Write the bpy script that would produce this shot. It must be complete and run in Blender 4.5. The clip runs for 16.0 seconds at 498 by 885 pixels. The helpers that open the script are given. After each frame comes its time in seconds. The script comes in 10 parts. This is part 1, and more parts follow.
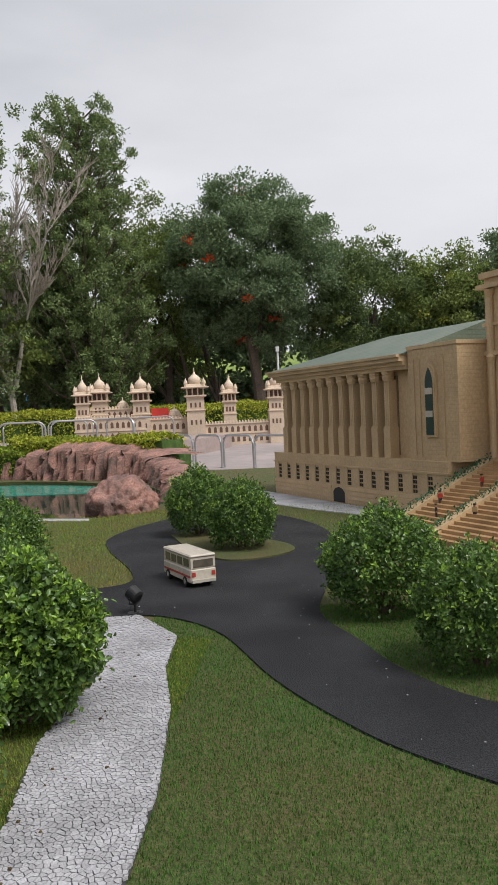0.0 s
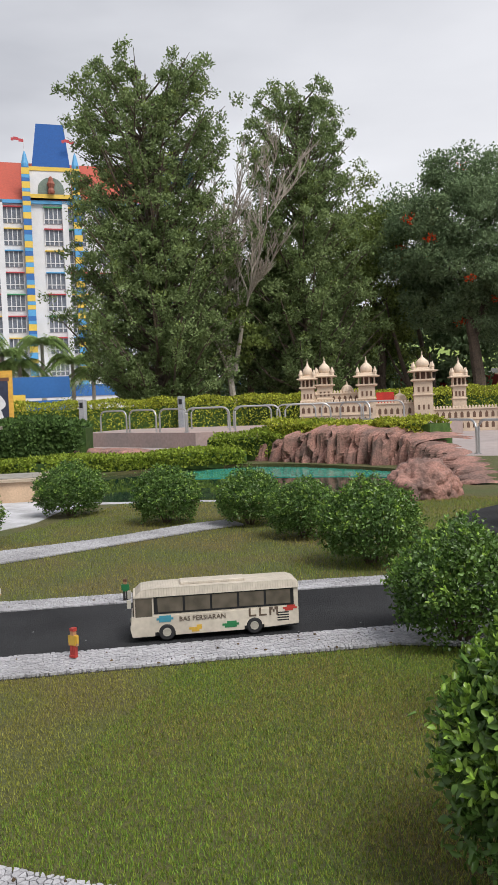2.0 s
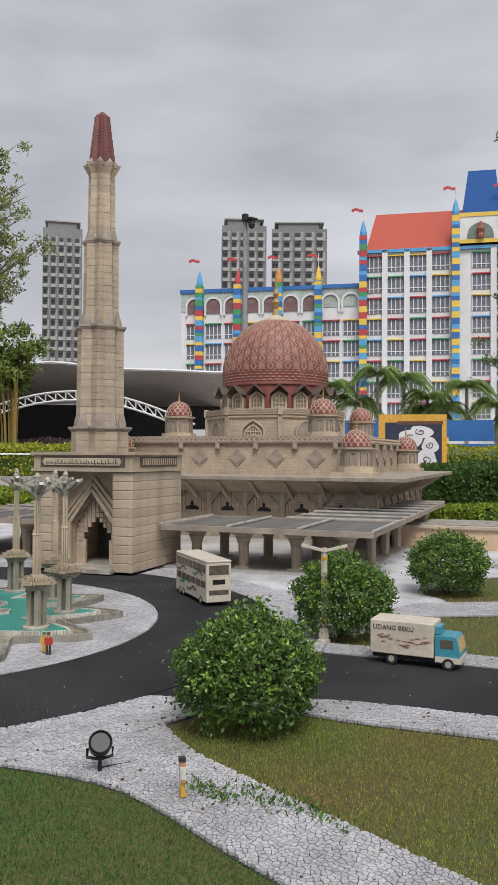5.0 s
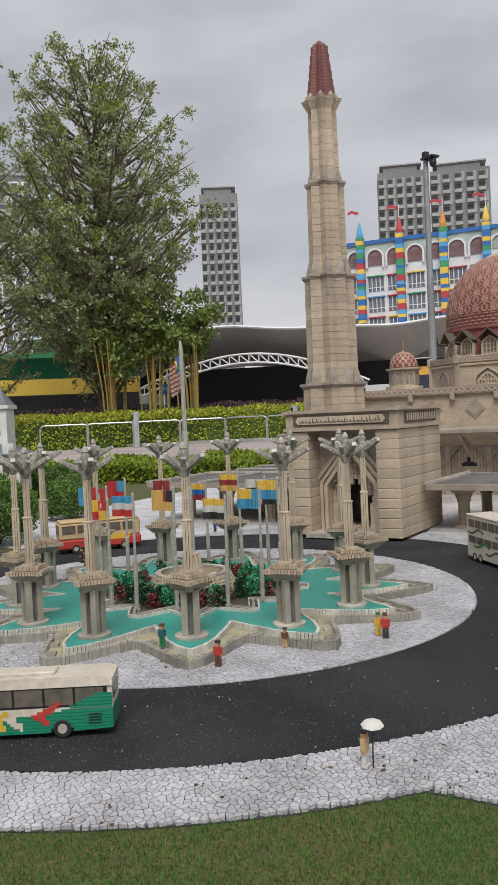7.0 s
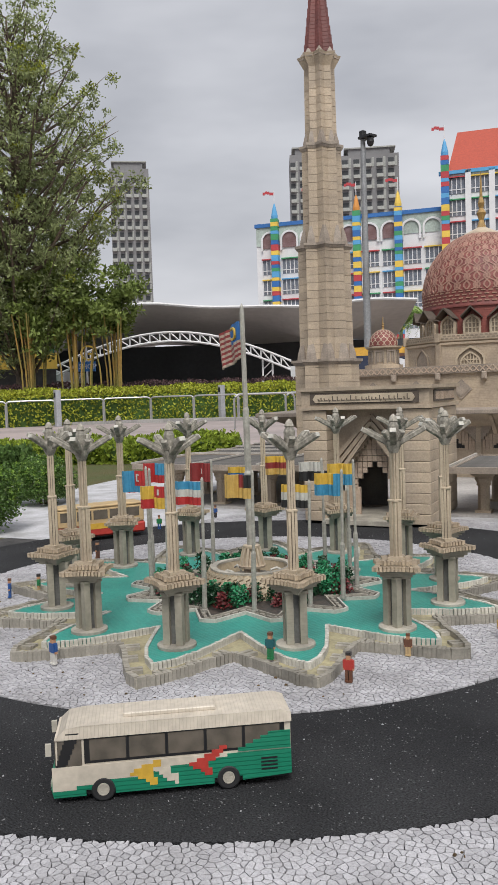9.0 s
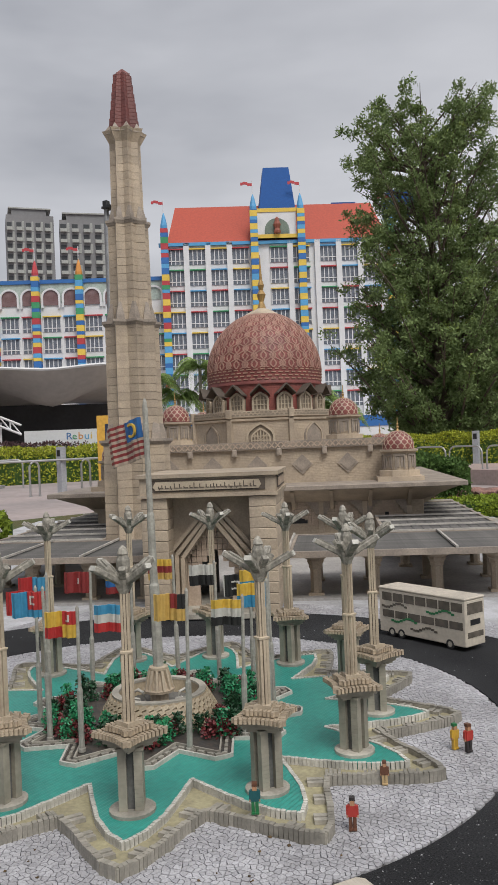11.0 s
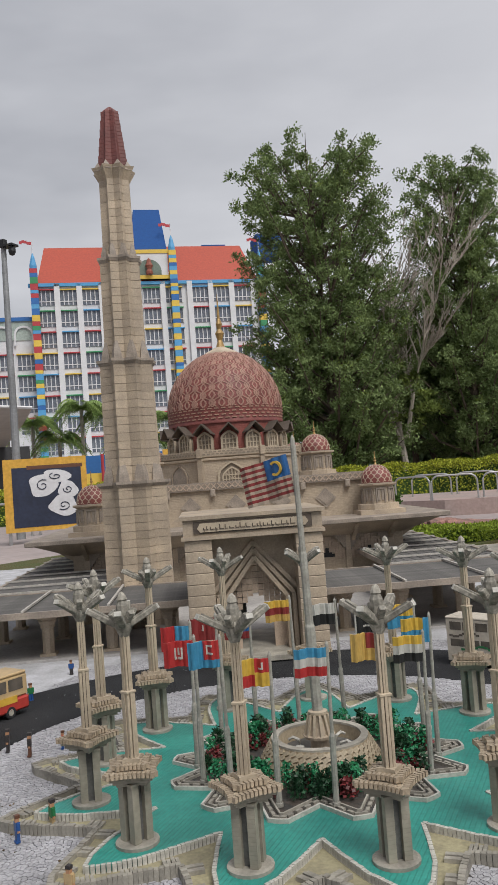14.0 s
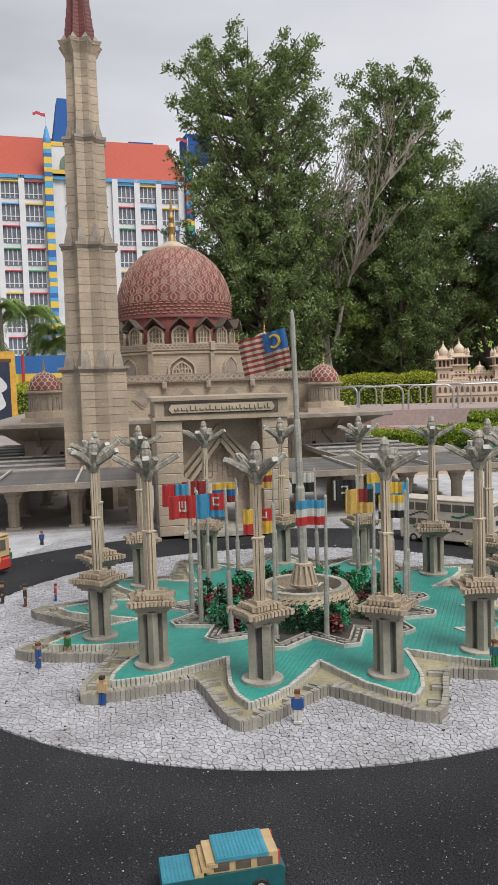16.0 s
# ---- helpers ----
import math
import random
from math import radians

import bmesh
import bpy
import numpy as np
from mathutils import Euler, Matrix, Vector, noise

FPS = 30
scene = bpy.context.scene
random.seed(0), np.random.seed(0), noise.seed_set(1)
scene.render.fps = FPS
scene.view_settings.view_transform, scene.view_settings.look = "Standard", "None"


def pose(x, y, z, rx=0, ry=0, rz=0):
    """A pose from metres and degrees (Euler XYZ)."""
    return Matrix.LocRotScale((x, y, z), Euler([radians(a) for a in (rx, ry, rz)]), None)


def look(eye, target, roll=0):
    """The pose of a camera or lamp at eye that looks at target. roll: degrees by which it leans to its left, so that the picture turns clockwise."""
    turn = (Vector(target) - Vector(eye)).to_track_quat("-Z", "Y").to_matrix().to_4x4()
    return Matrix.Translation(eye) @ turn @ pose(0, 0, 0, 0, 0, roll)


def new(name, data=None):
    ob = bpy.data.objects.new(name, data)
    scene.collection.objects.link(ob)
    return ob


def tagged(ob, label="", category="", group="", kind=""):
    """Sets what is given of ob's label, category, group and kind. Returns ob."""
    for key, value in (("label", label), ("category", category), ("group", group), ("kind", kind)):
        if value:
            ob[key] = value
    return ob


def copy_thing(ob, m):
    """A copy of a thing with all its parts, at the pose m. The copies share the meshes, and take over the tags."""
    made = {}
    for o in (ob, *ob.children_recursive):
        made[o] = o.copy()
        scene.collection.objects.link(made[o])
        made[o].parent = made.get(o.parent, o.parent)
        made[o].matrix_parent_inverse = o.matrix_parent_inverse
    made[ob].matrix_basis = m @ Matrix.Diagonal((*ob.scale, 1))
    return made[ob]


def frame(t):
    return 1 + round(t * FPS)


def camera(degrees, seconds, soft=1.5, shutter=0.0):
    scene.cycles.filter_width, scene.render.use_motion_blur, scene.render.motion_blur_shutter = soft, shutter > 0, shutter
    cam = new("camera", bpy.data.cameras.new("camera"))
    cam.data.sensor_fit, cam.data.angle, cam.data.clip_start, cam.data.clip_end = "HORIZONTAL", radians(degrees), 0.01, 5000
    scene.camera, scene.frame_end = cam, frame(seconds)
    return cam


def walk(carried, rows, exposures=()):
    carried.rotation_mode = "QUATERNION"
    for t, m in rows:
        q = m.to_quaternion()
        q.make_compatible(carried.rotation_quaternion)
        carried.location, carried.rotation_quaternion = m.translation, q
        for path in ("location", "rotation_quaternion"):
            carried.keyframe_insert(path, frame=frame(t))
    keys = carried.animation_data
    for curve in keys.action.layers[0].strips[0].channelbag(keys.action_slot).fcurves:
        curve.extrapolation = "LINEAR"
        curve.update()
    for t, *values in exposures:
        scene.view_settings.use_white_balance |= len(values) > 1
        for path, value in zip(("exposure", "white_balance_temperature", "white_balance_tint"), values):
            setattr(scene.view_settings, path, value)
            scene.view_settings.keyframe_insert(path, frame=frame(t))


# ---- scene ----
cam = camera(34.2, 16.0, soft=1.2)
PATH = [
    (0.0, (-0.4323, 0.1889, 0.8694), (-0.624, 2.2565, 0.7895), -2.6),
    (0.5, (-0.7351, 0.2077, 0.885), (-1.159, 2.2394, 0.8082), -2.5),
    (1.0, (-1.104, 0.1822, 0.8996), (-1.5698, 2.2051, 0.8279), -2.3),
    (1.5, (-1.3536, 0.2613, 0.8591), (-1.9013, 2.2624, 0.7583), -2.5),
    (2.0, (-1.5182, 0.3351, 0.8507), (-2.1816, 2.3011, 0.7562), -2.2),
    (2.5, (-1.6237, 0.3215, 0.8549), (-2.4125, 2.2423, 0.7728), -1.5),
    (3.0, (-1.7015, 0.2704, 0.8746), (-2.6617, 2.1125, 0.8258), -0.6),
    (3.5, (-1.7768, 0.2306, 0.8861), (-2.9242, 1.9624, 0.8705), -0.2),
    (4.0, (-1.8358, 0.1829, 0.9027), (-3.1404, 1.799, 0.9131), 0.0),
    (4.5, (-1.875, 0.1366, 0.91), (-3.2956, 1.6521, 0.9328), 0.5),
    (5.0, (-1.9297, 0.0638, 0.912), (-3.4552, 1.4732, 0.9432), 0.3),
    (5.2, (-1.9683, 0.0341, 0.9068), (-3.5459, 1.3862, 0.938), 0.4),
    (7.3, (-2.9133, -0.2429, 0.9068), (-4.6929, 0.8258, 0.8362), -2.8),
    (7.5, (-2.9898, -0.2857, 0.911), (-4.7595, 0.7982, 0.8352), -2.9),
    (8.0, (-3.2054, -0.3524, 0.8798), (-4.9552, 0.764, 0.7843), -3.1),
    (8.5, (-3.4102, -0.4069, 0.8913), (-5.1446, 0.7296, 0.7635), -2.4),
    (9.0, (-3.5853, -0.5292, 0.9079), (-5.2275, 0.7369, 0.7812), -1.9),
    (9.5, (-3.7579, -0.6661, 0.9577), (-5.252, 0.7753, 0.8559), -1.9),
    (10.0, (-3.9343, -0.7124, 0.9681), (-5.2775, 0.8698, 0.8954), -2.5),
    (10.2, (-4.0221, -0.7236, 0.9899), (-5.3138, 0.9013, 0.9328), -2.3),
    (12.3, (-4.7899, -1.0978, 1.1967), (-5.7586, 0.7384, 1.2735), -2.9),
    (12.5, (-4.8602, -1.1149, 1.1946), (-5.8215, 0.7242, 1.2839), -2.7),
    (13.0, (-5.0352, -1.234, 1.2133), (-5.9531, 0.6262, 1.3296), -3.0),
    (13.5, (-5.1908, -1.3352, 1.1987), (-6.0442, 0.5559, 1.3068), -3.9),
    (14.0, (-5.3319, -1.3277, 1.1489), (-6.1514, 0.5797, 1.2361), -4.2),
    (14.5, (-5.4263, -1.3491, 1.0845), (-6.1633, 0.5937, 1.071), -2.8),
    (15.0, (-5.4839, -1.4706, 1.0575), (-6.1652, 0.4898, 0.9796), -2.2),
    (15.5, (-5.5516, -1.6115, 1.0118), (-6.1951, 0.3589, 0.8819), -1.9),
    (16.0, (-5.5717, -1.6471, 0.9972), (-6.2057, 0.3261, 0.8476), -1.8),
]
walk(cam, [(t, look(eye, target, roll)) for t, eye, target, roll in PATH], [(0.0, 0.10), (0.5, 0.14), (2.0, 0.22), (3.0, 0.12), (4.0, 0.07), (5.0, 0.04), (8.0, 0.03), (9.0, 0.09), (9.5, -0.02), (10.0, -0.08), (12.5, -0.14), (13.5, -0.13), (14.5, -0.10), (15.0, 0.02), (16.0, 0.10)])
# ---------- world and light ----------
world = bpy.data.worlds.new("overcast_sky")
scene.world = world
world.use_nodes = True
wn, wl = world.node_tree.nodes, world.node_tree.links
wn.clear()
sky = wn.new("ShaderNodeTexSky")
sky.sky_type, sky.sun_disc = "NISHITA", False
sky.sun_elevation, sky.sun_rotation = radians(58), radians(60)
sky.air_density, sky.dust_density = 1.5, 4.0
bg_sky, bg_cloud, add, outw = wn.new("ShaderNodeBackground"), wn.new("ShaderNodeBackground"), wn.new("ShaderNodeMixShader"), wn.new("ShaderNodeOutputWorld")
bg_sky.inputs["Strength"].default_value = 0.1
co, mp, nz, nz2, rp = (wn.new(k) for k in ("ShaderNodeTexCoord", "ShaderNodeMapping", "ShaderNodeTexNoise", "ShaderNodeTexNoise", "ShaderNodeValToRGB"))
mp.inputs["Scale"].default_value = (1.0, 1.0, 3.2)
mp.inputs["Location"].default_value = (0.35, 1.1, 0.2)
nz.inputs["Scale"].default_value, nz.inputs["Detail"].default_value, nz.inputs["Roughness"].default_value = 1.5, 5.0, 0.5
rp.color_ramp.elements[0].position, rp.color_ramp.elements[0].color = 0.34, (0.36, 0.375, 0.425, 1)
rp.color_ramp.elements[1].position, rp.color_ramp.elements[1].color = 0.68, (0.84, 0.85, 0.90, 1)
wl.new(co.outputs["Generated"], mp.inputs["Vector"])
wl.new(mp.outputs["Vector"], nz.inputs["Vector"])
wl.new(nz.outputs["Fac"], rp.inputs["Fac"])
# the cloud layer is thinner, and so brighter, on the side away from the hotel
dotn, mrw, mixw = wn.new("ShaderNodeVectorMath"), wn.new("ShaderNodeMapRange"), wn.new("ShaderNodeMixRGB")
dotn.operation = "DOT_PRODUCT"
dotn.inputs[1].default_value = (0.75, 0.55, 0.35)
mrw.inputs["From Min"].default_value, mrw.inputs["From Max"].default_value = 0.0, 0.8
wl.new(co.outputs["Generated"], dotn.inputs[0])
wl.new(dotn.outputs["Value"], mrw.inputs["Value"])
mixw.blend_type = "MIX"
mixw.inputs["Color2"].default_value = (1.06, 1.06, 1.10, 1)
mulw = wn.new("ShaderNodeMath")
mulw.operation, mulw.inputs[1].default_value = "MULTIPLY", 0.75
wl.new(mrw.outputs["Result"], mulw.inputs[0])
wl.new(mulw.outputs["Value"], mixw.inputs["Fac"])
wl.new(rp.outputs["Color"], mixw.inputs["Color1"])
wl.new(mixw.outputs["Color"], bg_cloud.inputs["Color"])
bg_cloud.inputs["Strength"].default_value = 0.86
add.inputs["Fac"].default_value = 0.93
wl.new(sky.outputs["Color"], bg_sky.inputs["Color"])
wl.new(bg_sky.outputs["Background"], add.inputs[1])
wl.new(bg_cloud.outputs["Background"], add.inputs[2])
wl.new(add.outputs["Shader"], outw.inputs["Surface"])
sun = new("sun", bpy.data.lights.new("sun", "SUN"))
sun.data.energy, sun.data.angle, sun.data.color = 2.9, radians(28), (1.0, 0.97, 0.92)
sun.matrix_world = look((5, -3.5, 8.5), (0, 0, 0))


# ---------- materials ----------
def mat(name, col, rough=0.6, col2=None, scale=6.0, fine=90.0, var=0.18, bump=0.15, metal=0.0, rand=0.0, leafy=0.0):
    m = bpy.data.materials.new(name)
    m.use_nodes = True
    n, l = m.node_tree.nodes, m.node_tree.links
    b = n["Principled BSDF"]
    b.inputs["Roughness"].default_value, b.inputs["Metallic"].default_value = rough, metal
    tc = n.new("ShaderNodeTexCoord")
    big, small = n.new("ShaderNodeTexNoise"), n.new("ShaderNodeTexNoise")
    big.inputs["Scale"].default_value, big.inputs["Detail"].default_value = scale, 6
    small.inputs["Scale"].default_value, small.inputs["Detail"].default_value = fine, 3
    l.new(tc.outputs["Object"], big.inputs["Vector"])
    l.new(tc.outputs["Object"], small.inputs["Vector"])
    c2 = col2 or tuple(max(0.0, c * (1 - var * 1.6)) for c in col)
    r = n.new("ShaderNodeValToRGB")
    r.color_ramp.elements[0].position, r.color_ramp.elements[1].position = 0.36, 0.64
    r.color_ramp.elements[0].color, r.color_ramp.elements[1].color = (*c2, 1), (*col, 1)
    l.new(big.outputs["Fac"], r.inputs["Fac"])
    hs = n.new("ShaderNodeHueSaturation")
    mr = n.new("ShaderNodeMapRange")
    mr.inputs["To Min"].default_value, mr.inputs["To Max"].default_value = 1 - var, 1 + var
    mr.inputs["From Min"].default_value, mr.inputs["From Max"].default_value = 0.25, 0.75
    l.new(small.outputs["Fac"], mr.inputs["Value"])
    l.new(r.outputs["Color"], hs.inputs["Color"])
    value = mr.outputs["Result"]
    if rand:
        oi, m2, mu = n.new("ShaderNodeObjectInfo"), n.new("ShaderNodeMapRange"), n.new("ShaderNodeMath")
        m2.inputs["To Min"].default_value, m2.inputs["To Max"].default_value = 1 - rand, 1 + rand
        l.new(oi.outputs["Random"], m2.inputs["Value"])
        mu.operation = "MULTIPLY"
        l.new(value, mu.inputs[0]), l.new(m2.outputs["Result"], mu.inputs[1])
        value = mu.outputs["Value"]
    if leafy:
        ge, m2, mu = n.new("ShaderNodeNewGeometry"), n.new("ShaderNodeMapRange"), n.new("ShaderNodeMath")
        m2.inputs["To Min"].default_value, m2.inputs["To Max"].default_value = 1 - leafy, 1 + leafy
        l.new(ge.outputs["Random Per Island"], m2.inputs["Value"])
        mu.operation = "MULTIPLY"
        l.new(value, mu.inputs[0]), l.new(m2.outputs["Result"], mu.inputs[1])
        value = mu.outputs["Value"]
    l.new(value, hs.inputs["Value"])
    l.new(hs.outputs["Color"], b.inputs["Base Color"])
    if bump:
        bp = n.new("ShaderNodeBump")
        bp.inputs["Strength"].default_value, bp.inputs["Distance"].default_value = bump, 0.01
        l.new(small.outputs["Fac"], bp.inputs["Height"])
        l.new(bp.outputs["Normal"], b.inputs["Normal"])
    return m


def coursed(name, col, step, rough=0.55, depth=0.5, var=0.15, axis="Z", col2=None):
    """A material with fine horizontal courses, for toy-brick walls."""
    m = mat(name, col, rough, col2=col2, scale=3.5, fine=45, var=var, bump=0.0)
    n, l = m.node_tree.nodes, m.node_tree.links
    b = n["Principled BSDF"]
    tc = next(k for k in n if k.type == "TEX_COORD")
    w = n.new("ShaderNodeTexWave")
    w.bands_direction, w.wave_profile = axis, "SAW"
    w.inputs["Scale"].default_value = 0.31416 / step
    w.inputs["Distortion"].default_value = 0.0
    l.new(tc.outputs["Object"], w.inputs["Vector"])
    r = n.new("ShaderNodeValToRGB")
    r.color_ramp.elements[0].position, r.color_ramp.elements[1].position = 0.0, 0.22
    l.new(w.outputs["Fac"], r.inputs["Fac"])
    bp = n.new("ShaderNodeBump")
    bp.inputs["Strength"].default_value, bp.inputs["Distance"].default_value = depth, 0.004
    l.new(r.outputs["Color"], bp.inputs["Height"])
    l.new(bp.outputs["Normal"], b.inputs["Normal"])
    return m


ASPHALT = mat("asphalt", (0.036, 0.037, 0.040), 0.95, col2=(0.020, 0.0205, 0.023), scale=2.2, fine=210, var=0.95, bump=1.0)
ASPHALT.node_tree.nodes["Principled BSDF"].inputs["Specular IOR Level"].default_value = 0.25
GRASS_SOIL = mat("lawn_soil", (0.066, 0.082, 0.022), 0.95, col2=(0.092, 0.078, 0.028), scale=2.2, fine=120, var=0.45, bump=1.0)
GROUT = mat("dark_grout", (0.07, 0.067, 0.068), 0.95, scale=9, fine=150, var=0.3, bump=0.5)
WHITE_STONE = mat("white_painted_stone", (0.425, 0.42, 0.445), 0.85, col2=(0.315, 0.31, 0.325), scale=4, fine=160, var=0.16, bump=0.45, leafy=0.15, rand=0.06)
PLAZA = mat("white_plaza", (0.50, 0.50, 0.53), 0.85, col2=(0.34, 0.34, 0.35), scale=5, fine=70, var=0.14, bump=0.4)
TAN = coursed("tan_brick", (0.455, 0.368, 0.272), 0.0192, col2=(0.345, 0.282, 0.215))
TAN_PLAIN = mat("tan_plain", (0.46, 0.372, 0.275), 0.55, col2=(0.335, 0.274, 0.21), scale=5, fine=80, var=0.14, rand=0.11)
SAND = mat("sand_tan", (0.51, 0.425, 0.315), 0.5, col2=(0.38, 0.315, 0.235), scale=5, fine=90, var=0.12)
TAN_DARK = mat("grey_tan", (0.335, 0.28, 0.228), 0.6, col2=(0.225, 0.19, 0.16), scale=6, fine=70, var=0.2)
GREY_LIGHT = mat("light_grey_brick", (0.37, 0.345, 0.295), 0.55, col2=(0.22, 0.205, 0.175), scale=9, fine=90, var=0.16, rand=0.2)
GREY_DARK = mat("dark_grey_brick", (0.15, 0.148, 0.14), 0.6, col2=(0.09, 0.09, 0.086), scale=8, fine=90, var=0.2)
RED_DOME = mat("terracotta_red", (0.225, 0.062, 0.052), 0.55, col2=(0.16, 0.045, 0.04), scale=8, fine=70, var=0.18)
CREAM_LINE = mat("cream_lattice", (0.50, 0.39, 0.30), 0.55, scale=8, fine=80, var=0.15)
RED_MINA = coursed("dark_red_brick", (0.19, 0.062, 0.055), 0.035, col2=(0.13, 0.045, 0.042))
GOLD = mat("dull_gold", (0.42, 0.27, 0.10), 0.4, metal=0.3, scale=10, fine=60)
BLACK = mat("black_plastic", (0.012, 0.012, 0.014), 0.45, scale=6, fine=60, bump=0.0)
WATER_TEAL = coursed("teal_studded_plates", (0.034, 0.285, 0.235), 0.016, depth=0.4, axis="X", rough=0.4, col2=(0.024, 0.215, 0.18))
SANDSTONE = mat("pinkish_sandstone", (0.60, 0.43, 0.29), 0.6, col2=(0.48, 0.34, 0.23), scale=4, fine=60, var=0.15)
WHITE_PAINT = mat("white_paint", (0.66, 0.665, 0.68), 0.6, scale=0.6, fine=8, var=0.06, bump=0.05)
STEEL = mat("brushed_steel", (0.50, 0.50, 0.50), 0.38, metal=0.85, scale=3, fine=60, var=0.1, bump=0.05)


def plain(name, col, rough=0.5, **kw):
    return mat(name, col, rough, **{**dict(scale=7, fine=60, var=0.12, bump=0.08), **kw})


# ---------- building helpers ----------
def part(name, bm, material, parent=None, label="", smooth=False):
    me = bpy.data.meshes.new(name)
    if not isinstance(bm, bmesh.types.BMesh):
        me.from_pydata(bm[0], [], bm[1])
    else:
        bmesh.ops.recalc_face_normals(bm, faces=bm.faces)
        bm.to_mesh(me)
        bm.free()
    for mm in material if isinstance(material, (list, tuple)) else (material,):
        me.materials.append(mm)
    if smooth:
        me.polygons.foreach_set("use_smooth", [True] * len(me.polygons))
    ob = new(name, me)
    if parent:
        ob.parent = parent
    if label:
        tagged(ob, label)
    return ob


def again(ob, m, parent=None):
    """Another object on the same mesh."""
    o = new(ob.name.split(".")[0], ob.data)
    o.parent = parent or ob.parent
    o.matrix_basis = m
    for key in ob.keys():
        o[key] = ob[key]
    return o


def thing(name, label, category, m=None, group="", kind=""):
    ob = new(name)
    ob.empty_display_size = 0.1
    if m:
        ob.matrix_basis = m
    return tagged(ob, label, category, group, kind)


def box(bm, x0, y0, z0, x1, y1, z1, m=None, bevel=0.0):
    vs = [bm.verts.new((x, y, z)) for z in (z0, z1) for x, y in ((x0, y0), (x1, y0), (x1, y1), (x0, y1))]
    fs = [bm.faces.new([vs[i] for i in f]) for f in ((3, 2, 1, 0), (4, 5, 6, 7), (0, 1, 5, 4), (1, 2, 6, 5), (2, 3, 7, 6), (3, 0, 4, 7))]
    if bevel:
        es = {e for f in fs for e in f.edges}
        vs = list({v for g in bmesh.ops.bevel(bm, geom=list(es), offset=bevel, segments=1, affect="EDGES")["faces"] for v in g.verts})
    if m:
        bmesh.ops.transform(bm, matrix=m, verts=vs)
    return bm


def lathe(bm, prof, n=24, cx=0.0, cy=0.0, turn=0.0, closed=True):
    rings = []
    for r, z in prof:
        rings.append([bm.verts.new((cx + max(r, 1e-4) * math.cos(turn + 2 * math.pi * i / n), cy + max(r, 1e-4) * math.sin(turn + 2 * math.pi * i / n), z)) for i in range(n)])
    for a, b in zip(rings, rings[1:]):
        for i in range(n):
            bm.faces.new((a[i], a[(i + 1) % n], b[(i + 1) % n], b[i]))
    if closed:
        bm.faces.new(rings[0][::-1])
        bm.faces.new(rings[-1])
    return bm


def square(bm, prof, cx=0.0, cy=0.0, turn=45.0):
    """A lathe with four sides; radii are half widths."""
    return lathe(bm, [(r * math.sqrt(2), z) for r, z in prof], 4, cx, cy, radians(turn))


def prism(bm, poly, z0, z1, top=True):
    a = [bm.verts.new((x, y, z0)) for x, y in poly]
    b = [bm.verts.new((x, y, z1)) for x, y in poly]
    n = len(poly)
    for i in range(n):
        bm.faces.new((a[i], a[(i + 1) % n], b[(i + 1) % n], b[i]))
    bm.faces.new(a[::-1])
    bm.faces.new(b)
    return bm


def tube(bm, pts, r, n=8):
    pts = [Vector(p) for p in pts]
    rings = []
    up = Vector((0, 0, 1))
    for i, p in enumerate(pts):
        d = (pts[min(i + 1, len(pts) - 1)] - pts[max(i - 1, 0)]).normalized()
        s = d.cross(up if abs(d.z) < 0.95 else Vector((1, 0, 0))).normalized()
        t = s.cross(d)
        rr = r[i] if isinstance(r, (list, tuple)) else r
        rings.append([bm.verts.new(p + rr * (math.cos(2 * math.pi * k / n) * s + math.sin(2 * math.pi * k / n) * t)) for k in range(n)])
    for a, b in zip(rings, rings[1:]):
        for k in range(n):
            bm.faces.new((a[k], a[(k + 1) % n], b[(k + 1) % n], b[k]))
    bm.faces.new(rings[0][::-1])
    bm.faces.new(rings[-1])
    return bm


def B():
    return bmesh.new()


def smooth_line(pts, n=8):
    """A smooth curve through a few plan points."""
    p = [Vector((*q, 0)) for q in pts]
    p = [2 * p[0] - p[1]] + p + [2 * p[-1] - p[-2]]
    out = []
    for i in range(1, len(p) - 2):
        for k in range(n):
            t = k / n
            a, b, c, d = p[i - 1:i + 3]
            v = 0.5 * (2 * b + (c - a) * t + (2 * a - 5 * b + 4 * c - d) * t * t + (3 * b - a - 3 * c + d) * t ** 3)
            out.append((v.x, v.y))
    out.append((p[-2].x, p[-2].y))
    return out


def inside(poly, x, y):
    r = False
    for (ax, ay), (bx, by) in zip(poly, poly[1:] + poly[:1]):
        if (ay > y) != (by > y) and x < (bx - ax) * (y - ay) / (by - ay) + ax:
            r = not r
    return r


rng = random.Random(7)
FX, FY = -6.50, 1.67          # middle of the fountain and of the round road
R_IN, R_OUT, R_WHITE = 1.42, 2.06, 2.35
CX, CY = -6.43, 1.667          # middle of the star fountain
BX, BY = 0.028, -0.030          # the basin stands a little off that middle
MOSQUE = pose(FX + 0.03, FY - 0.02, 0, 0, 0, 26.7)


def circle(r, a0=0, a1=360, n=96):
    return [(FX + r * math.cos(radians(a0 + (a1 - a0) * i / n)), FY + r * math.sin(radians(a0 + (a1 - a0) * i / n))) for i in range(n + (a1 - a0 < 360))]


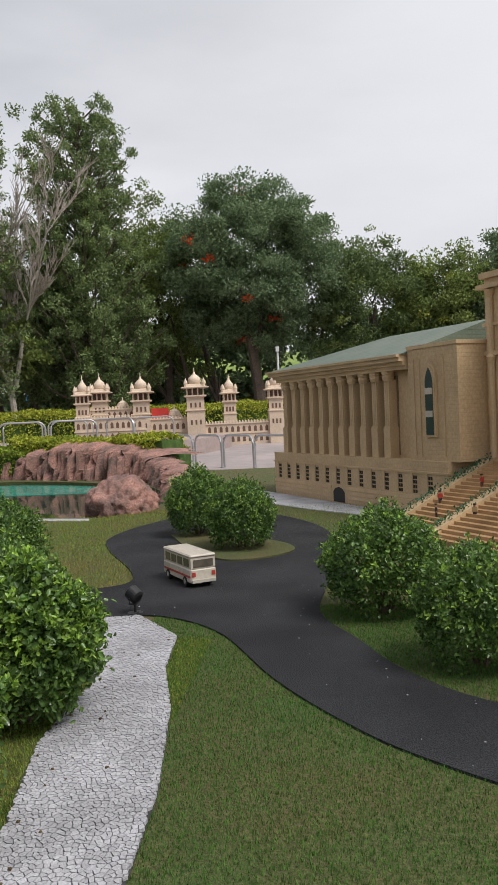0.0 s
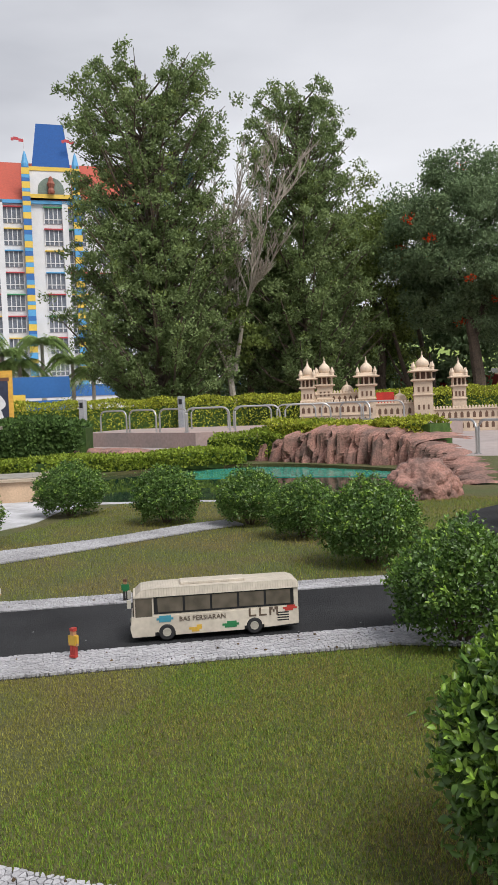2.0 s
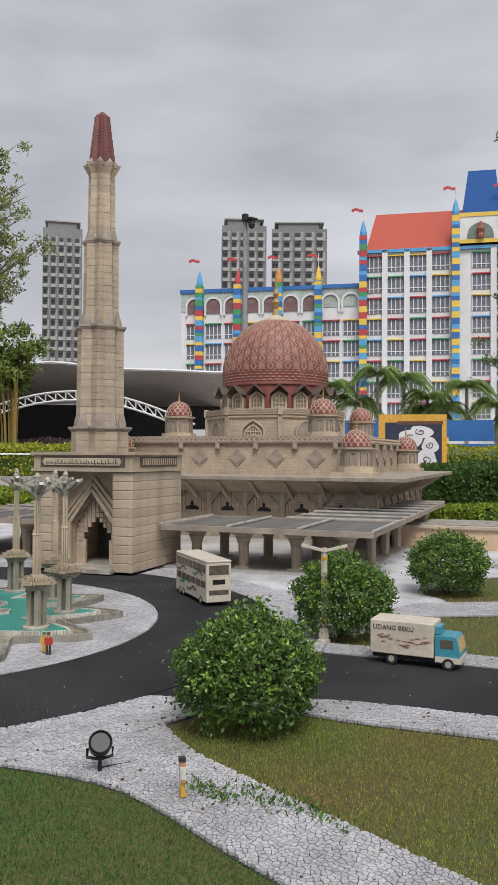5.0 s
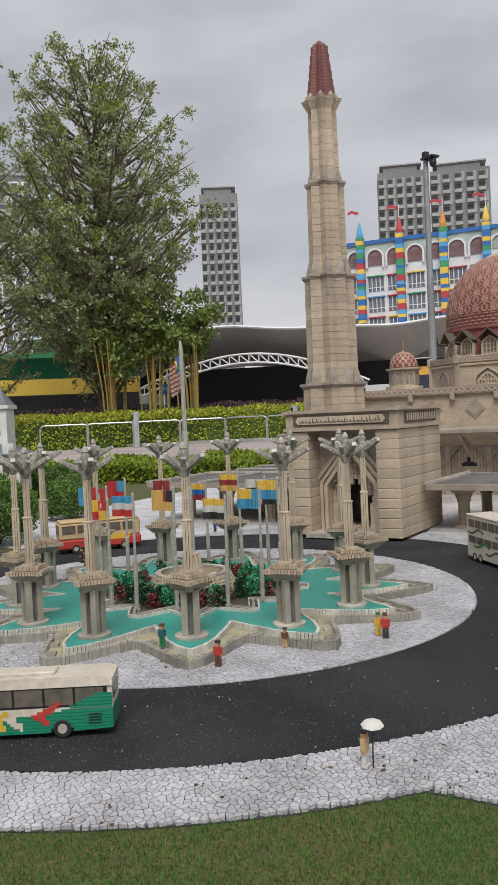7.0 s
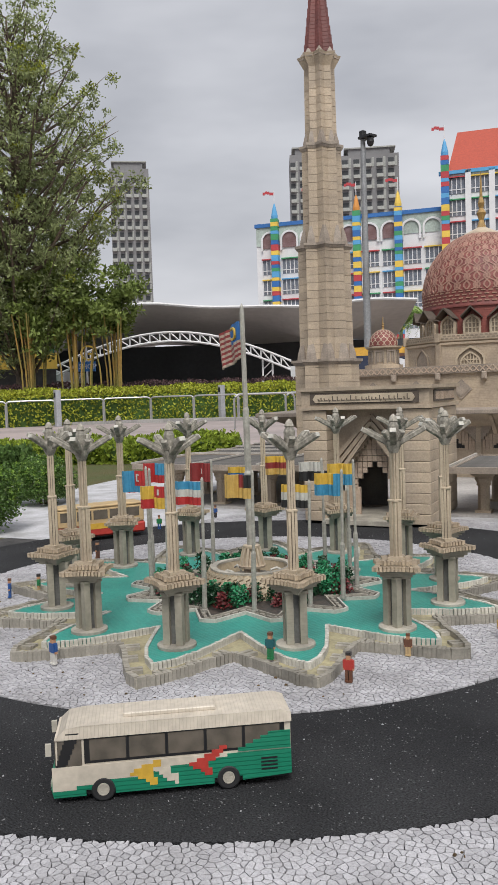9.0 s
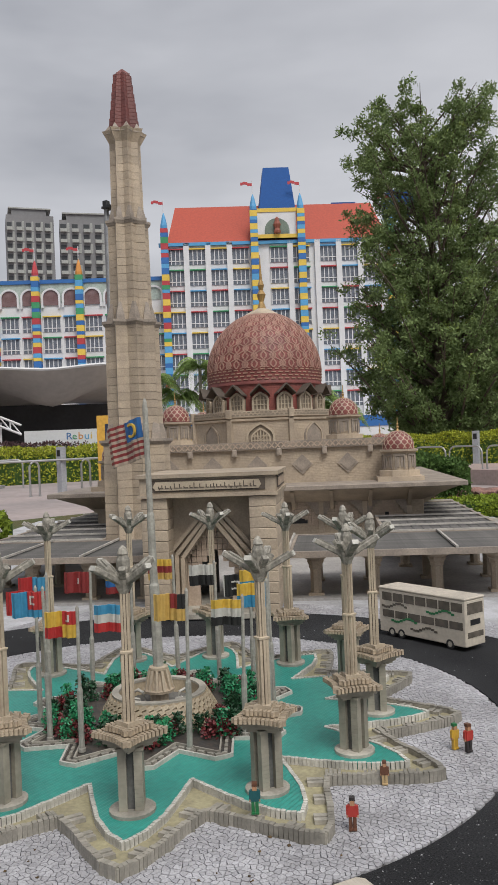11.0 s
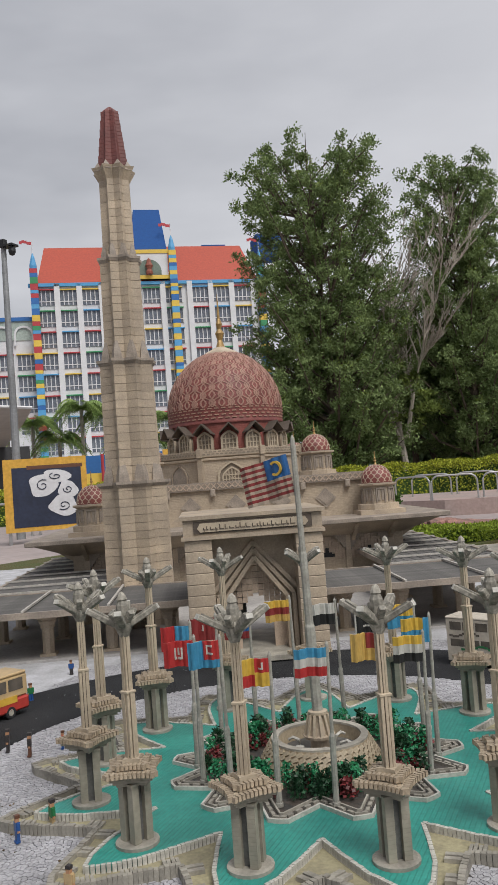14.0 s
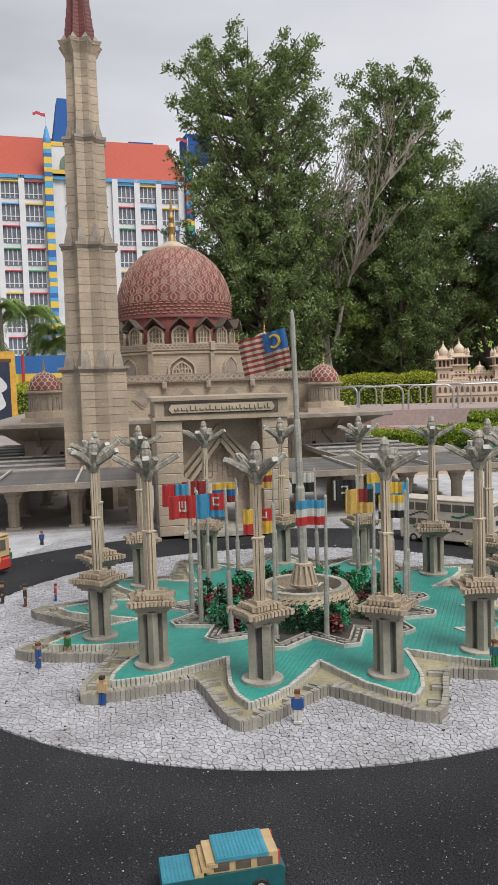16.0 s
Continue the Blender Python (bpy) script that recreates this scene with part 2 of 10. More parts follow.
# ---------- ground ----------
gm = B()
vs = [gm.verts.new((x, y, -0.10)) for x, y in ((-900, -900), (900, -900), (900, 900), (-900, 900))]
gm.faces.new(vs)
PAVING = mat("pinkish_paving", (0.36, 0.30, 0.29), 0.85, col2=(0.27, 0.235, 0.23), scale=0.4, fine=6, var=0.12)
tagged(part("ground", gm, PAVING), "wide pinkish-grey paved ground round the model park", "ground", kind="structure")
POND = smooth_line([(-2.42, 7.17), (-3.34, 7.32), (-4.42, 7.32), (-5.37, 7.14), (-6.19, 7.49), (-6.80, 8.51), (-7.06, 9.93), (-6.36, 11.17), (-5.09, 11.71), (-3.75, 11.09), (-2.65, 10.11), (-2.13, 8.64), (-2.11, 7.65), (-2.42, 7.17)], 5)[:-1]
PARK = [(-14, -5), (7, -5), (7, 12.8), (-2.0, 12.6), (-4, 13.4), (-8, 13.4), (-13.5, 14.5), (-15, 8)]
lm = B()
outer = [lm.verts.new((x, y, -0.012)) for x, y in PARK]
inner = [lm.verts.new((x, y, -0.012)) for x, y in POND]
eds = [lm.edges.new((q[i], q[(i + 1) % len(q)])) for q in (outer, inner) for i in range(len(q))]
bmesh.ops.triangle_fill(lm, edges=eds, use_beauty=True)
for f in [f for f in lm.faces if inside(POND, *f.calc_center_median().xy)]:
    lm.faces.remove(f)
for q, lo in ((outer, -0.12), (inner, -0.3)):
    low = [lm.verts.new((v.co.x, v.co.y, lo)) for v in q]
    for i in range(len(q)):
        j = (i + 1) % len(q)
        lm.faces.new((q[i], q[j], low[j], low[i]))
lawn = tagged(part("lawn", lm, GRASS_SOIL), "short mown green and brownish lawn of the model park", "lawn", kind="structure")

MAIN_ROAD_NEAR = [(-4.76, 1.44), (-4.40, 1.89), (-4.00, 2.31), (-3.55, 2.58), (-2.81, 2.95), (-2.08, 3.33), (-1.57, 3.57), (-1.23, 3.66), (-0.90, 3.39), (-0.63, 2.80), (-0.42, 2.44), (-0.22, 2.19), (0.12, 1.91), (0.68, 1.58)]
MAIN_ROAD_FAR = [(-4.96, 2.78), (-4.50, 2.86), (-3.90, 3.16), (-3.15, 3.55), (-2.48, 3.90), (-1.96, 4.14), (-1.53, 4.29), (-1.54, 4.63), (-1.89, 5.43), (-2.01, 5.94), (-1.89, 6.57), (-1.58, 7.11), (-1.04, 7.12), (-0.70, 6.69), (-0.46, 6.09), (-0.35, 5.25), (-0.42, 4.38), (-0.48, 3.67), (-0.33, 3.22), (-0.19, 2.85), (0.08, 2.52), (0.79, 2.14)]
road_poly = smooth_line(MAIN_ROAD_NEAR, 6) + smooth_line(MAIN_ROAD_FAR, 6)[::-1]
tagged(part("road", prism(B(), road_poly, -0.10, -0.004), ASPHALT), "black asphalt model road across the lawn", "road", kind="structure")
ISLAND = smooth_line([(-1.56, 5.93), (-1.33, 5.33), (-1.05, 4.90), (-0.79, 4.95), (-0.64, 5.21), (-0.78, 5.53), (-1.12, 5.82), (-1.35, 6.11), (-1.56, 5.93)], 5)[:-1]
tagged(part("lawn_island", prism(B(), ISLAND, -0.05, 0.006), GRASS_SOIL), "small grass island in the model road", "lawn", kind="structure")
rb = B()
ci, cc = circle(R_IN + 0.004), circle(R_OUT)
lo_i, lo_o, hi_i, hi_o = ([rb.verts.new((x, y, z)) for x, y in c] for c, z in ((ci, -0.06), (cc, -0.06), (ci, 0.0), (cc, 0.0)))
for i in range(len(ci)):
    j = (i + 1) % len(ci)
    rb.faces.new((hi_i[i], hi_i[j], hi_o[j], hi_o[i]))
    rb.faces.new((lo_o[i], lo_o[j], hi_o[j], hi_o[i]))
    rb.faces.new((lo_i[i], lo_i[j], hi_i[j], hi_i[i]))
tagged(part("round_road", rb, ASPHALT), "black asphalt roundabout road round the fountain", "road", kind="structure")
plaza_edge = smooth_line([(-4.80, 2.95), (-4.62, 3.30), (-4.57, 3.74), (-4.63, 3.93), (-4.66, 4.22), (-4.88, 4.48), (-5.12, 4.59), (-5.22, 4.90), (-5.24, 5.30), (-5.17, 5.80), (-5.33, 6.41), (-5.35, 6.95)], 4)
plaza_poly = [tuple((MOSQUE @ Vector((x, y, 0))).xy) for x, y in ((-3.4, 0.9), (1.9, 0.9))] + plaza_edge + [(-6.1, 7.3)] + [tuple((MOSQUE @ Vector((x, y, 0))).xy) for x, y in ((2.9, 9.5), (-4.0, 9.5))]
tagged(part("plaza", prism(B(), plaza_poly, -0.1, -0.006), PLAZA), "white painted stone plaza round the model mosque", "pavement", kind="structure")
# ---------- star fountain ----------
N_COL, PHASE = 13, -84.0


def petals(prof):
    """A star outline; prof runs from a petal's tip to its notch as (distance along the axis, half width)."""
    pts = []
    for k in range(N_COL):
        a = radians(PHASE + 360 / N_COL * k)
        side = [(u, -w) for u, w in prof[::-1]] + [(u, w) for u, w in prof[1:-1]]
        pts += [(u * math.cos(a) - w * math.sin(a), u * math.sin(a) + w * math.cos(a)) for u, w in side]
    return pts


def inset(poly, d):
    """The same outline moved inwards."""
    out, n = [], len(poly)
    for i in range(n):
        p, q, r = Vector(poly[i - 1]), Vector(poly[i]), Vector(poly[(i + 1) % n])
        a, b = (q - p).normalized(), (r - q).normalized()
        na, nb = Vector((-a.y, a.x)), Vector((-b.y, b.x))
        v = (na + nb) * (d / max(0.45, 1 + na.dot(nb)))
        out.append((q.x + v.x, q.y + v.y))
    return out


def zigzag(r_tip, r_notch, blunt):
    """A jagged ring with two steps to each tip."""
    h = math.pi / N_COL
    return petals([(r_tip, 0), (r_tip - 0.004, blunt), (r_notch * math.cos(h), r_notch * math.sin(h))])


H_ANG = math.pi / N_COL
WALL_LINE = petals([(1.190, 0.0), (1.150, 0.052), (1.058, 0.112), (0.955, 0.168), (0.91 * math.cos(H_ANG), 0.91 * math.sin(H_ANG))])
POOL_LINE = petals([(1.060, 0.0), (1.0, 0.052), (0.905, 0.098), (0.77, 0.136), (0.68 * math.cos(H_ANG), 0.68 * math.sin(H_ANG))])


def band(bm, outer, inner, z0, z1):
    n = len(outer)
    q = [[bm.verts.new((x, y, z)) for x, y in p] for p, z in ((outer, z0), (outer, z1), (inner, z1), (inner, z0))]
    for i in range(n):
        j = (i + 1) % n
        for a, b in ((0, 1), (1, 2), (2, 3), (3, 0)):
            bm.faces.new((q[a][i], q[a][j], q[b][j], q[b][i]))
    return bm


fountain = thing("fountain", "star-shaped toy-brick fountain with a teal pool and grey ribbed walls", "fountain", pose(CX, CY, 0))
part("pool_wall", band(B(), inset(WALL_LINE, 0.004), inset(WALL_LINE, 0.020), -0.01, 0.030), GREY_LIGHT, fountain)
CHANNEL = mat("sandy_channel", (0.36, 0.325, 0.20), 0.7, col2=(0.24, 0.215, 0.14), scale=9, fine=70, var=0.2)
part("channel_floor", prism(B(), inset(WALL_LINE, 0.014), -0.01, 0.016), CHANNEL, fountain)
part("pool_water", prism(B(), inset(POOL_LINE, 0.004), 0.0, 0.036), WATER_TEAL, fountain, "teal studded toy-brick plates as water")


def bricks_along(poly, size, gap, z0, z1, proud=0.0, jitter=0.0):
    """Poses of small blocks set side by side along a closed outline."""
    out = []
    for (ax, ay), (bx, by) in zip(poly, poly[1:] + poly[:1]):
        d = Vector((bx - ax, by - ay))
        n = max(1, round(d.length / (size + gap)))
        ang = math.degrees(math.atan2(d.y, d.x))
        for i in range(n):
            t = (i + 0.5) / n
            out.append(pose(ax + d.x * t + proud * d.y / d.length, ay + d.y * t - proud * d.x / d.length, z0 + rng.uniform(-jitter, jitter), 0, 0, ang))
    return out


def blocks(name, poses, sx, sy, z1, material, parent, keep, label=""):
    """The blocks that keep() picks become parts on one mesh, the rest one joined mesh."""
    first, rest = None, B()
    count = 0
    for m in poses:
        if keep(m.translation) and count < 300:
            count += 1
            if first is None:
                first = part(name, box(B(), -sx / 2, -sy / 2, 0, sx / 2, sy / 2, z1), material, parent)
                first.matrix_basis = m
            else:
                again(first, m)
        else:
            box(rest, -sx / 2, -sy / 2, 0, sx / 2, sy / 2, z1, m)
    if len(rest.verts):
        ob = part(name + "_rest", rest, material, parent)
        tagged(ob, label or "small blocks joined in rows", kind="stuff")
    else:
        rest.free()


blocks("wall_brick", bricks_along(inset(WALL_LINE, 0.010), 0.0135, 0.0018, -0.007, 0, 0.0, 0.0022), 0.0135, 0.019, 0.042, GREY_LIGHT, fountain, lambda p: -0.75 < p.x < 0.85 and p.y < -0.45)
PALE_EDGE = mat("pale_edging", (0.56, 0.54, 0.49), 0.6, col2=(0.40, 0.39, 0.35), scale=9, fine=90, rand=0.1, leafy=0.12)
blocks("edging_brick", bricks_along(POOL_LINE, 0.0125, 0.0022, 0.014, 0, 0.0, 0.0012), 0.0125, 0.013, 0.026, PALE_EDGE, fountain, lambda p: -0.5 < p.x < 0.6 and p.y < -0.5)
step = None
for k in range(N_COL):
    a = radians(PHASE + 360 / N_COL * k)
    for sg in (-1, 1):
        for u, w in ((1.092, 0.050), (0.985, 0.120), (0.87, 0.170)):
            m = pose(u * math.cos(a) - sg * w * math.sin(a), u * math.sin(a) + sg * w * math.cos(a), 0.014, 0, 0, math.degrees(a) - sg * 29)
            if step is None:
                bm = B()
                for q in range(4):
                    box(bm, -0.026 + 0.0135 * q, -0.026, 0, -0.0155 + 0.0135 * q, 0.026, 0.012 + 0.003 * (q % 2))
                step = part("channel_step", bm, GREY_LIGHT, fountain)
                step.matrix_basis = m
            else:
                again(step, m)
# planter in the middle
PLANT_BED = mat("dark_planter_tiles", (0.045, 0.043, 0.040), 0.6, col2=(0.075, 0.06, 0.05), scale=30, fine=90, var=0.3)
PLANTER = zigzag(0.575, 0.452, 0.035)
part("planter_wall", band(B(), PLANTER, inset(PLANTER, 0.008), 0.02, 0.050), PALE_EDGE, fountain, "pale jagged planter border")
part("planter_floor", prism(B(), inset(PLANTER, 0.006), 0.01, 0.042), PLANT_BED, fountain, "dark grey planter ledge")
part("planter_inner_wall", band(B(), inset(PLANTER, 0.044), inset(PLANTER, 0.050), 0.03, 0.052), GREY_LIGHT, fountain)
blocks("planter_tile", bricks_along(inset(PLANTER, 0.027), 0.026, 0.018, 0.04, 0), 0.026, 0.012, 0.010, GREY_LIGHT, fountain, lambda p: True)
BASIN = mat("sandy_basin_brick", (0.43, 0.35, 0.245), 0.55, col2=(0.34, 0.28, 0.195), scale=12, fine=90, var=0.14, rand=0.12)
basin_set = new("basin_group")
basin_set.parent = fountain
basin_set.matrix_basis = pose(BX, BY, 0)
part("basin", lathe(B(), [(0.225, 0.03), (0.222, 0.06), (0.205, 0.10), (0.186, 0.132), (0.186, 0.140), (0.160, 0.140), (0.158, 0.085), (0.10, 0.080)], 40, closed=False), BASIN, basin_set, "round tan brick basin, wider at its foot")
bf = B()
lathe(bf, [(0.162, 0.083), (0.162, 0.087)], 28)
part("basin_water", bf, GREY_DARK, basin_set)
scale = None
for row, (r, z, tilt) in enumerate(((0.229, 0.042, 5), (0.227, 0.060, 14), (0.219, 0.078, 24), (0.209, 0.096, 30), (0.200, 0.112, 30), (0.191, 0.127, 30))):
    for k in range(44):
        a = 360 / 44 * (k + 0.5 * (row % 2))
        m = pose(r * math.cos(radians(a)), r * math.sin(radians(a)), z, 0, 0, a - 90) @ pose(0, 0, 0, tilt, 0, 0) @ pose(0, 0, 0, 0, 24, 0)
        if scale is None:
            scale = part("basin_brick", box(B(), -0.0135, -0.006, -0.008, 0.0135, 0.006, 0.008), BASIN, basin_set)
            scale.matrix_basis = m
        else:
            again(scale, m)
part("basin_rim", band(B(), [(0.186 * math.cos(k * 0.1745), 0.186 * math.sin(k * 0.1745)) for k in range(36)], [(0.158 * math.cos(k * 0.1745), 0.158 * math.sin(k * 0.1745)) for k in range(36)], 0.138, 0.147), GREY_LIGHT, basin_set)
spout = part("spout", tube(B(), [(0.075, 0, 0.085), (0.085, 0, 0.120), (0.11, 0, 0.128), (0.128, 0, 0.118)], 0.006, 6), PALE_EDGE, basin_set, "small pale curved water spout")
for k in range(1, 6):
    again(spout, pose(0, 0, 0, 0, 0, 60 * k))
part("crown_stem", lathe(B(), [(0.036, 0.08), (0.036, 0.134), (0.060, 0.139), (0.062, 0.149), (0.050, 0.152), (0.026, 0.225)], 16), TAN_PLAIN, basin_set)
part("crown_ring", lathe(B(), [(0.035, 0.222), (0.038, 0.227), (0.038, 0.236), (0.020, 0.238)], 16), SAND, basin_set)
fin = part("crown_fin", box(B(), -0.0050, -0.008, 0, 0.0050, 0.010, 0.080), SAND, basin_set)
fin.matrix_basis = pose(0, -0.052, 0.147) @ pose(0, 0, 0, -14)
for k in range(1, 12):
    again(fin, pose(0, 0, 0, 0, 0, 30 * k) @ fin.matrix_basis)

# plants of toy bricks
LEAF_TOY = mat("green_toy_leaves", (0.025, 0.20, 0.08), 0.4, col2=(0.035, 0.27, 0.12), scale=20, fine=80, leafy=0.4)
LEAF_TOY_D = mat("dark_green_toy_leaves", (0.018, 0.075, 0.03), 0.45, scale=20, fine=80, leafy=0.4)
LEAF_RED = mat("dark_red_toy_leaves", (0.17, 0.028, 0.030), 0.5, scale=20, fine=80, leafy=0.4)


def toy_plant(material, h, seed, label):
    r = random.Random(seed)
    verts, faces = [], []
    for i in range(170):
        a, z = r.uniform(0, 6.283), r.uniform(0.005, h)
        rad = (0.030 + r.uniform(-0.02, 0.016)) * (1 - 0.6 * z / h)
        c = Vector((rad * math.cos(a), rad * math.sin(a), z))
        u = Vector((r.uniform(-1, 1), r.uniform(-1, 1), r.uniform(-0.5, 0.8))).normalized() * 0.0065
        v = Vector((r.uniform(-1, 1), r.uniform(-1, 1), r.uniform(-0.5, 0.8))).normalized() * 0.005
        w = u.cross(v).normalized() * 0.004
        b = len(verts)
        verts += [c - u, c + v + w, c + u, c - v - w]
        faces += [(b, b + 1, b + 2), (b, b + 2, b + 3)]
    ob = thing("toy_plant", label, "plant", group="plants in the fountain")
    part("stem", tube(B(), [(0, 0, 0), (0, 0, h * 0.95)], [0.006, 0.002], 5), LEAF_TOY_D, ob)
    part("leaves", (verts, faces), material, ob)
    return ob


plants = [toy_plant(LEAF_TOY, 0.095, 1, "bright green toy-brick shrub in the fountain planter"), toy_plant(LEAF_TOY_D, 0.085, 2, "dark green toy-brick shrub in the fountain planter"), toy_plant(LEAF_RED, 0.06, 3, "dark red toy-brick shrub in the fountain planter")]
used = set()
for k in range(104):
    a, r = rng.uniform(0, 360), rng.uniform(0.275, 0.43)
    p = plants[rng.choice((0, 0, 1, 1, 2)) if r < 0.37 else rng.choice((0, 1, 2, 2))]
    m = pose(CX + r * math.cos(radians(a)), CY + r * math.sin(radians(a)), 0.044, 0, 0, rng.uniform(0, 360)) @ Matrix.Scale(rng.uniform(0.8, 1.15), 4)
    if p.name not in used:
        used.add(p.name)
        p.matrix_basis = m
    else:
        q = copy_thing(p, m)
        q.scale = (rng.uniform(0.8, 1.15),) * 3

# columns with lotus lamps
HOOD = mat("dark_brown_hood", (0.10, 0.078, 0.062), 0.75, scale=8, fine=70, var=0.15)
LOTUS = mat("weathered_grey_lotus", (0.37, 0.345, 0.295), 0.7, col2=(0.17, 0.16, 0.135), scale=38, fine=120, var=0.25)
PIER = coursed("grey_green_pier", (0.34, 0.315, 0.255), 0.0125, depth=0.18, col2=(0.24, 0.22, 0.175))
TRAY_B = mat("weathered_tray_bricks", (0.44, 0.35, 0.25), 0.6, col2=(0.30, 0.245, 0.18), scale=12, fine=90, var=0.15, rand=0.16)


def lotus_column():
    col = thing("lotus_column", "tan toy-brick column with a stepped tray and grey lotus top", "column", group="columns round the fountain")
    part("foot", lathe(B(), [(0.069, 0.0), (0.069, 0.010), (0.060, 0.013), (0.055, 0.013)], 20), GREY_LIGHT, col)
    bm = B()
    for sx in (-1, 1):
        for sy in (-1, 1):
            box(bm, min(sx * 0.011, sx * 0.036), min(sy * 0.011, sy * 0.036), 0.012, max(sx * 0.011, sx * 0.036), max(sy * 0.011, sy * 0.036), 0.190)
    # core in dark grey, so the groove shade is part of its colour
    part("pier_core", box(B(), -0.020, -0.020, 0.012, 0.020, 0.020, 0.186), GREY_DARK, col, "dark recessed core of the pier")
    box(bm, -0.040, -0.040, 0.188, 0.040, 0.040, 0.196)
    part("pier", bm, PIER, col, "grey-green pier with deep upright grooves")

    def cusped(h, z0, z1, n=6):
        out = []
        for s in range(4):
            a = radians(90 * s + 45)
            for i in range(2 * n):
                u = -1 + i / n
                x, y = u * h * 1.10, -h * (0.90 + 0.20 * u * u)
                out.append((x * math.cos(a) - y * math.sin(a), x * math.sin(a) + y * math.cos(a)))
        return prism(B(), out, z0, z1)
    for h, z0, z1 in ((0.043, 0.190, 0.200), (0.052, 0.200, 0.211), (0.061, 0.211, 0.221)):
        part("tray_course", cusped(h, z0, z1), PIER, col, "stepped grey underside")
    part("tray_slab", cusped(0.068, 0.221, 0.229), SAND, col)
    part("upper_slab", cusped(0.043, 0.236, 0.252), SAND, col)
    part("shaft_base", cusped(0.026, 0.252, 0.266), SAND, col)
    part("tray_fill", cusped(0.058, 0.229, 0.236), SAND, col)
    rim = part("tray_brick", box(B(), -0.0046, -0.010, 0, 0.0046, 0.010, 0.0155), TRAY_B, col)
    first = True
    for h, z, n in ((0.070, 0.2235, 11), (0.044, 0.2415, 7)):
        for s in range(4):
            for i in range(n):
                u = -1 + 2 * (i + 0.5) / n
                slope = math.degrees(math.atan2(-0.40 * u, 1.10))
                m = pose(0, 0, 0, 0, 0, 90 * s + 45) @ pose(u * h * 1.10, -h * (0.90 + 0.20 * u * u), z, 0, 0, slope)
                if first:
                    rim.matrix_basis, first = m, False
                else:
                    again(rim, m)
    for name, half, z0, z1 in (("lower_shaft", 0.0172, 0.255, 0.47), ("upper_shaft", 0.0130, 0.466, 0.657)):
        bm = B()
        rod = half * 0.36
        for cx, cy in ((-1, -1), (0, -1), (1, -1), (1, 0), (1, 1), (0, 1), (-1, 1), (-1, 0)):
            k = half - rod if cx and cy else half - rod * 0.55
            box(bm, cx * k - rod * 0.70, cy * k - rod * 0.70, z0, cx * k + rod * 0.70, cy * k + rod * 0.70, z1 if cx and cy else z1 - 0.004)
        part(name, bm, SAND, col)
        # dark brown core paints the shade seen between the rods
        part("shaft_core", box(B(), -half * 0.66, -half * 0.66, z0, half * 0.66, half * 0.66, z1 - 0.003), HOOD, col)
    part("shaft_band", square(B(), [(0.0150, 0.462), (0.0185, 0.466), (0.0185, 0.471), (0.013, 0.473)]), SAND, col)
    part("lotus_cup", lathe(B(), [(0.015, 0.640), (0.026, 0.664), (0.030, 0.682), (0.020, 0.70)], 8), LOTUS, col)
    bm = B()
    box(bm, -0.0120, 0.0, -0.009, 0.0120, 0.112, 0.009, bevel=0.003)
    box(bm, -0.0085, 0.030, 0.009, 0.0085, 0.100, 0.014)
    petal = part("lotus_petal", bm, LOTUS, col)
    petal.matrix_basis = pose(0, 0, 0, 0, 0, 45) @ pose(0, 0.014, 0.672, 30)
    tip = part("petal_tip", box(B(), -0.0105, 0.111, -0.0075, 0.0105, 0.1145, 0.0075), PALE_EDGE, col, "pale end of a petal")
    tip.matrix_basis = petal.matrix_basis.copy()
    for a in (135, 225, 315):
        again(petal, pose(0, 0, 0, 0, 0, a) @ pose(0, 0.014, 0.672, 30)), again(tip, pose(0, 0, 0, 0, 0, a) @ pose(0, 0.014, 0.672, 30))
    for a in (0, 90, 180, 270):
        again(petal, pose(0, 0, 0, 0, 0, a) @ pose(0, 0.012, 0.676, 52) @ Matrix.Diagonal((0.85, 0.50, 0.9, 1)))
    part("lantern", lathe(B(), [(0.016, 0.69), (0.020, 0.715), (0.020, 0.738), (0.014, 0.752), (0.017, 0.756), (0.011, 0.772), (0.003, 0.780)], 8), LOTUS, col)
    return col


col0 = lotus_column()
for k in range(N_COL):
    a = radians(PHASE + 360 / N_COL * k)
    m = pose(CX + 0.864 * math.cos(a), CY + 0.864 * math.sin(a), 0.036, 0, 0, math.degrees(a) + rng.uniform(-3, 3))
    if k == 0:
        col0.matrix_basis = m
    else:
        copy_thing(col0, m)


# flags
def colour(name, c):
    return plain("flag_" + name, c, 0.5)


FLAG = {k: colour(k, v) for k, v in dict(red=(0.42, 0.03, 0.03), dkred=(0.24, 0.03, 0.03), blue=(0.02, 0.12, 0.34), sky=(0.05, 0.25, 0.42), yellow=(0.62, 0.40, 0.06), gold=(0.55, 0.36, 0.10), white=(0.52, 0.51, 0.47), cream=(0.44, 0.35, 0.27), black=(0.02, 0.02, 0.02), green=(0.03, 0.25, 0.10)).items()}
POLE_GREY = mat("grey_flag_pole", (0.36, 0.35, 0.31), 0.5, col2=(0.26, 0.25, 0.22), scale=20, fine=90)


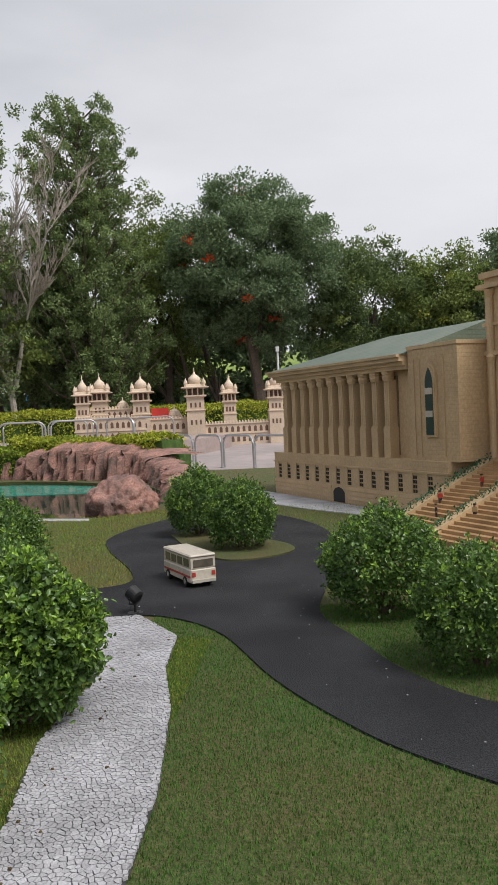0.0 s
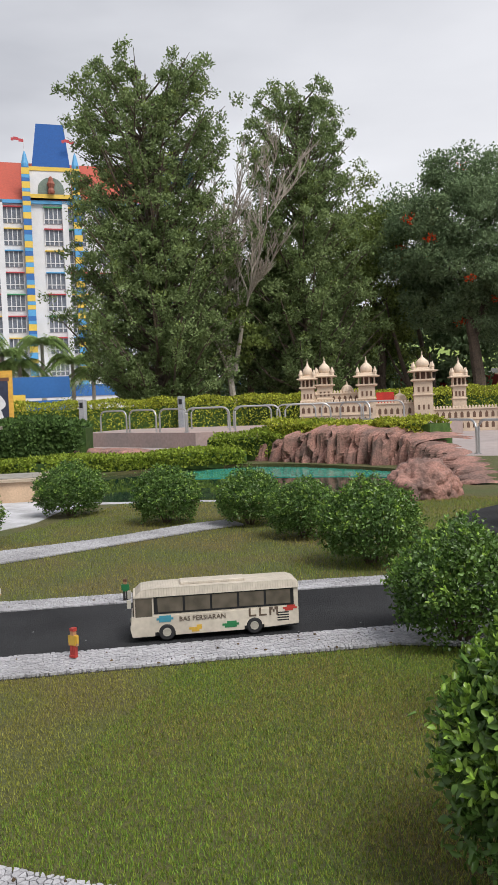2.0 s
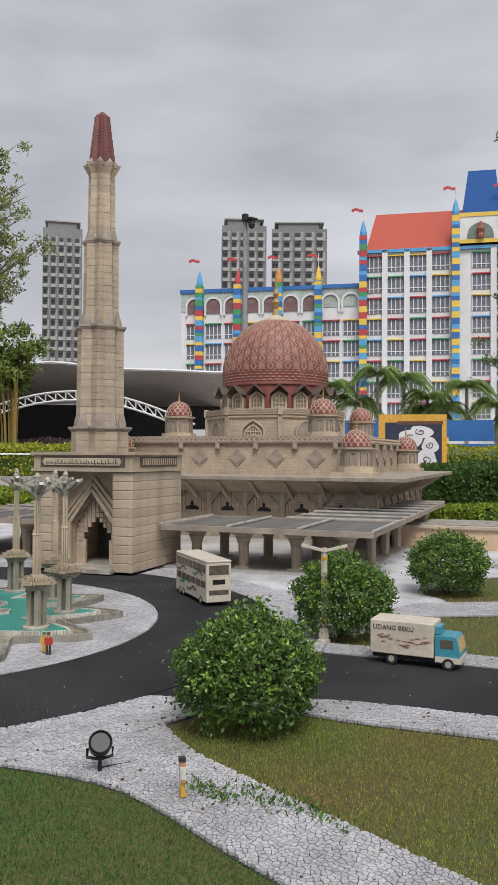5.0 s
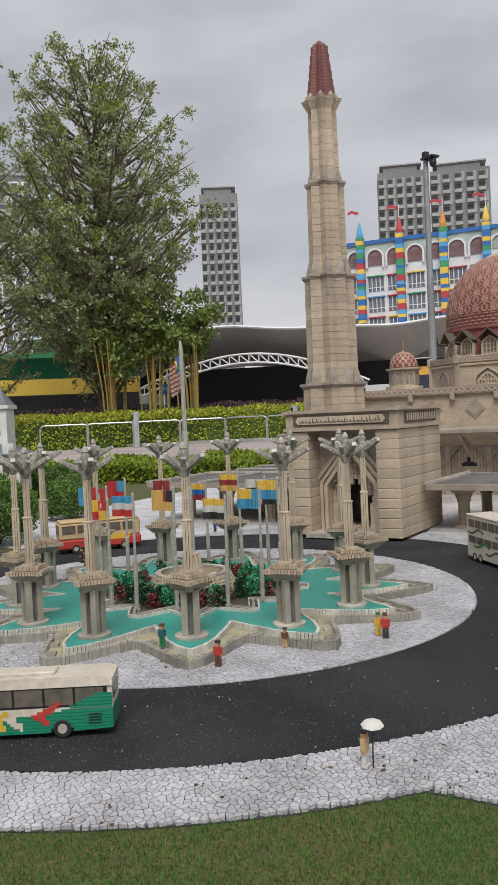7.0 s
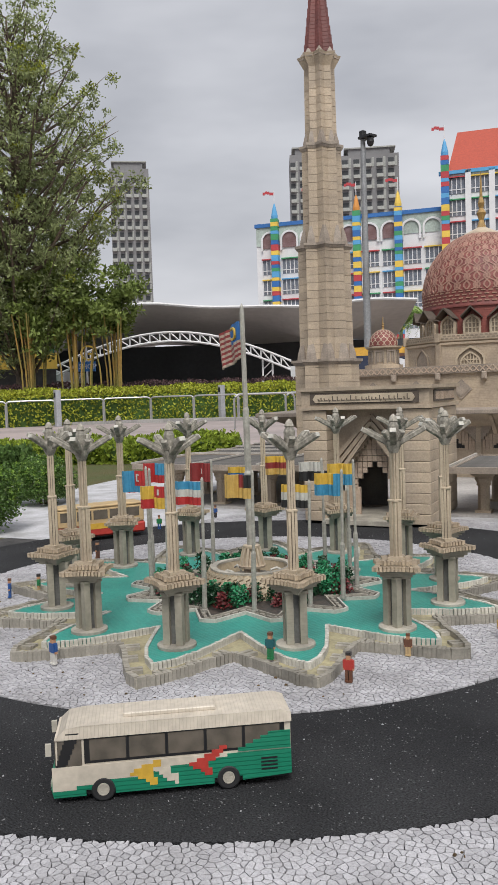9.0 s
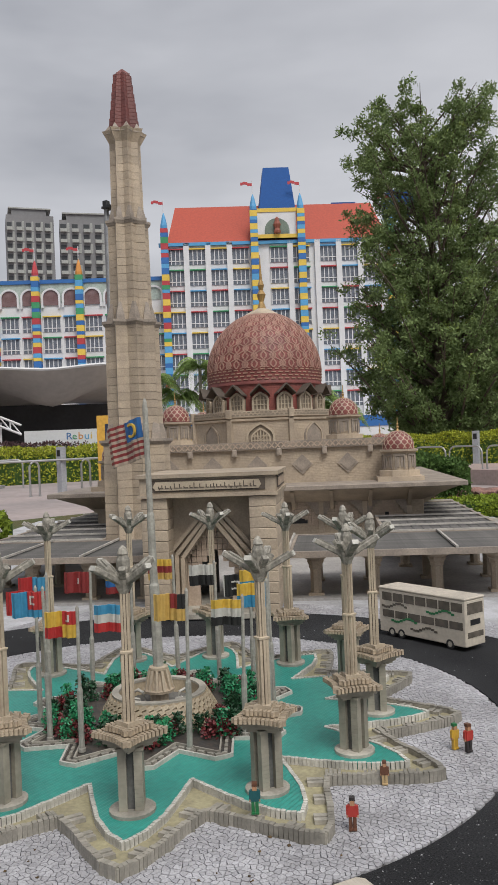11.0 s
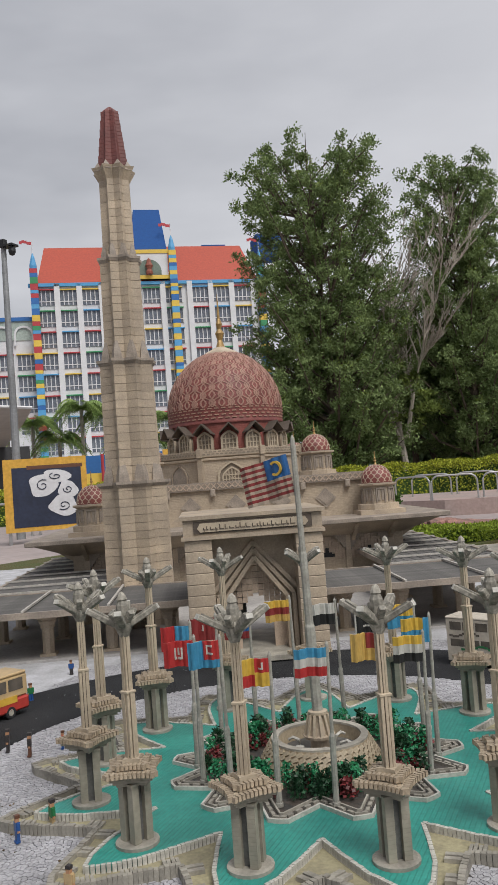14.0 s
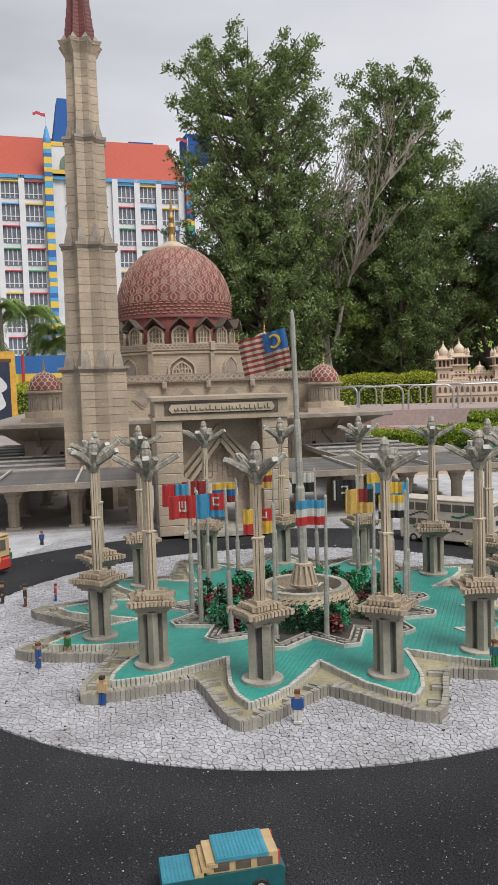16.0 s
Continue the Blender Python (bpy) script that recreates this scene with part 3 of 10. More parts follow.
def waved(w, h, x0, x1, z0, z1, bulge=0.012, thick=0.007, n=14):
    """One piece of a rippled flag between two fractions of its width and height."""
    bm = B()
    rows = []
    for i in range(n + 1):
        u = x0 + (x1 - x0) * i / n
        y = bulge * (0.8 * math.sin(u * 9.0) + 0.35 * math.sin(u * 31.0))
        rows.append([bm.verts.new((u * w, y + dy, h * z)) for dy, z in ((-thick / 2, z0), (thick / 2, z0), (thick / 2, z1), (-thick / 2, z1))])
    for a, b in zip(rows, rows[1:]):
        for k in range(4):
            bm.faces.new((a[k], b[k], b[(k + 1) % 4], a[(k + 1) % 4]))
    bm.faces.new(rows[0])
    bm.faces.new(rows[-1][::-1])
    return bm


FLAG_DIR = 212.0


def flag(x, y, h, w, fh, pieces, label, lean=0.0, thick=0.0065, group="flags round the basin"):
    t = thing("flag", label, "flag", pose(x, y, 0.044, 0, lean, FLAG_DIR), group)
    part("pole", lathe(B(), [(0.014, 0), (0.014, 0.012), (0.0105, 0.014), (0.0105, h * 0.42), (thick, h * 0.44), (thick, h - 0.01), (0.002, h)], 8), POLE_GREY, t)
    for c, x0, x1, z0, z1 in pieces:
        base = (x0, x1, z0, z1) == (0, 1, 0, 1) or len(pieces) < 4 or c != "white"
        ob = part("stripe" if base else "emblem", waved(w, fh, x0, x1, z0, z1, thick=0.007 if base else 0.011), FLAG[c], t)
        ob.matrix_basis = pose(0.004, 0, h - fh - 0.02)
    return t


def stripes(cols):
    n = len(cols)
    return [(c, 0, 1, 1 - (i + 1) / n, 1 - i / n) for i, c in enumerate(cols)]


MOON = [("red", 0, 0.5, 0.3, 1), ("sky", 0, 0.5, 0, 0.3), ("sky", 0.5, 1, 0, 1), ("white", 0.36, 0.41, 0.5, 0.85), ("white", 0.22, 0.36, 0.78, 0.85), ("white", 0.22, 0.36, 0.5, 0.57)]
EMBLEM = [("red", 0, 1, 0, 1), ("white", 0.36, 0.42, 0.28, 0.74), ("white", 0.58, 0.64, 0.28, 0.74), ("white", 0.42, 0.58, 0.28, 0.38), ("white", 0.47, 0.53, 0.46, 0.74)]
small_flags = [
    (-135, EMBLEM, "red toy-brick flag with a pale emblem on a grey pole"),
    (-110.5, MOON, "sky blue and red toy-brick flag with a pale crescent"),
    (-87, [("red", 0, 0.45, 0.5, 1), ("yellow", 0, 0.45, 0, 0.5), ("yellow", 0.45, 1, 0.42, 1), ("red", 0.45, 1, 0, 0.42), ("white", 0.2, 0.26, 0.62, 0.88), ("white", 0.26, 0.34, 0.62, 0.68)], "red and yellow toy-brick flag with a pale moon"),
    (-63.3, [("red", 0, 1, 0, 0.34), ("white", 0, 1, 0.34, 0.66), ("sky", 0, 1, 0.66, 1)], "red, white and blue toy-brick flag on a grey pole"),
    (-38, [("gold", 0.5, 1, 0, 0.45), ("black", 0, 0.25, 0.45, 1), ("dkred", 0.25, 0.5, 0.45, 1), ("gold", 0, 0.5, 0, 0.45), ("gold", 0.5, 1, 0.45, 1)], "golden toy-brick flag with a dark red and black canton"),
    (-9, stripes(["yellow", "white", "black"]), "yellow, white and black toy-brick flag on a grey pole"),
    (15, [("sky", 0, 0.25, 0, 1), ("yellow", 0.25, 1, 0.5, 1), ("sky", 0.25, 1, 0, 0.5)], "blue and yellow toy-brick flag on a grey pole"),
    (38.5, stripes(["yellow", "sky"]), "yellow over blue toy-brick flag on a grey pole"),
    (67, [("white", 0, 0.05, 0, 1), ("black", 0.05, 0.95, 0, 1), ("white", 0.95, 1, 0, 1), ("white", 0.35, 0.42, 0.3, 0.7), ("white", 0.42, 0.68, 0.62, 0.7), ("white", 0.42, 0.68, 0.3, 0.38)], "black toy-brick flag with a white emblem and edges"),
    (93, stripes(["white", "black"]), "white and black toy-brick flag on a grey pole"),
    (118, stripes(["yellow", "dkred", "gold"]), "yellow and dark red toy-brick flag on a grey pole"),
    (143, stripes(["yellow", "blue", "dkred"]), "yellow, blue and red toy-brick flag on a grey pole"),
    (168, [("dkred", 0, 1, 0, 1), ("white", 0.42, 0.60, 0.42, 0.5), ("white", 0.42, 0.48, 0.5, 0.7)], "dark red toy-brick flag with a pale crescent"),
    (-156, [("sky", 0, 0.5, 0.4, 1), ("red", 0.5, 1, 0.4, 1), ("red", 0, 1, 0, 0.4)], "red toy-brick flag with a light blue canton"),
]
for k, (deg, pieces, label) in enumerate(small_flags):
    a = radians(deg)
    flag(CX + 0.462 * math.cos(a), CY + 0.462 * math.sin(a), 0.54 + 0.03 * math.sin(k * 2.1), 0.110, 0.092, pieces, label, lean=rng.uniform(-1, 1))
big = thing("national_flag", "large red-white striped flag with blue canton on tall pole", "flag", pose(CX + BX, CY + BY, 0.235, 0, 1.2, 166) @ pose(0, 0, -0.10))
part("pole", lathe(B(), [(0.021, 0), (0.020, 0.42), (0.016, 0.43), (0.015, 0.70), (0.012, 0.71), (0.011, 1.12), (0.008, 1.15), (0.002, 1.165)], 8), POLE_GREY, big)
FW, FH, FZ = 0.235, 0.165, 0.93
for i in range(14):
    u0 = 0.5 if i >= 7 else 0.0
    ob = part("stripe", waved(FW, FH, u0, 1, i / 14, (i + 1) / 14, 0.010), FLAG["cream" if i % 2 == 0 else "dkred"], big)
    ob.matrix_basis = pose(0.01, 0, FZ, 0, 10)
ob = part("canton", waved(FW, FH, 0, 0.5, 0.5, 1, 0.010), FLAG["blue"], big, "blue canton")
ob.matrix_basis = pose(0.01, 0, FZ, 0, 10)
bm = B()
for i in range(12):
    a0, a1 = radians(50 + 22 * i), radians(50 + 22 * (i + 1))
    ro, c = 0.030, Vector((0.055, 0, 0.122))
    q = [(c.x + r * math.cos(a), c.z + r * math.sin(a)) for r, a in ((ro, a0), (ro, a1), (0.021, a1), (0.021, a0))]
    vs0 = [bm.verts.new((x, y, z)) for y in (-0.013, 0.013) for x, z in q]
    for f in ((0, 1, 2, 3), (7, 6, 5, 4), (0, 4, 5, 1), (1, 5, 6, 2), (2, 6, 7, 3), (3, 7, 4, 0)):
        bm.faces.new([vs0[j] for j in f])
ob = part("crescent", bm, FLAG["yellow"], big)
ob.matrix_basis = pose(0.01, 0.004, FZ, 0, 10)
# ---------- model mosque ----------
mosque = thing("model_mosque", "tan toy-brick model mosque with red dome and tall minaret", "model building", MOSQUE)
LATTICE_P = mat("pinkish_lattice", (0.36, 0.205, 0.155), 0.6, col2=(0.27, 0.145, 0.112), scale=8, fine=80, var=0.15)
LATTICE_R = mat("dark_red_lattice", (0.40, 0.24, 0.17), 0.55, scale=8, fine=80, var=0.2)


def dome_profile(r, h, n=14, pinch=0.0):
    out = []
    for i in range(n + 1):
        t = i / n
        a = t * math.pi / 2
        rr = r * (math.cos(a) ** 0.80) * (1 + 0.04 * math.sin(math.pi * min(1, t * 1.6)))
        out.append((max(rr, 0.002), h * (math.sin(a) * 0.93 + 0.07 * t)))
    return out


def lattice(prof, n, waves, width, lift, u0=0.20, u1=0.93, lines=((0, 1), (0.5, -1)), swing=1.1):
    """A net of raised ogee ribs that lies on a dome."""
    bm = B()

    def at(u, a, up):
        f = min(max(u, 0), 0.999) * (len(prof) - 1)
        i = int(f)
        r = prof[i][0] + (prof[i + 1][0] - prof[i][0]) * (f - i)
        z = prof[i][1] + (prof[i + 1][1] - prof[i][1]) * (f - i)
        k = 1 + up * (1 - u) / max(r, 0.08)
        return Vector((r * k * math.cos(a), r * k * math.sin(a), z + up * u))
    steps = int(waves * 8)
    for off, sg in lines:
        for k in range(n):
            prev = None
            for i in range(steps + 1):
                t = i / steps
                u = u0 + (u1 - u0) * t
                a = 2 * math.pi * (k + off) / n + sg * swing * math.pi / (2 * n) * math.sin(2 * math.pi * waves * t)
                d = width * (1 - 0.45 * u) / max(at(u, a, 0).xy.length, 0.1)
                cur = [bm.verts.new(p) for p in (at(u, a - d, -0.002), at(u, a - d * 0.8, lift), at(u, a + d * 0.8, lift), at(u, a + d, -0.002))]
                if prev:
                    for q in range(3):
                        bm.faces.new((prev[q], prev[q + 1], cur[q + 1], cur[q]))
                prev = cur
    return bm


def dash_rings(prof, us, n, lift):
    """Rows of short raised bricks round the foot of a dome."""
    bm = B()
    for row, u in enumerate(us):
        f = u * (len(prof) - 1)
        i = int(f)
        r = prof[i][0] + (prof[i + 1][0] - prof[i][0]) * (f - i)
        z = prof[i][1] + (prof[i + 1][1] - prof[i][1]) * (f - i)
        for k in range(n):
            a = 360 / n * (k + 0.5 * (row % 2))
            box(bm, -math.pi * r / n * 0.62, -lift, -0.007, math.pi * r / n * 0.62, 0.004, 0.007, pose(0, 0, 0, 0, 0, a) @ pose(0, -r, z))
    return bm


def finial(parent, z, h, r):
    part("finial", lathe(B(), [(r * 1.3, z - 0.02), (r, z), (r * 0.45, z + h * 0.15), (r * 0.9, z + h * 0.28), (r * 0.4, z + h * 0.36), (r * 0.65, z + h * 0.45), (r * 0.3, z + h * 0.55), (0.004, z + h)], 10), GOLD, parent, "dull golden finial")


# gate
def gate():
    g = new("gate")
    g.parent = mosque
    g.matrix_basis = pose(-0.03, 0.17, 0.02) @ Matrix.Diagonal((0.93, 0.93, 0.955, 1))
    tagged(g, "tan block gate with a frieze over an arched doorway")
    zc = 0.0
    first = None
    n = 11
    for sx in (-1, 1):
        for i in range(n):
            z0, z1 = 0.79 / n * i, 0.79 / n * (i + 1) - 0.003
            m = pose(sx * 0.375, 2.32, z0)
            if first is None:
                first = part("course", box(B(), -0.092, -0.455, 0, 0.092, 0.455, 0.79 / n - 0.003, bevel=0.003), TAN_PLAIN, g)
                first.matrix_basis = m
            else:
                again(first, m)
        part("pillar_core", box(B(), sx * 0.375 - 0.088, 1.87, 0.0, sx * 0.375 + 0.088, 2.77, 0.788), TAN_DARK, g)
    bm = B()
    box(bm, -0.485, 1.845, 0.792, 0.485, 2.80, 0.815)
    box(bm, -0.47, 1.86, 0.815, 0.47, 2.785, 0.925)
    box(bm, -0.492, 1.838, 0.925, 0.492, 2.807, 0.95)
    part("frieze", bm, TAN_PLAIN, g)
    bm = B()
    box(bm, -0.40, 1.852, 0.832, 0.40, 1.8595, 0.912)
    box(bm, 0.4705, 1.98, 0.832, 0.478, 2.66, 0.912)
    part("frieze_panel", bm, HOOD, g, "recessed dark frieze panel")
    bm = B()
    pl = [(-0.375, 0.868), (-0.355, 0.900), (0.355, 0.900), (0.375, 0.868), (0.355, 0.842), (-0.355, 0.842)]
    a = [bm.verts.new((x, y, z)) for y in (1.8445, 1.851) for x, z in pl]
    bm.faces.new(a[:6]), bm.faces.new(a[6:][::-1])
    for i in range(6):
        bm.faces.new((a[i], a[(i + 1) % 6], a[6 + (i + 1) % 6], a[6 + i]))
    part("inscription_panel", bm, SAND, g, "pale inscription panel")
    bm = B()
    r = random.Random(4)
    x = -0.335
    while x < 0.33:
        w = r.uniform(0.012, 0.035)
        hgt = r.uniform(0.008, 0.034)
        box(bm, x, 1.840, 0.856, x + w, 1.8440, 0.861)
        box(bm, x, 1.840, 0.861, x + 0.006, 1.8440, 0.861 + hgt)
        if r.random() < 0.4:
            box(bm, x + w * 0.4, 1.840, 0.848, x + w * 0.4 + 0.006, 1.8440, 0.853)
        x += w + r.uniform(0.004, 0.012)
    part("inscription", bm, HOOD, g)
    bm = B()
    for k in range(16):
        y = 2.02 + 0.04 * k
        box(bm, 0.4782, y, 0.845, 0.483, y + 0.014, 0.90, pose(0, 0, 0))
    part("side_carving", bm, CREAM_LINE, g)
    # recessed wall with stepped pointed arch
    bm = B()
    y0, y1 = 2.06, 2.12
    box(bm, -0.29, y0, 0.62, 0.29, y1, 0.79)
    for s in (-1, 1):
        box(bm, min(s * 0.29, s * 0.20), y0, 0.0, max(s * 0.29, s * 0.20), y1, 0.62)
        for i in range(9):
            w = 0.20 - 0.0222 * i
            x0, x1 = sorted((s * 0.20, s * (w - 0.0222)))
            box(bm, x0, y0 + 0.001, 0.36 + 0.029 * i, x1, y1, 0.36 + 0.029 * (i + 1))
    part("arch_wall", bm, TAN_PLAIN, g)
    bm = B()
    for off, yy in ((0.0, 2.020), (0.045, 2.035), (0.09, 2.045)):
        for s in (-1, 1):
            pts = [(s * (0.215 + off), 0.0), (s * (0.215 + off), 0.37 + off * 0.4), (0.0, 0.645 + off * 1.1)]
            for (ax, az), (bx, bz) in zip(pts, pts[1:]):
                d = math.hypot(bx - ax, bz - az)
                ang = math.degrees(math.atan2(bz - az, bx - ax))
                box(bm, 0, -0.016, -0.014, d, 0.016, 0.014, pose(ax, yy, az) @ pose(0, 0, 0, 0, -ang, 0))
    part("arch_moulding", bm, TAN_PLAIN, g, "tan pointed arch moulding")
    # stepped screen inside the arch
    bm = B()
    for i in range(9):
        for j in range(-5, 6):
            z, x = 0.20 + 0.042 * i, j * 0.038
            if abs(x) < 0.20 - max(0, (z - 0.34)) * 0.74 and not (abs(x) < 0.125 - 0.028 * i + 0.02 and i < 5):
                box(bm, x - 0.017, 2.105, z, x + 0.017, 2.132, z + 0.038)
    box(bm, -0.20, 2.105, 0, -0.115, 2.132, 0.22)
    box(bm, 0.115, 2.105, 0, 0.20, 2.132, 0.22)
    part("door_screen", bm, CREAM_LINE, g)
    # dark grey slabs stand in for the shade deep inside the gateway
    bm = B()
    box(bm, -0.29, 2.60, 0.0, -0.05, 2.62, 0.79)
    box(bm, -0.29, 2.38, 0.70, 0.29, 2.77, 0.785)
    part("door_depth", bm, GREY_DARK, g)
    part("threshold", box(B(), -0.30, 1.80, -0.01, 0.30, 2.78, 0.022), GREY_LIGHT, g)


gate()


def minaret():
    mn = new("minaret")
    mn.parent = mosque
    mn.matrix_basis = pose(-0.886, 3.58, 0.035) @ Matrix.Diagonal((0.945, 0.945, 0.923, 1))
    tagged(mn, "tall square minaret of tan courses with a dark red spire")
    def pleat(bm, w, z0, z1, w1=None):
        """A folded, star-shaped prism with eight ridges."""
        lo, hi = [], []
        for k in range(16):
            a = radians(22.5 * k)
            f = 1.235 if k % 2 else 0.905
            lo.append(bm.verts.new((w * f * math.cos(a), w * f * math.sin(a), z0)))
            g = (w1 or w) * f
            hi.append(bm.verts.new((g * math.cos(a), g * math.sin(a), z1)))
        bm.faces.new(lo[::-1]), bm.faces.new(hi)
        for k in range(16):
            bm.faces.new((lo[k], lo[(k + 1) % 16], hi[(k + 1) % 16], hi[k]))
        return bm
    tiers = ((-0.04, 1.235, 0.248, 0.242), (1.235, 2.32, 0.203, 0.196), (2.32, 3.25, 0.153, 0.147), (3.25, 3.98, 0.119, 0.113))
    for z0, z1, w0, w1 in tiers:
        n = max(6, round((z1 - z0) / 0.072))
        for i in range(n):
            a, b = z0 + (z1 - z0) * i / n, z0 + (z1 - z0) * (i + 1) / n - 0.0032
            part("course", pleat(B(), w0 + (w1 - w0) * i / n, a, b), TAN_PLAIN, mn)
        part("core", pleat(B(), w0 * 0.955, z0, z1 - 0.002, w1 * 0.955), TAN_DARK, mn)
    for z, w in ((1.235, 0.245), (2.32, 0.198), (3.25, 0.150)):
        part("cornice", pleat(B(), w * 1.02, z - 0.045, z - 0.02, w * 1.09), TAN_DARK, mn)
        part("cornice", pleat(B(), w * 1.11, z - 0.019, z + 0.006), TAN_DARK, mn)
        spike = None
        for k in range(8):
            m = pose(0, 0, 0, 0, 0, 45 * k + 22.5) @ pose(w * 0.86, 0, z + 0.006)
            if spike is None:
                spike = part("merlon", lathe(B(), [(w * 0.27, 0), (w * 0.24, w * 0.25), (0.004, w * 1.05)], 4), TAN_DARK, mn)
                spike.matrix_basis = m
            else:
                again(spike, m)
    part("crown", pleat(B(), 0.108, 3.95, 4.075, 0.165), TAN_PLAIN, mn, "flared tan crown")
    mer = part("crown_merlon", lathe(B(), [(0.05, 0), (0.048, 0.02), (0.004, 0.085)], 4), TAN_DARK, mn)
    mer.matrix_basis = pose(0, 0, 0, 0, 0, 22.5) @ pose(0.138, 0, 4.045)
    for k in range(1, 8):
        again(mer, pose(0, 0, 0, 0, 0, 45 * k + 22.5) @ pose(0.138, 0, 4.045))
    for k in range(7):
        w, z = 0.118 - 0.0080 * k, 4.03 + 0.083 * k
        part("spire_step", pleat(B(), w, z, z + 0.083, w * 0.97), RED_MINA, mn, "dark red pleated step of the spire")
    part("spire_tip", pleat(B(), 0.062, 4.611, 4.665, 0.012), RED_MINA, mn)


minaret()


# prayer hall
HALL = pose(0, 6.41, 0.076) @ Matrix.Diagonal((0.885, 0.885, 0.86, 1))
hall = new("prayer_hall")
hall.parent = mosque
hall.matrix_basis = HALL
SX, SY = 1.78, 1.78
part("lower_wall", box(B(), -1.82, -1.82, -0.1, 1.82, 1.82, 0.60), TAN, hall)
bm = B()
a = [[bm.verts.new((sx * w, sy * w, z)) for sx, sy in ((-1, -1), (1, -1), (1, 1), (-1, 1))] for w, z in ((1.84, 0.50), (2.20, 0.665))]
for i in range(4):
    bm.faces.new((a[0][i], a[0][(i + 1) % 4], a[1][(i + 1) % 4], a[1][i]))
part("soffit", bm, TAN_PLAIN, hall, "sloping tan soffit under the roof slab")
part("roof_slab", box(B(), -2.26, -2.26, 0.66, 2.26, 2.26, 0.715, bevel=0.008), TAN_DARK, hall, "broad flat grey-tan roof slab")
part("upper_block", box(B(), -1.50, -1.50, 0.71, 1.50, 1.50, 1.13), TAN, hall)
bm = B()
band(bm, [(-1.54, -1.54), (1.54, -1.54), (1.54, 1.54), (-1.54, 1.54)], [(-1.44, -1.44), (1.44, -1.44), (1.44, 1.44), (-1.44, 1.44)], 1.12, 1.215)
part("parapet", bm, TAN_DARK, hall, "carved grey parapet")
part("terrace", box(B(), -1.45, -1.45, 1.10, 1.45, 1.45, 1.15), TAN_DARK, hall)
carve = None
for sd in range(4):
    for i in range(44):
        for tilt in (-42, 42):
            m = pose(0, 0, 0, 0, 0, 90 * sd) @ pose(-1.505 + 0.07 * i, -1.541, 1.168) @ pose(0, 0, 0, 0, tilt, 0)
            if carve is None:
                carve = part("parapet_carving", box(B(), -0.006, -0.007, -0.044, 0.006, 0.004, 0.044), CREAM_LINE, hall)
                carve.matrix_basis = m
            elif sd in (0, 1) or i % 2:
                again(carve, m)
dia = bosses = None
for s in range(4):
    for i in range(5):
        u = -1.04 + 0.52 * i
        m = pose(0, 0, 0, 0, 0, 90 * s) @ pose(u, -1.503, 0.93) @ pose(0, 0, 0, 0, 45, 0)
        if dia is None:
            bm = B()
            box(bm, -0.085, -0.010, -0.085, 0.085, 0.0, 0.085)
            box(bm, -0.06, -0.018, -0.06, 0.06, -0.010, 0.06)
            dia = part("diamond_panel", bm, TAN_DARK, hall, "carved square set on its corner")
            dia.matrix_basis = m
            bm = B()
            box(bm, -0.03, -0.05, -0.045, 0.03, 0.0, 0.045, bevel=0.008)
            box(bm, -0.014, -0.056, -0.028, 0.014, -0.05, 0.012)
            bosses = part("spout", bm, TAN_DARK, hall)
            bosses.matrix_basis = pose(0, 0, 0, 0, 0, 90 * s) @ pose(u + 0.26, -1.51, 1.085)
        else:
            again(dia, m)
            again(bosses, pose(0, 0, 0, 0, 0, 90 * s) @ pose(u + 0.26, -1.51, 1.085))
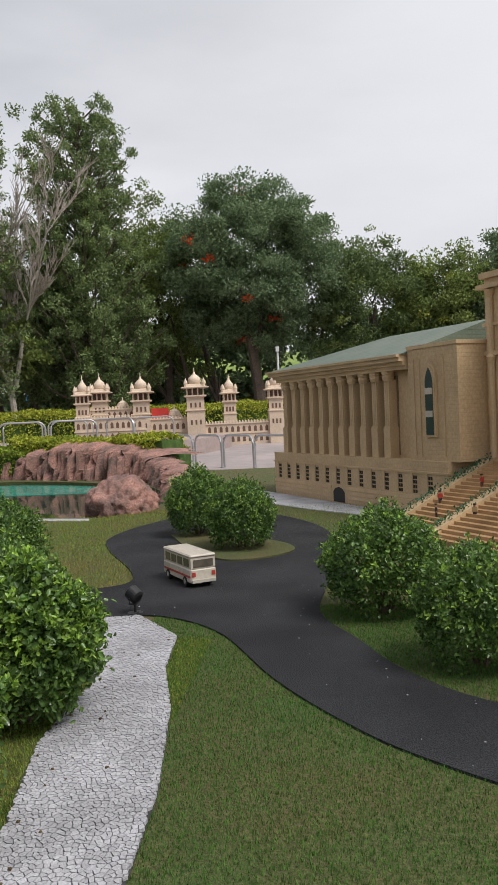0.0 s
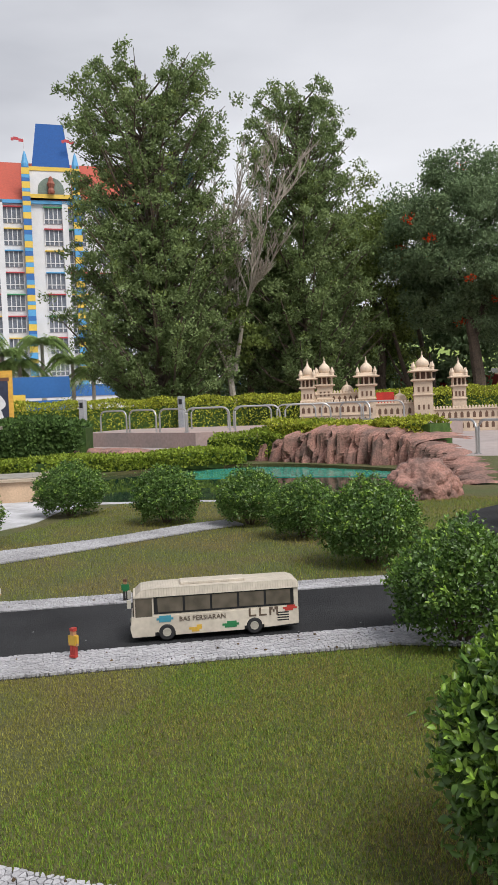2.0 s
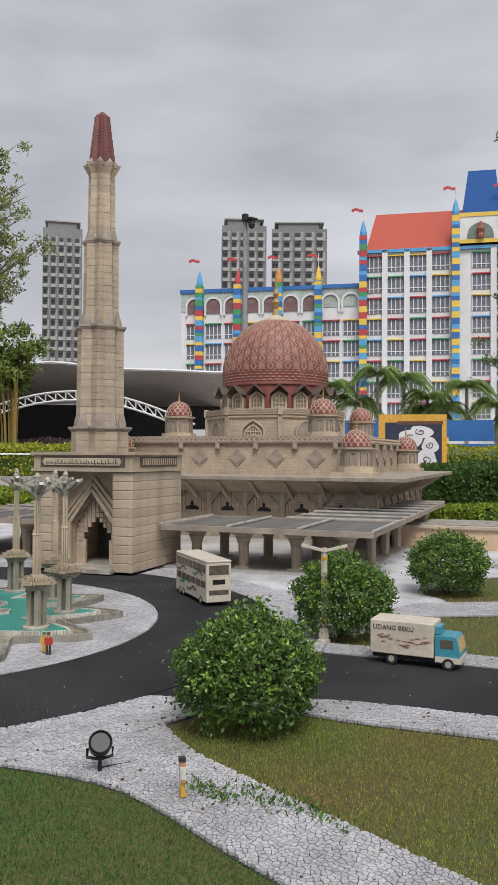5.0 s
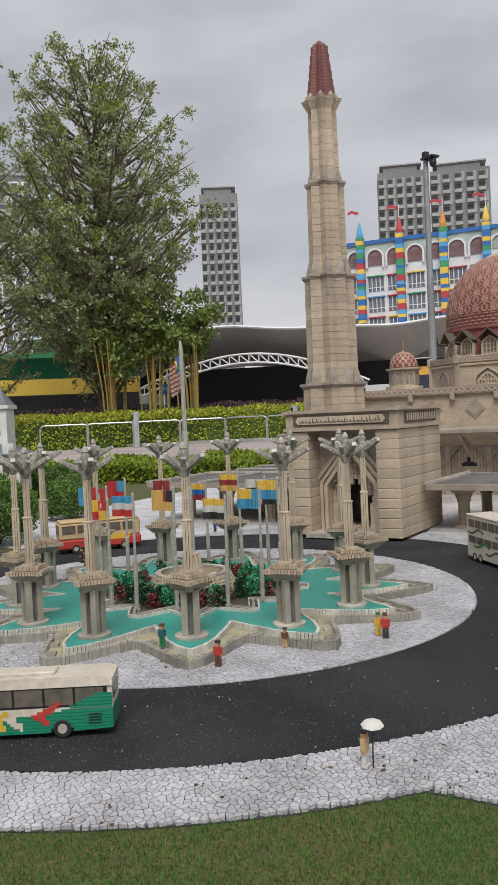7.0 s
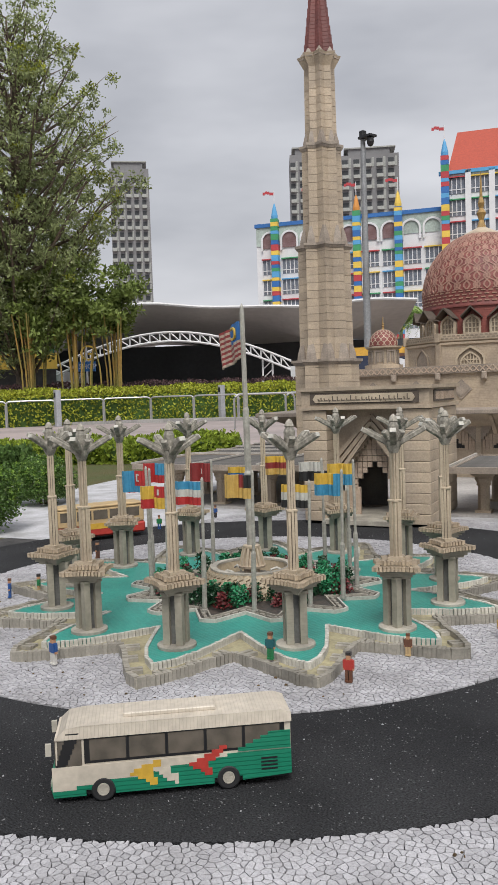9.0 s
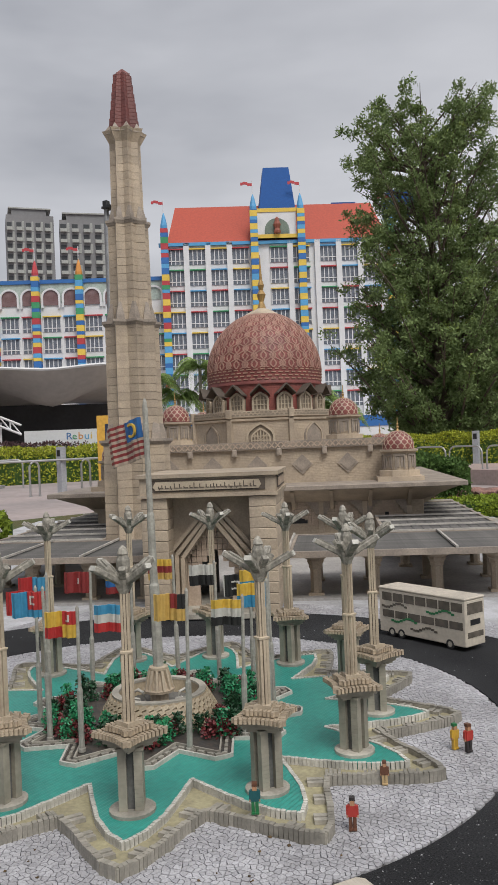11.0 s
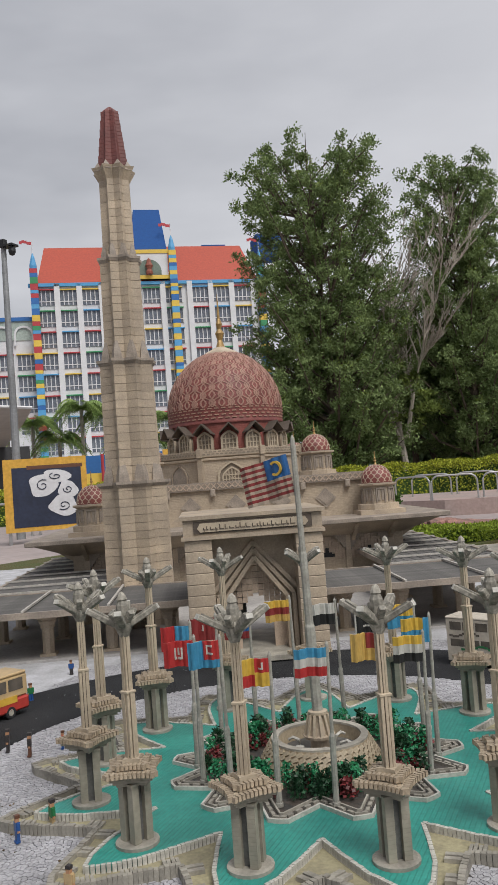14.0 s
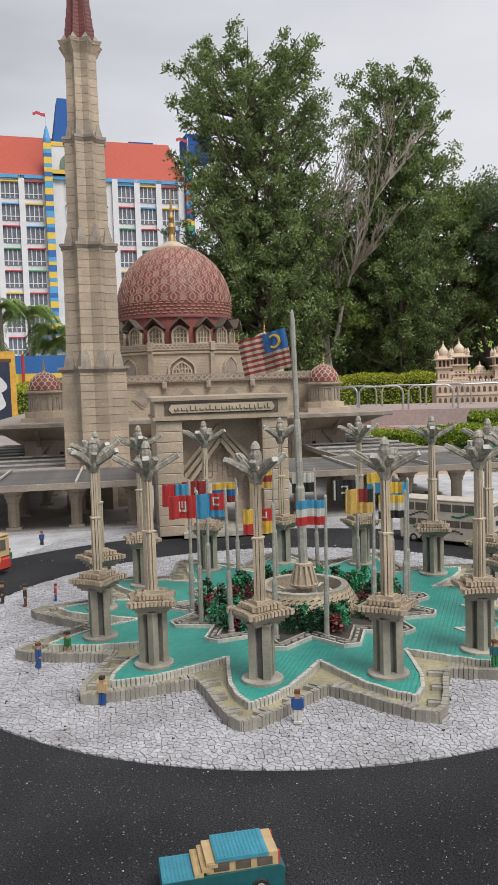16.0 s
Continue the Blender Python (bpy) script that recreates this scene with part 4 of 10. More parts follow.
# lower wall bays with stepped black windows and pilasters
pil = win = arch = brk = grid = None
for s in range(4):
    T = pose(0, 0, 0, 0, 0, 90 * s)
    for i in range(8):
        u = -1.68 + 0.48 * i
        m = T @ pose(u, -1.835, 0)
        if pil is None:
            pil = part("pilaster", box(B(), -0.035, -0.02, -0.09, 0.035, 0.03, 0.50, bevel=0.005), TAN_PLAIN, hall)
            pil.matrix_basis = m
        else:
            again(pil, m)
        if i < 7:
            m = T @ pose(u + 0.24, -1.822, 0)
            if win is None:
                bm = B()
                for w, z0, z1 in ((0.085, 0.26, 0.295), (0.055, 0.295, 0.33), (0.022, 0.33, 0.365)):
                    box(bm, -w, -0.004, z0, w, 0.02, z1)
                win = part("window", bm, BLACK, hall, "small black stepped window")
                win.matrix_basis = m
                bm = B()
                for gx in range(-5, 6):
                    for gz in range(8):
                        x, z = gx * 0.037, 0.24 + 0.037 * gz
                        if z < 0.53 - abs(x) * 1.0 and not (abs(x) < 0.10 and z < 0.29) and not (abs(x) < 0.03 and z < 0.36):
                            box(bm, x - 0.016, -0.012, z, x + 0.016, 0.0, z + 0.033)
                grid = part("screen", bm, CREAM_LINE, hall)
                grid.matrix_basis = m
                bm = B()
                for sg in (-1, 1):
                    for k in range(8):
                        x0, x1 = sorted((sg * (0.205 - 0.026 * k), sg * 0.215))
                        box(bm, x0, -0.035, 0.33 + 0.033 * k, x1, 0.0, 0.363 + 0.033 * k)
                arch = part("stepped_arch", bm, TAN_DARK, hall)
                arch.matrix_basis = m
            else:
                again(win, m), again(grid, m), again(arch, m)
    for i in range(9):
        u = -1.68 + 0.42 * i
        m = T @ pose(u, 0, 0)
        if brk is None:
            bm = B()
            q = [(-1.835, 0.42), (-2.18, 0.64), (-1.835, 0.655)]
            v = [bm.verts.new((x, y, z)) for x in (-0.02, 0.02) for y, z in q]
            bm.faces.new(v[:3]), bm.faces.new(v[3:][::-1])
            for k in range(3):
                bm.faces.new((v[k], v[(k + 1) % 3], v[3 + (k + 1) % 3], v[3 + k]))
            brk = part("bracket", bm, TAN_PLAIN, hall)
            brk.matrix_basis = m
        else:
            again(brk, m)
RED_DRUM = coursed("red_drum_brick", (0.25, 0.072, 0.058), 0.028, col2=(0.19, 0.055, 0.045))
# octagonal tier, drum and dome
# tan darkened so that shallow carving looks shaded
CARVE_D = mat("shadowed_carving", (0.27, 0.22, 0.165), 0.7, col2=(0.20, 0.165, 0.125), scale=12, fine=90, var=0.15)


def arch_points(w, z, tip):
    return [(-w, 0.0), (-w, z), (-w * 0.86, z + tip * 0.36), (-w * 0.45, z + tip * 0.72), (0, z + tip), (w * 0.45, z + tip * 0.72), (w * 0.86, z + tip * 0.36), (w, z), (w, 0.0)]


def arch_plate(w, z, tip, depth):
    bm = B()
    pts = arch_points(w, z, tip)
    n = len(pts)
    v = [bm.verts.new((x, y, q)) for y in (0.02, -depth) for x, q in pts]
    bm.faces.new(v[:n]), bm.faces.new(v[n:][::-1])
    for i in range(n):
        bm.faces.new((v[i], v[(i + 1) % n], v[n + (i + 1) % n], v[n + i]))
    return bm


def bar(bm, ax, az, bx, bz, half, y0, y1):
    d = math.hypot(bx - ax, bz - az)
    box(bm, 0, y1, -half, d, y0, half, pose(ax, 0, az) @ pose(0, 0, 0, 0, -math.degrees(math.atan2(bz - az, bx - ax)), 0))


def arch_outline(bm, w, z, tip, half, y0, y1):
    pts = arch_points(w, z, tip)
    for (ax, az), (bx, bz) in zip(pts, pts[1:]):
        bar(bm, ax, az, bx, bz, half, y0, y1)


part("octagon_tier", lathe(B(), [(0.985, 1.12), (0.985, 1.475), (1.01, 1.49), (1.01, 1.515)], 8, turn=radians(22.5)), TAN, hall)
bays = []
oct_pil = None
for k in range(8):
    T = pose(0, 0, 0, 0, 0, 45 * k)
    m = T @ pose(0, -0.911, 1.185)
    if k < 2:
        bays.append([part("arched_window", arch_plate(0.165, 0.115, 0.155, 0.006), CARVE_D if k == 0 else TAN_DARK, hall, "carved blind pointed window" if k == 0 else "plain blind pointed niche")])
        bm = B()
        if k == 0:
            arch_outline(bm, 0.165, 0.115, 0.155, 0.013, -0.004, -0.030)
            arch_outline(bm, 0.115, 0.085, 0.115, 0.009, -0.006, -0.024)
            for x, top in ((-0.075, 0.14), (-0.038, 0.175), (0.0, 0.20), (0.038, 0.175), (0.075, 0.14)):
                box(bm, x - 0.006, -0.018, 0.0, x + 0.006, -0.006, top)
            for z in (0.05, 0.105):
                box(bm, -0.11, -0.020, z - 0.006, 0.11, -0.006, z + 0.006)
            for s in (-1, 1):
                bar(bm, 0.0, 0.05, s * 0.07, 0.125, 0.005, -0.006, -0.022)
        else:
            arch_outline(bm, 0.135, 0.115, 0.150, 0.008, -0.004, -0.016)
        bays[k].append(part("window_carving", bm, SAND if k == 0 else TAN_PLAIN, hall, "raised pale tracery"))
        for o in bays[k]:
            o.matrix_basis = m
    else:
        for o in bays[k % 2]:
            again(o, m)
    if oct_pil is None:
        oct_pil = part("pilaster", box(B(), -0.03, -0.03, 0, 0.03, 0.03, 0.37), TAN_PLAIN, hall)
        oct_pil.matrix_basis = pose(0, 0, 0, 0, 0, 22.5) @ pose(0, -0.985, 1.13)
    else:
        again(oct_pil, T @ pose(0, 0, 0, 0, 0, 22.5) @ pose(0, -0.985, 1.13))
part("drum_balcony", lathe(B(), [(0.93, 1.49), (1.00, 1.525), (1.012, 1.535), (1.012, 1.612), (0.955, 1.616), (0.955, 1.55), (0.70, 1.545)], 8, turn=radians(22.5), closed=False), TAN_PLAIN, hall, "carved tan balcony round the drum")
part("drum", lathe(B(), [(0.745, 1.53), (0.745, 2.02)], 32), RED_DRUM, hall, "dark red coursed drum")
post8 = cut8 = None
for k in range(8):
    T = pose(0, 0, 0, 0, 0, 45 * k)
    m = T @ pose(0, 0, 0, 0, 0, 22.5) @ pose(0, -1.005, 1.52)
    if post8 is None:
        post8 = part("balcony_post", box(B(), -0.034, -0.03, 0, 0.034, 0.04, 0.112, bevel=0.004), TAN_PLAIN, hall)
        post8.matrix_basis = m
        bm = B()
        for row in range(2):
            for q in range(13):
                x = -0.345 + 0.0545 * q + (0.027 if row else 0)
                box(bm, x, -0.010, 0.012 + row * 0.030, x + 0.034, 0.006, 0.026 + row * 0.030)
        cut8 = part("balcony_carving", bm, CARVE_D, hall, "rows of small carved dashes")
        cut8.matrix_basis = T @ pose(0, -0.930, 1.545)
    else:
        again(post8, m)
        again(cut8, T @ pose(0, -0.930, 1.545))
NICHE_H = pose(0, -0.745, 1.60)
niche = tracery = hood = None
for k in range(16):
    T = pose(0, 0, 0, 0, 0, 22.5 * k) @ NICHE_H
    if niche is None:
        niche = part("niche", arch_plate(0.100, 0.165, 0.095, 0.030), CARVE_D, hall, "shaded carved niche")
        bm = B()
        arch_outline(bm, 0.094, 0.165, 0.085, 0.013, -0.028, -0.052)
        for x, top in ((-0.045, 0.195), (0.0, 0.23), (0.045, 0.195)):
            box(bm, x - 0.007, -0.040, 0.0, x + 0.007, -0.028, top)
        for z in (0.03, 0.095, 0.155):
            box(bm, -0.085, -0.042, z - 0.006, 0.085, -0.028, z + 0.006)
        tracery = part("niche_tracery", bm, SAND, hall, "pale pointed frame and tracery")
        bm = B()
        for s in (-1, 1):
            q = [(0.0, 0.345), (s * 0.118, 0.225), (s * 0.122, 0.205), (0.0, 0.322)]
            v = [bm.verts.new((x, y, z - (0.0 if y > -0.1 else -0.020))) for y in (0.03, -0.145) for x, z in q]
            bm.faces.new(v[:4]), bm.faces.new(v[4:][::-1])
            for i in range(4):
                bm.faces.new((v[i], v[(i + 1) % 4], v[4 + (i + 1) % 4], v[4 + i]))
        hood = part("hood", bm, HOOD, hall, "projecting dark hood over a niche")
        for o in (niche, tracery, hood):
            o.matrix_basis = T
    else:
        again(niche, T), again(tracery, T), again(hood, T)
prof = [(0.765, -0.02), (0.768, 0.0)] + [(r, z + 0.02) for r, z in dome_profile(0.757, 0.985, 18)]
dome = part("dome", lathe(B(), prof, 48, closed=False), RED_DOME, hall, "terracotta red dome with a pale lattice", smooth=True)
dome.matrix_basis = pose(0, 0, 1.985)
for wd, lines, swing in ((0.0185, ((0, 1), (0.5, -1)), 1.15), (0.0135, ((0.25, 1), (0.25, -1), (0.75, 1), (0.75, -1)), 0.62)):
    lat = part("dome_lattice", lattice(prof, 20, 5.5, wd, 0.010, lines=lines, swing=swing), LATTICE_P, hall, "pale interlaced ogee lattice")
    lat.matrix_basis = pose(0, 0, 1.985)
dash = part("dome_dash_band", dash_rings(prof, (0.115, 0.14, 0.165, 0.19), 54, 0.008), LATTICE_R, hall, "rows of brownish bricks round the foot of the dome")
dash.matrix_basis = pose(0, 0, 1.985)
part("dome_cap", lathe(B(), [(0.285, 2.935), (0.21, 2.985), (0.12, 3.03), (0.06, 3.06), (0.035, 3.085)], 16), SAND, hall, "sandy cone on top of the dome")
finial(hall, 3.04, 0.76, 0.068)


def turret(x, y, z):
    t = new("turret")
    t.parent = mosque
    t.matrix_basis = HALL @ pose(x, y, z)
    bm = B()
    box(bm, -0.25, -0.25, 0, 0.25, 0.25, 0.05)
    lathe(bm, [(0.235, 0.05), (0.235, 0.115), (0.205, 0.118)], 8, turn=radians(22.5))
    part("base", bm, TAN_PLAIN, t)
    part("body", lathe(B(), [(0.185, 0.11), (0.185, 0.31), (0.225, 0.33), (0.225, 0.35), (0.16, 0.355)], 8, turn=radians(22.5)), TAN, t)
    w = None
    for k in range(8):
        m = pose(0, 0, 0, 0, 0, 45 * k) @ pose(0, -0.172, 0.13)
        if w is None:
            bm = B()
            for s in (-1, 1):
                box(bm, s * 0.048 - 0.007, -0.012, 0, s * 0.048 + 0.007, 0, 0.16)
                box(bm, s * 0.022 - 0.012, -0.008, 0.02, s * 0.022 + 0.012, 0, 0.14)
            box(bm, -0.055, -0.014, 0.15, 0.055, 0, 0.165)
            w = part("shutter", bm, TAN_DARK, t)
            w.matrix_basis = m
        else:
            again(w, m)
    pr = dome_profile(0.172, 0.215, 10)
    d = part("small_dome", lathe(B(), pr, 24, closed=False), RED_DOME, t, "small red dome", smooth=True)
    d.matrix_basis = pose(0, 0, 0.35)
    d = part("small_lattice", lattice(pr, 14, 3.0, 0.0075, 0.004, 0.04, 0.93), CREAM_LINE, t)
    d.matrix_basis = pose(0, 0, 0.35)
    finial(t, 0.565, 0.16, 0.02)
    return t


first = None
for sx in (-1, 1):
    for sy in (-1, 1):
        for r, ry, z in ((1.60, 1.72, 0.715), (1.02, 1.10, 1.15)):
            if first is None:
                first = turret(sx * r, sy * ry, z)
            else:
                copy_thing(first, pose(0, 0, 0)).matrix_basis = HALL @ pose(sx * r, sy * ry, z)


# pergola round the forecourt
perg = new("pergola")
perg.parent = mosque
tagged(perg, "flat slatted grey pergola on short thick columns")
PZ = 0.345
SLAT_D = mat("dark_grey_slats", (0.125, 0.118, 0.112), 0.95, col2=(0.085, 0.082, 0.078), scale=6, fine=60, var=0.2, rand=0.15)
BEAM_W = mat("pale_beam", (0.50, 0.47, 0.43), 0.55, scale=8, fine=60)
roof = []
for x0, x1, y0, y1 in ((0.44, 2.14, 2.30, 3.35), (1.15, 2.14, 3.35, 6.4), (-2.14, -0.44, 2.30, 3.35), (-2.14, -1.15, 3.35, 6.4)):
    bm = B()
    box(bm, x0, y0, PZ - 0.03, x1, y0 + 0.03, PZ + 0.012)
    box(bm, x0, y1 - 0.03, PZ - 0.03, x1, y1, PZ + 0.012)
    box(bm, x0, y0 + 0.03, PZ - 0.03, x0 + 0.03, y1 - 0.03, PZ + 0.012)
    box(bm, x1 - 0.03, y0 + 0.03, PZ - 0.03, x1, y1 - 0.03, PZ + 0.012)
    part("roof_frame", bm, TAN_DARK, perg)
    slat = None
    long_x = (x1 - x0) > (y1 - y0)
    span, n = (y1 - y0 - 0.06, 14) if long_x else (x1 - x0 - 0.06, 12)
    for i in range(n):
        w = span / n
        L = (x1 - x0 - 0.06) if long_x else (y1 - y0 - 0.06)
        m = pose(x0 + 0.03, y0 + 0.03 + w * (i + 0.5), PZ) if long_x else pose(x0 + 0.03 + w * (i + 0.5), y0 + 0.03, PZ, 0, 0, 90)
        if slat is None:
            slat = part("slat", box(B(), 0, -w * 0.485, -0.006, L, w * 0.485, 0.004, pose(0, 0, 0, 2.5)), SLAT_D, perg)
            slat.matrix_basis = m
        else:
            again(slat, m)
    nb = 3 if long_x else 7
    for i in range(nb + 1):
        if long_x:
            x = x0 + (x1 - x0) * i / nb
            bm = box(B(), x - 0.008, y0, PZ + 0.013, x + 0.008, y1, PZ + 0.027)
        else:
            y = y0 + (y1 - y0) * i / nb
            bm = box(B(), x0, y - 0.008, PZ + 0.013, x1, y + 0.008, PZ + 0.027)
        part("roof_beam", bm, BEAM_W, perg, "pale roof beam")
pc = None
spots = [(s * x, 2.60) for s in (-1, 1) for x in (0.62, 1.03, 1.47, 1.88)] + [(s * 1.93, y) for s in (-1, 1) for y in (3.2, 3.8, 4.4, 5.0, 5.6, 6.2)] + [(s * x, 3.2) for s in (-1, 1) for x in (0.62, 1.03, 1.47)] + [(s * 1.35, y) for s in (-1, 1) for y in (3.8, 4.4)]
for x, y in spots:
    if pc is None:
        bm = B()
        box(bm, -0.055, -0.055, 0, 0.055, 0.055, 0.03)
        lathe(bm, [(0.042, 0.03), (0.042, 0.20), (0.052, 0.205), (0.05, 0.225)], 8, turn=radians(22.5))
        lathe(bm, [(0.05, 0.225), (0.065, 0.25), (0.062, 0.262), (0.10, 0.285), (0.19, 0.315)], 8, turn=radians(22.5))
        pc = part("pergola_column", bm, TAN_PLAIN, perg)
        pc.matrix_basis = pose(x, y, 0)
    else:
        again(pc, pose(x, y, 0))
part("pergola_floor", box(B(), -2.0, 2.45, -0.02, 2.0, 6.2, 0.012), mat("dusty_floor", (0.42, 0.40, 0.385), 0.8, scale=2, fine=50), perg)
# ---------- vehicles, figures and small street things ----------
CREAM = plain("cream_plastic", (0.57, 0.51, 0.425), 0.4)
CREAM_STUD = coursed("cream_studs", (0.56, 0.50, 0.42), 0.008, depth=0.4, axis="X", rough=0.4)
GREEN_BUS = coursed("green_bus_plastic", (0.012, 0.20, 0.115), 0.0096, depth=0.35, rough=0.35, var=0.08)
GLASS_D = plain("dark_window_plastic", (0.075, 0.065, 0.052), 0.25, col2=(0.13, 0.11, 0.088), scale=30, fine=60)
TYRE = plain("black_tyre", (0.018, 0.018, 0.02), 0.7)
HUB = plain("pale_hub", (0.46, 0.43, 0.37), 0.45)
YEL = plain("yellow_plastic", (0.60, 0.37, 0.05), 0.4)
REDP = plain("red_plastic", (0.42, 0.045, 0.035), 0.4)
BLUE_T = plain("turquoise_plastic", (0.055, 0.27, 0.36), 0.35)
BROWN = plain("brown_plastic", (0.13, 0.055, 0.03), 0.5)
TEAL_D = plain("dark_teal_plastic", (0.015, 0.10, 0.11), 0.4)
GREENP = plain("green_plastic", (0.02, 0.17, 0.06), 0.4)
ORANGE = plain("orange_plastic", (0.60, 0.22, 0.05), 0.4)
TANP = plain("tan_plastic", (0.50, 0.36, 0.19), 0.45)
SKIN = plain("skin_tone_plastic", (0.45, 0.24, 0.13), 0.5)
BLUEP = plain("blue_plastic", (0.02, 0.08, 0.26), 0.4)


def wheel(parent, x, y, r, w, m=None):
    side = 1 if y > 0 else -1
    bm = B()
    lathe(bm, [(r * 0.86, -w / 2), (r, -w * 0.38), (r, w * 0.38), (r * 0.86, w / 2), (r * 0.55, w / 2), (r * 0.5, w * 0.4)], 20)
    t = part("wheel", bm, TYRE, parent)
    t.matrix_basis = pose(x, y, r, -90 * side)
    bm = B()
    lathe(bm, [(r * 0.50, w * 0.40), (r * 0.50, w * 0.50), (r * 0.42, w * 0.52), (r * 0.38, w * 0.44), (r * 0.1, w * 0.44)], 20)
    for k in range(6):
        a = radians(60 * k)
        lathe(bm, [(r * 0.10, w * 0.45), (r * 0.10, w * 0.50)], 6, r * 0.28 * math.cos(a), r * 0.28 * math.sin(a))
    part("hub", bm, HUB, t)
    return t


def label_text(name, body, size, m, material, parent):
    cu = bpy.data.curves.new(name, "FONT")
    cu.body, cu.size, cu.extrude = body, size, 0.0012
    cu.resolution_u = 2
    tmp = new(name, cu)
    me = bpy.data.meshes.new_from_object(tmp)
    bpy.data.objects.remove(tmp)
    me.materials.clear()
    me.materials.append(material)
    ob = new(name, me)
    ob.parent = parent
    ob.matrix_basis = m
    return ob


def coach(m, label, L=0.53, W=0.125, H=0.165, low=None, stairs=True, name="model_coach"):
    """Front at -x; both long sides alike."""
    t = thing(name, label, "model bus", m)
    zb = 0.016
    split = zb + 0.062
    part("chassis", box(B(), -L / 2 + 0.01, -W / 2 + 0.006, zb, L / 2 - 0.006, W / 2 - 0.006, zb + 0.01), BLACK, t)
    bm = B()
    pts = [(-L / 2, zb + 0.02), (-L / 2 + 0.005, zb), (-0.36 * L, zb), (-0.36 * L, zb + 0.012), (-0.24 * L, zb + 0.012), (-0.24 * L, zb), (0.17 * L, zb), (0.17 * L, zb + 0.012), (0.29 * L, zb + 0.012), (0.29 * L, zb + 0.002), (L / 2, zb + 0.008), (L / 2, split), (-L / 2 + 0.004, split)]
    v = [bm.verts.new((x, y, z)) for y in (-W / 2, W / 2) for x, z in pts]
    n = len(pts)
    bm.faces.new(v[:n]), bm.faces.new(v[n:][::-1])
    for i in range(n):
        bm.faces.new((v[i], v[(i + 1) % n], v[n + (i + 1) % n], v[n + i]))
    part("lower_body", bm, low or CREAM, t)
    part("upper_body", box(B(), -L / 2 + 0.012, -W / 2 + 0.003, split, L / 2, W / 2 - 0.003, H - 0.02), CREAM, t)
    bm = B()
    pts = [(-L / 2 + 0.010, H - 0.026), (-L / 2 + 0.035, H - 0.004), (-L / 2 + 0.07, H), (L / 2 - 0.02, H), (L / 2 + 0.002, H - 0.008), (L / 2 + 0.002, H - 0.026)]
    v = [bm.verts.new((x, y * (1 if z < H - 0.01 else 0.93), z)) for y in (-W / 2 - 0.002, W / 2 + 0.002) for x, z in pts]
    n = len(pts)
    bm.faces.new(v[:n]), bm.faces.new(v[n:][::-1])
    for i in range(n):
        bm.faces.new((v[i], v[(i + 1) % n], v[n + (i + 1) % n], v[n + i]))
    part("roof", bm, CREAM_STUD, t, "cream studded roof")
    part("roof_hatch", box(B(), -0.20 * L, -W * 0.24, H - 0.001, 0.19 * L, W * 0.24, H + 0.009, bevel=0.002), CREAM_STUD, t)
    for s in (-1, 1):
        y0, y1 = sorted((s * (W / 2 - 0.004), s * (W / 2 - 0.0012)))
        n = 5
        x0, x1 = -L / 2 + 0.085, L / 2 - 0.018
        for i in range(n):
            a, b = x0 + (x1 - x0) * i / n, x0 + (x1 - x0) * (i + 1) / n - 0.007
            part("side_window", box(B(), a, y0, split + 0.012, b, y1, H - 0.03), GLASS_D, t)
        y0, y1 = sorted((s * (W / 2 - 0.004), s * (W / 2 - 0.002)))
        part("window_band", box(B(), x0 - 0.012, y0, split + 0.006, x1 + 0.004, y1, H - 0.025), BLACK, t)
        part("cab_window", box(B(), -L / 2 + 0.016, y0, split - 0.012, -L / 2 + 0.068, s * (W / 2 - 0.0008) if s > 0 else y1, H - 0.03) if s > 0 else box(B(), -L / 2 + 0.016, -W / 2 + 0.0008, split - 0.012, -L / 2 + 0.068, -W / 2 + 0.004, H - 0.03), GLASS_D, t)
        wheel(t, -0.29 * L, s * (W / 2 - 0.010), 0.0265, 0.024)
        wheel(t, 0.23 * L, s * (W / 2 - 0.010), 0.0265, 0.024)
        y0, y1 = sorted((s * (W / 2 + 0.0005), s * (W / 2 - 0.002)))
        grill = B()
        for k in range(4):
            box(grill, 0.37 * L, y0, zb + 0.02 + 0.008 * k, 0.44 * L, y1, zb + 0.024 + 0.008 * k)
        part("grille", grill, BLACK, t)
    part("windscreen", box(B(), -L / 2 + 0.009, -W / 2 + 0.012, split - 0.004, -L / 2 + 0.013, W / 2 - 0.012, H - 0.028), GLASS_D, t)
    part("rear_window", box(B(), L / 2 - 0.002, -W / 2 + 0.016, split + 0.02, L / 2 + 0.0015, W / 2 - 0.016, H - 0.035), GLASS_D, t)
    for s in (-1, 1):
        part("mirror", box(B(), -L / 2 - 0.008, s * (W / 2 + 0.004) - 0.004, H - 0.055, -L / 2 + 0.004, s * (W / 2 + 0.004) + 0.004, H - 0.03), HUB, t)
        part("headlight", box(B(), -L / 2 - 0.0015, s * W * 0.36 - 0.010, zb + 0.022, -L / 2 + 0.004, s * W * 0.36 + 0.010, zb + 0.032), HUB, t)
    return t


def step_patch(t, material, cells, x, z, y, s=0.0085, name="colour_patch"):
    bm = B()
    for i, row in enumerate(cells):
        for j, c in enumerate(row):
            if c != " ":
                box(bm, x + j * s, min(y, y * 0.97), z - i * s * 0.9, x + (j + 1) * s, max(y, y * 0.97), z - (i - 1) * s * 0.9)
    return part(name, bm, material, t)


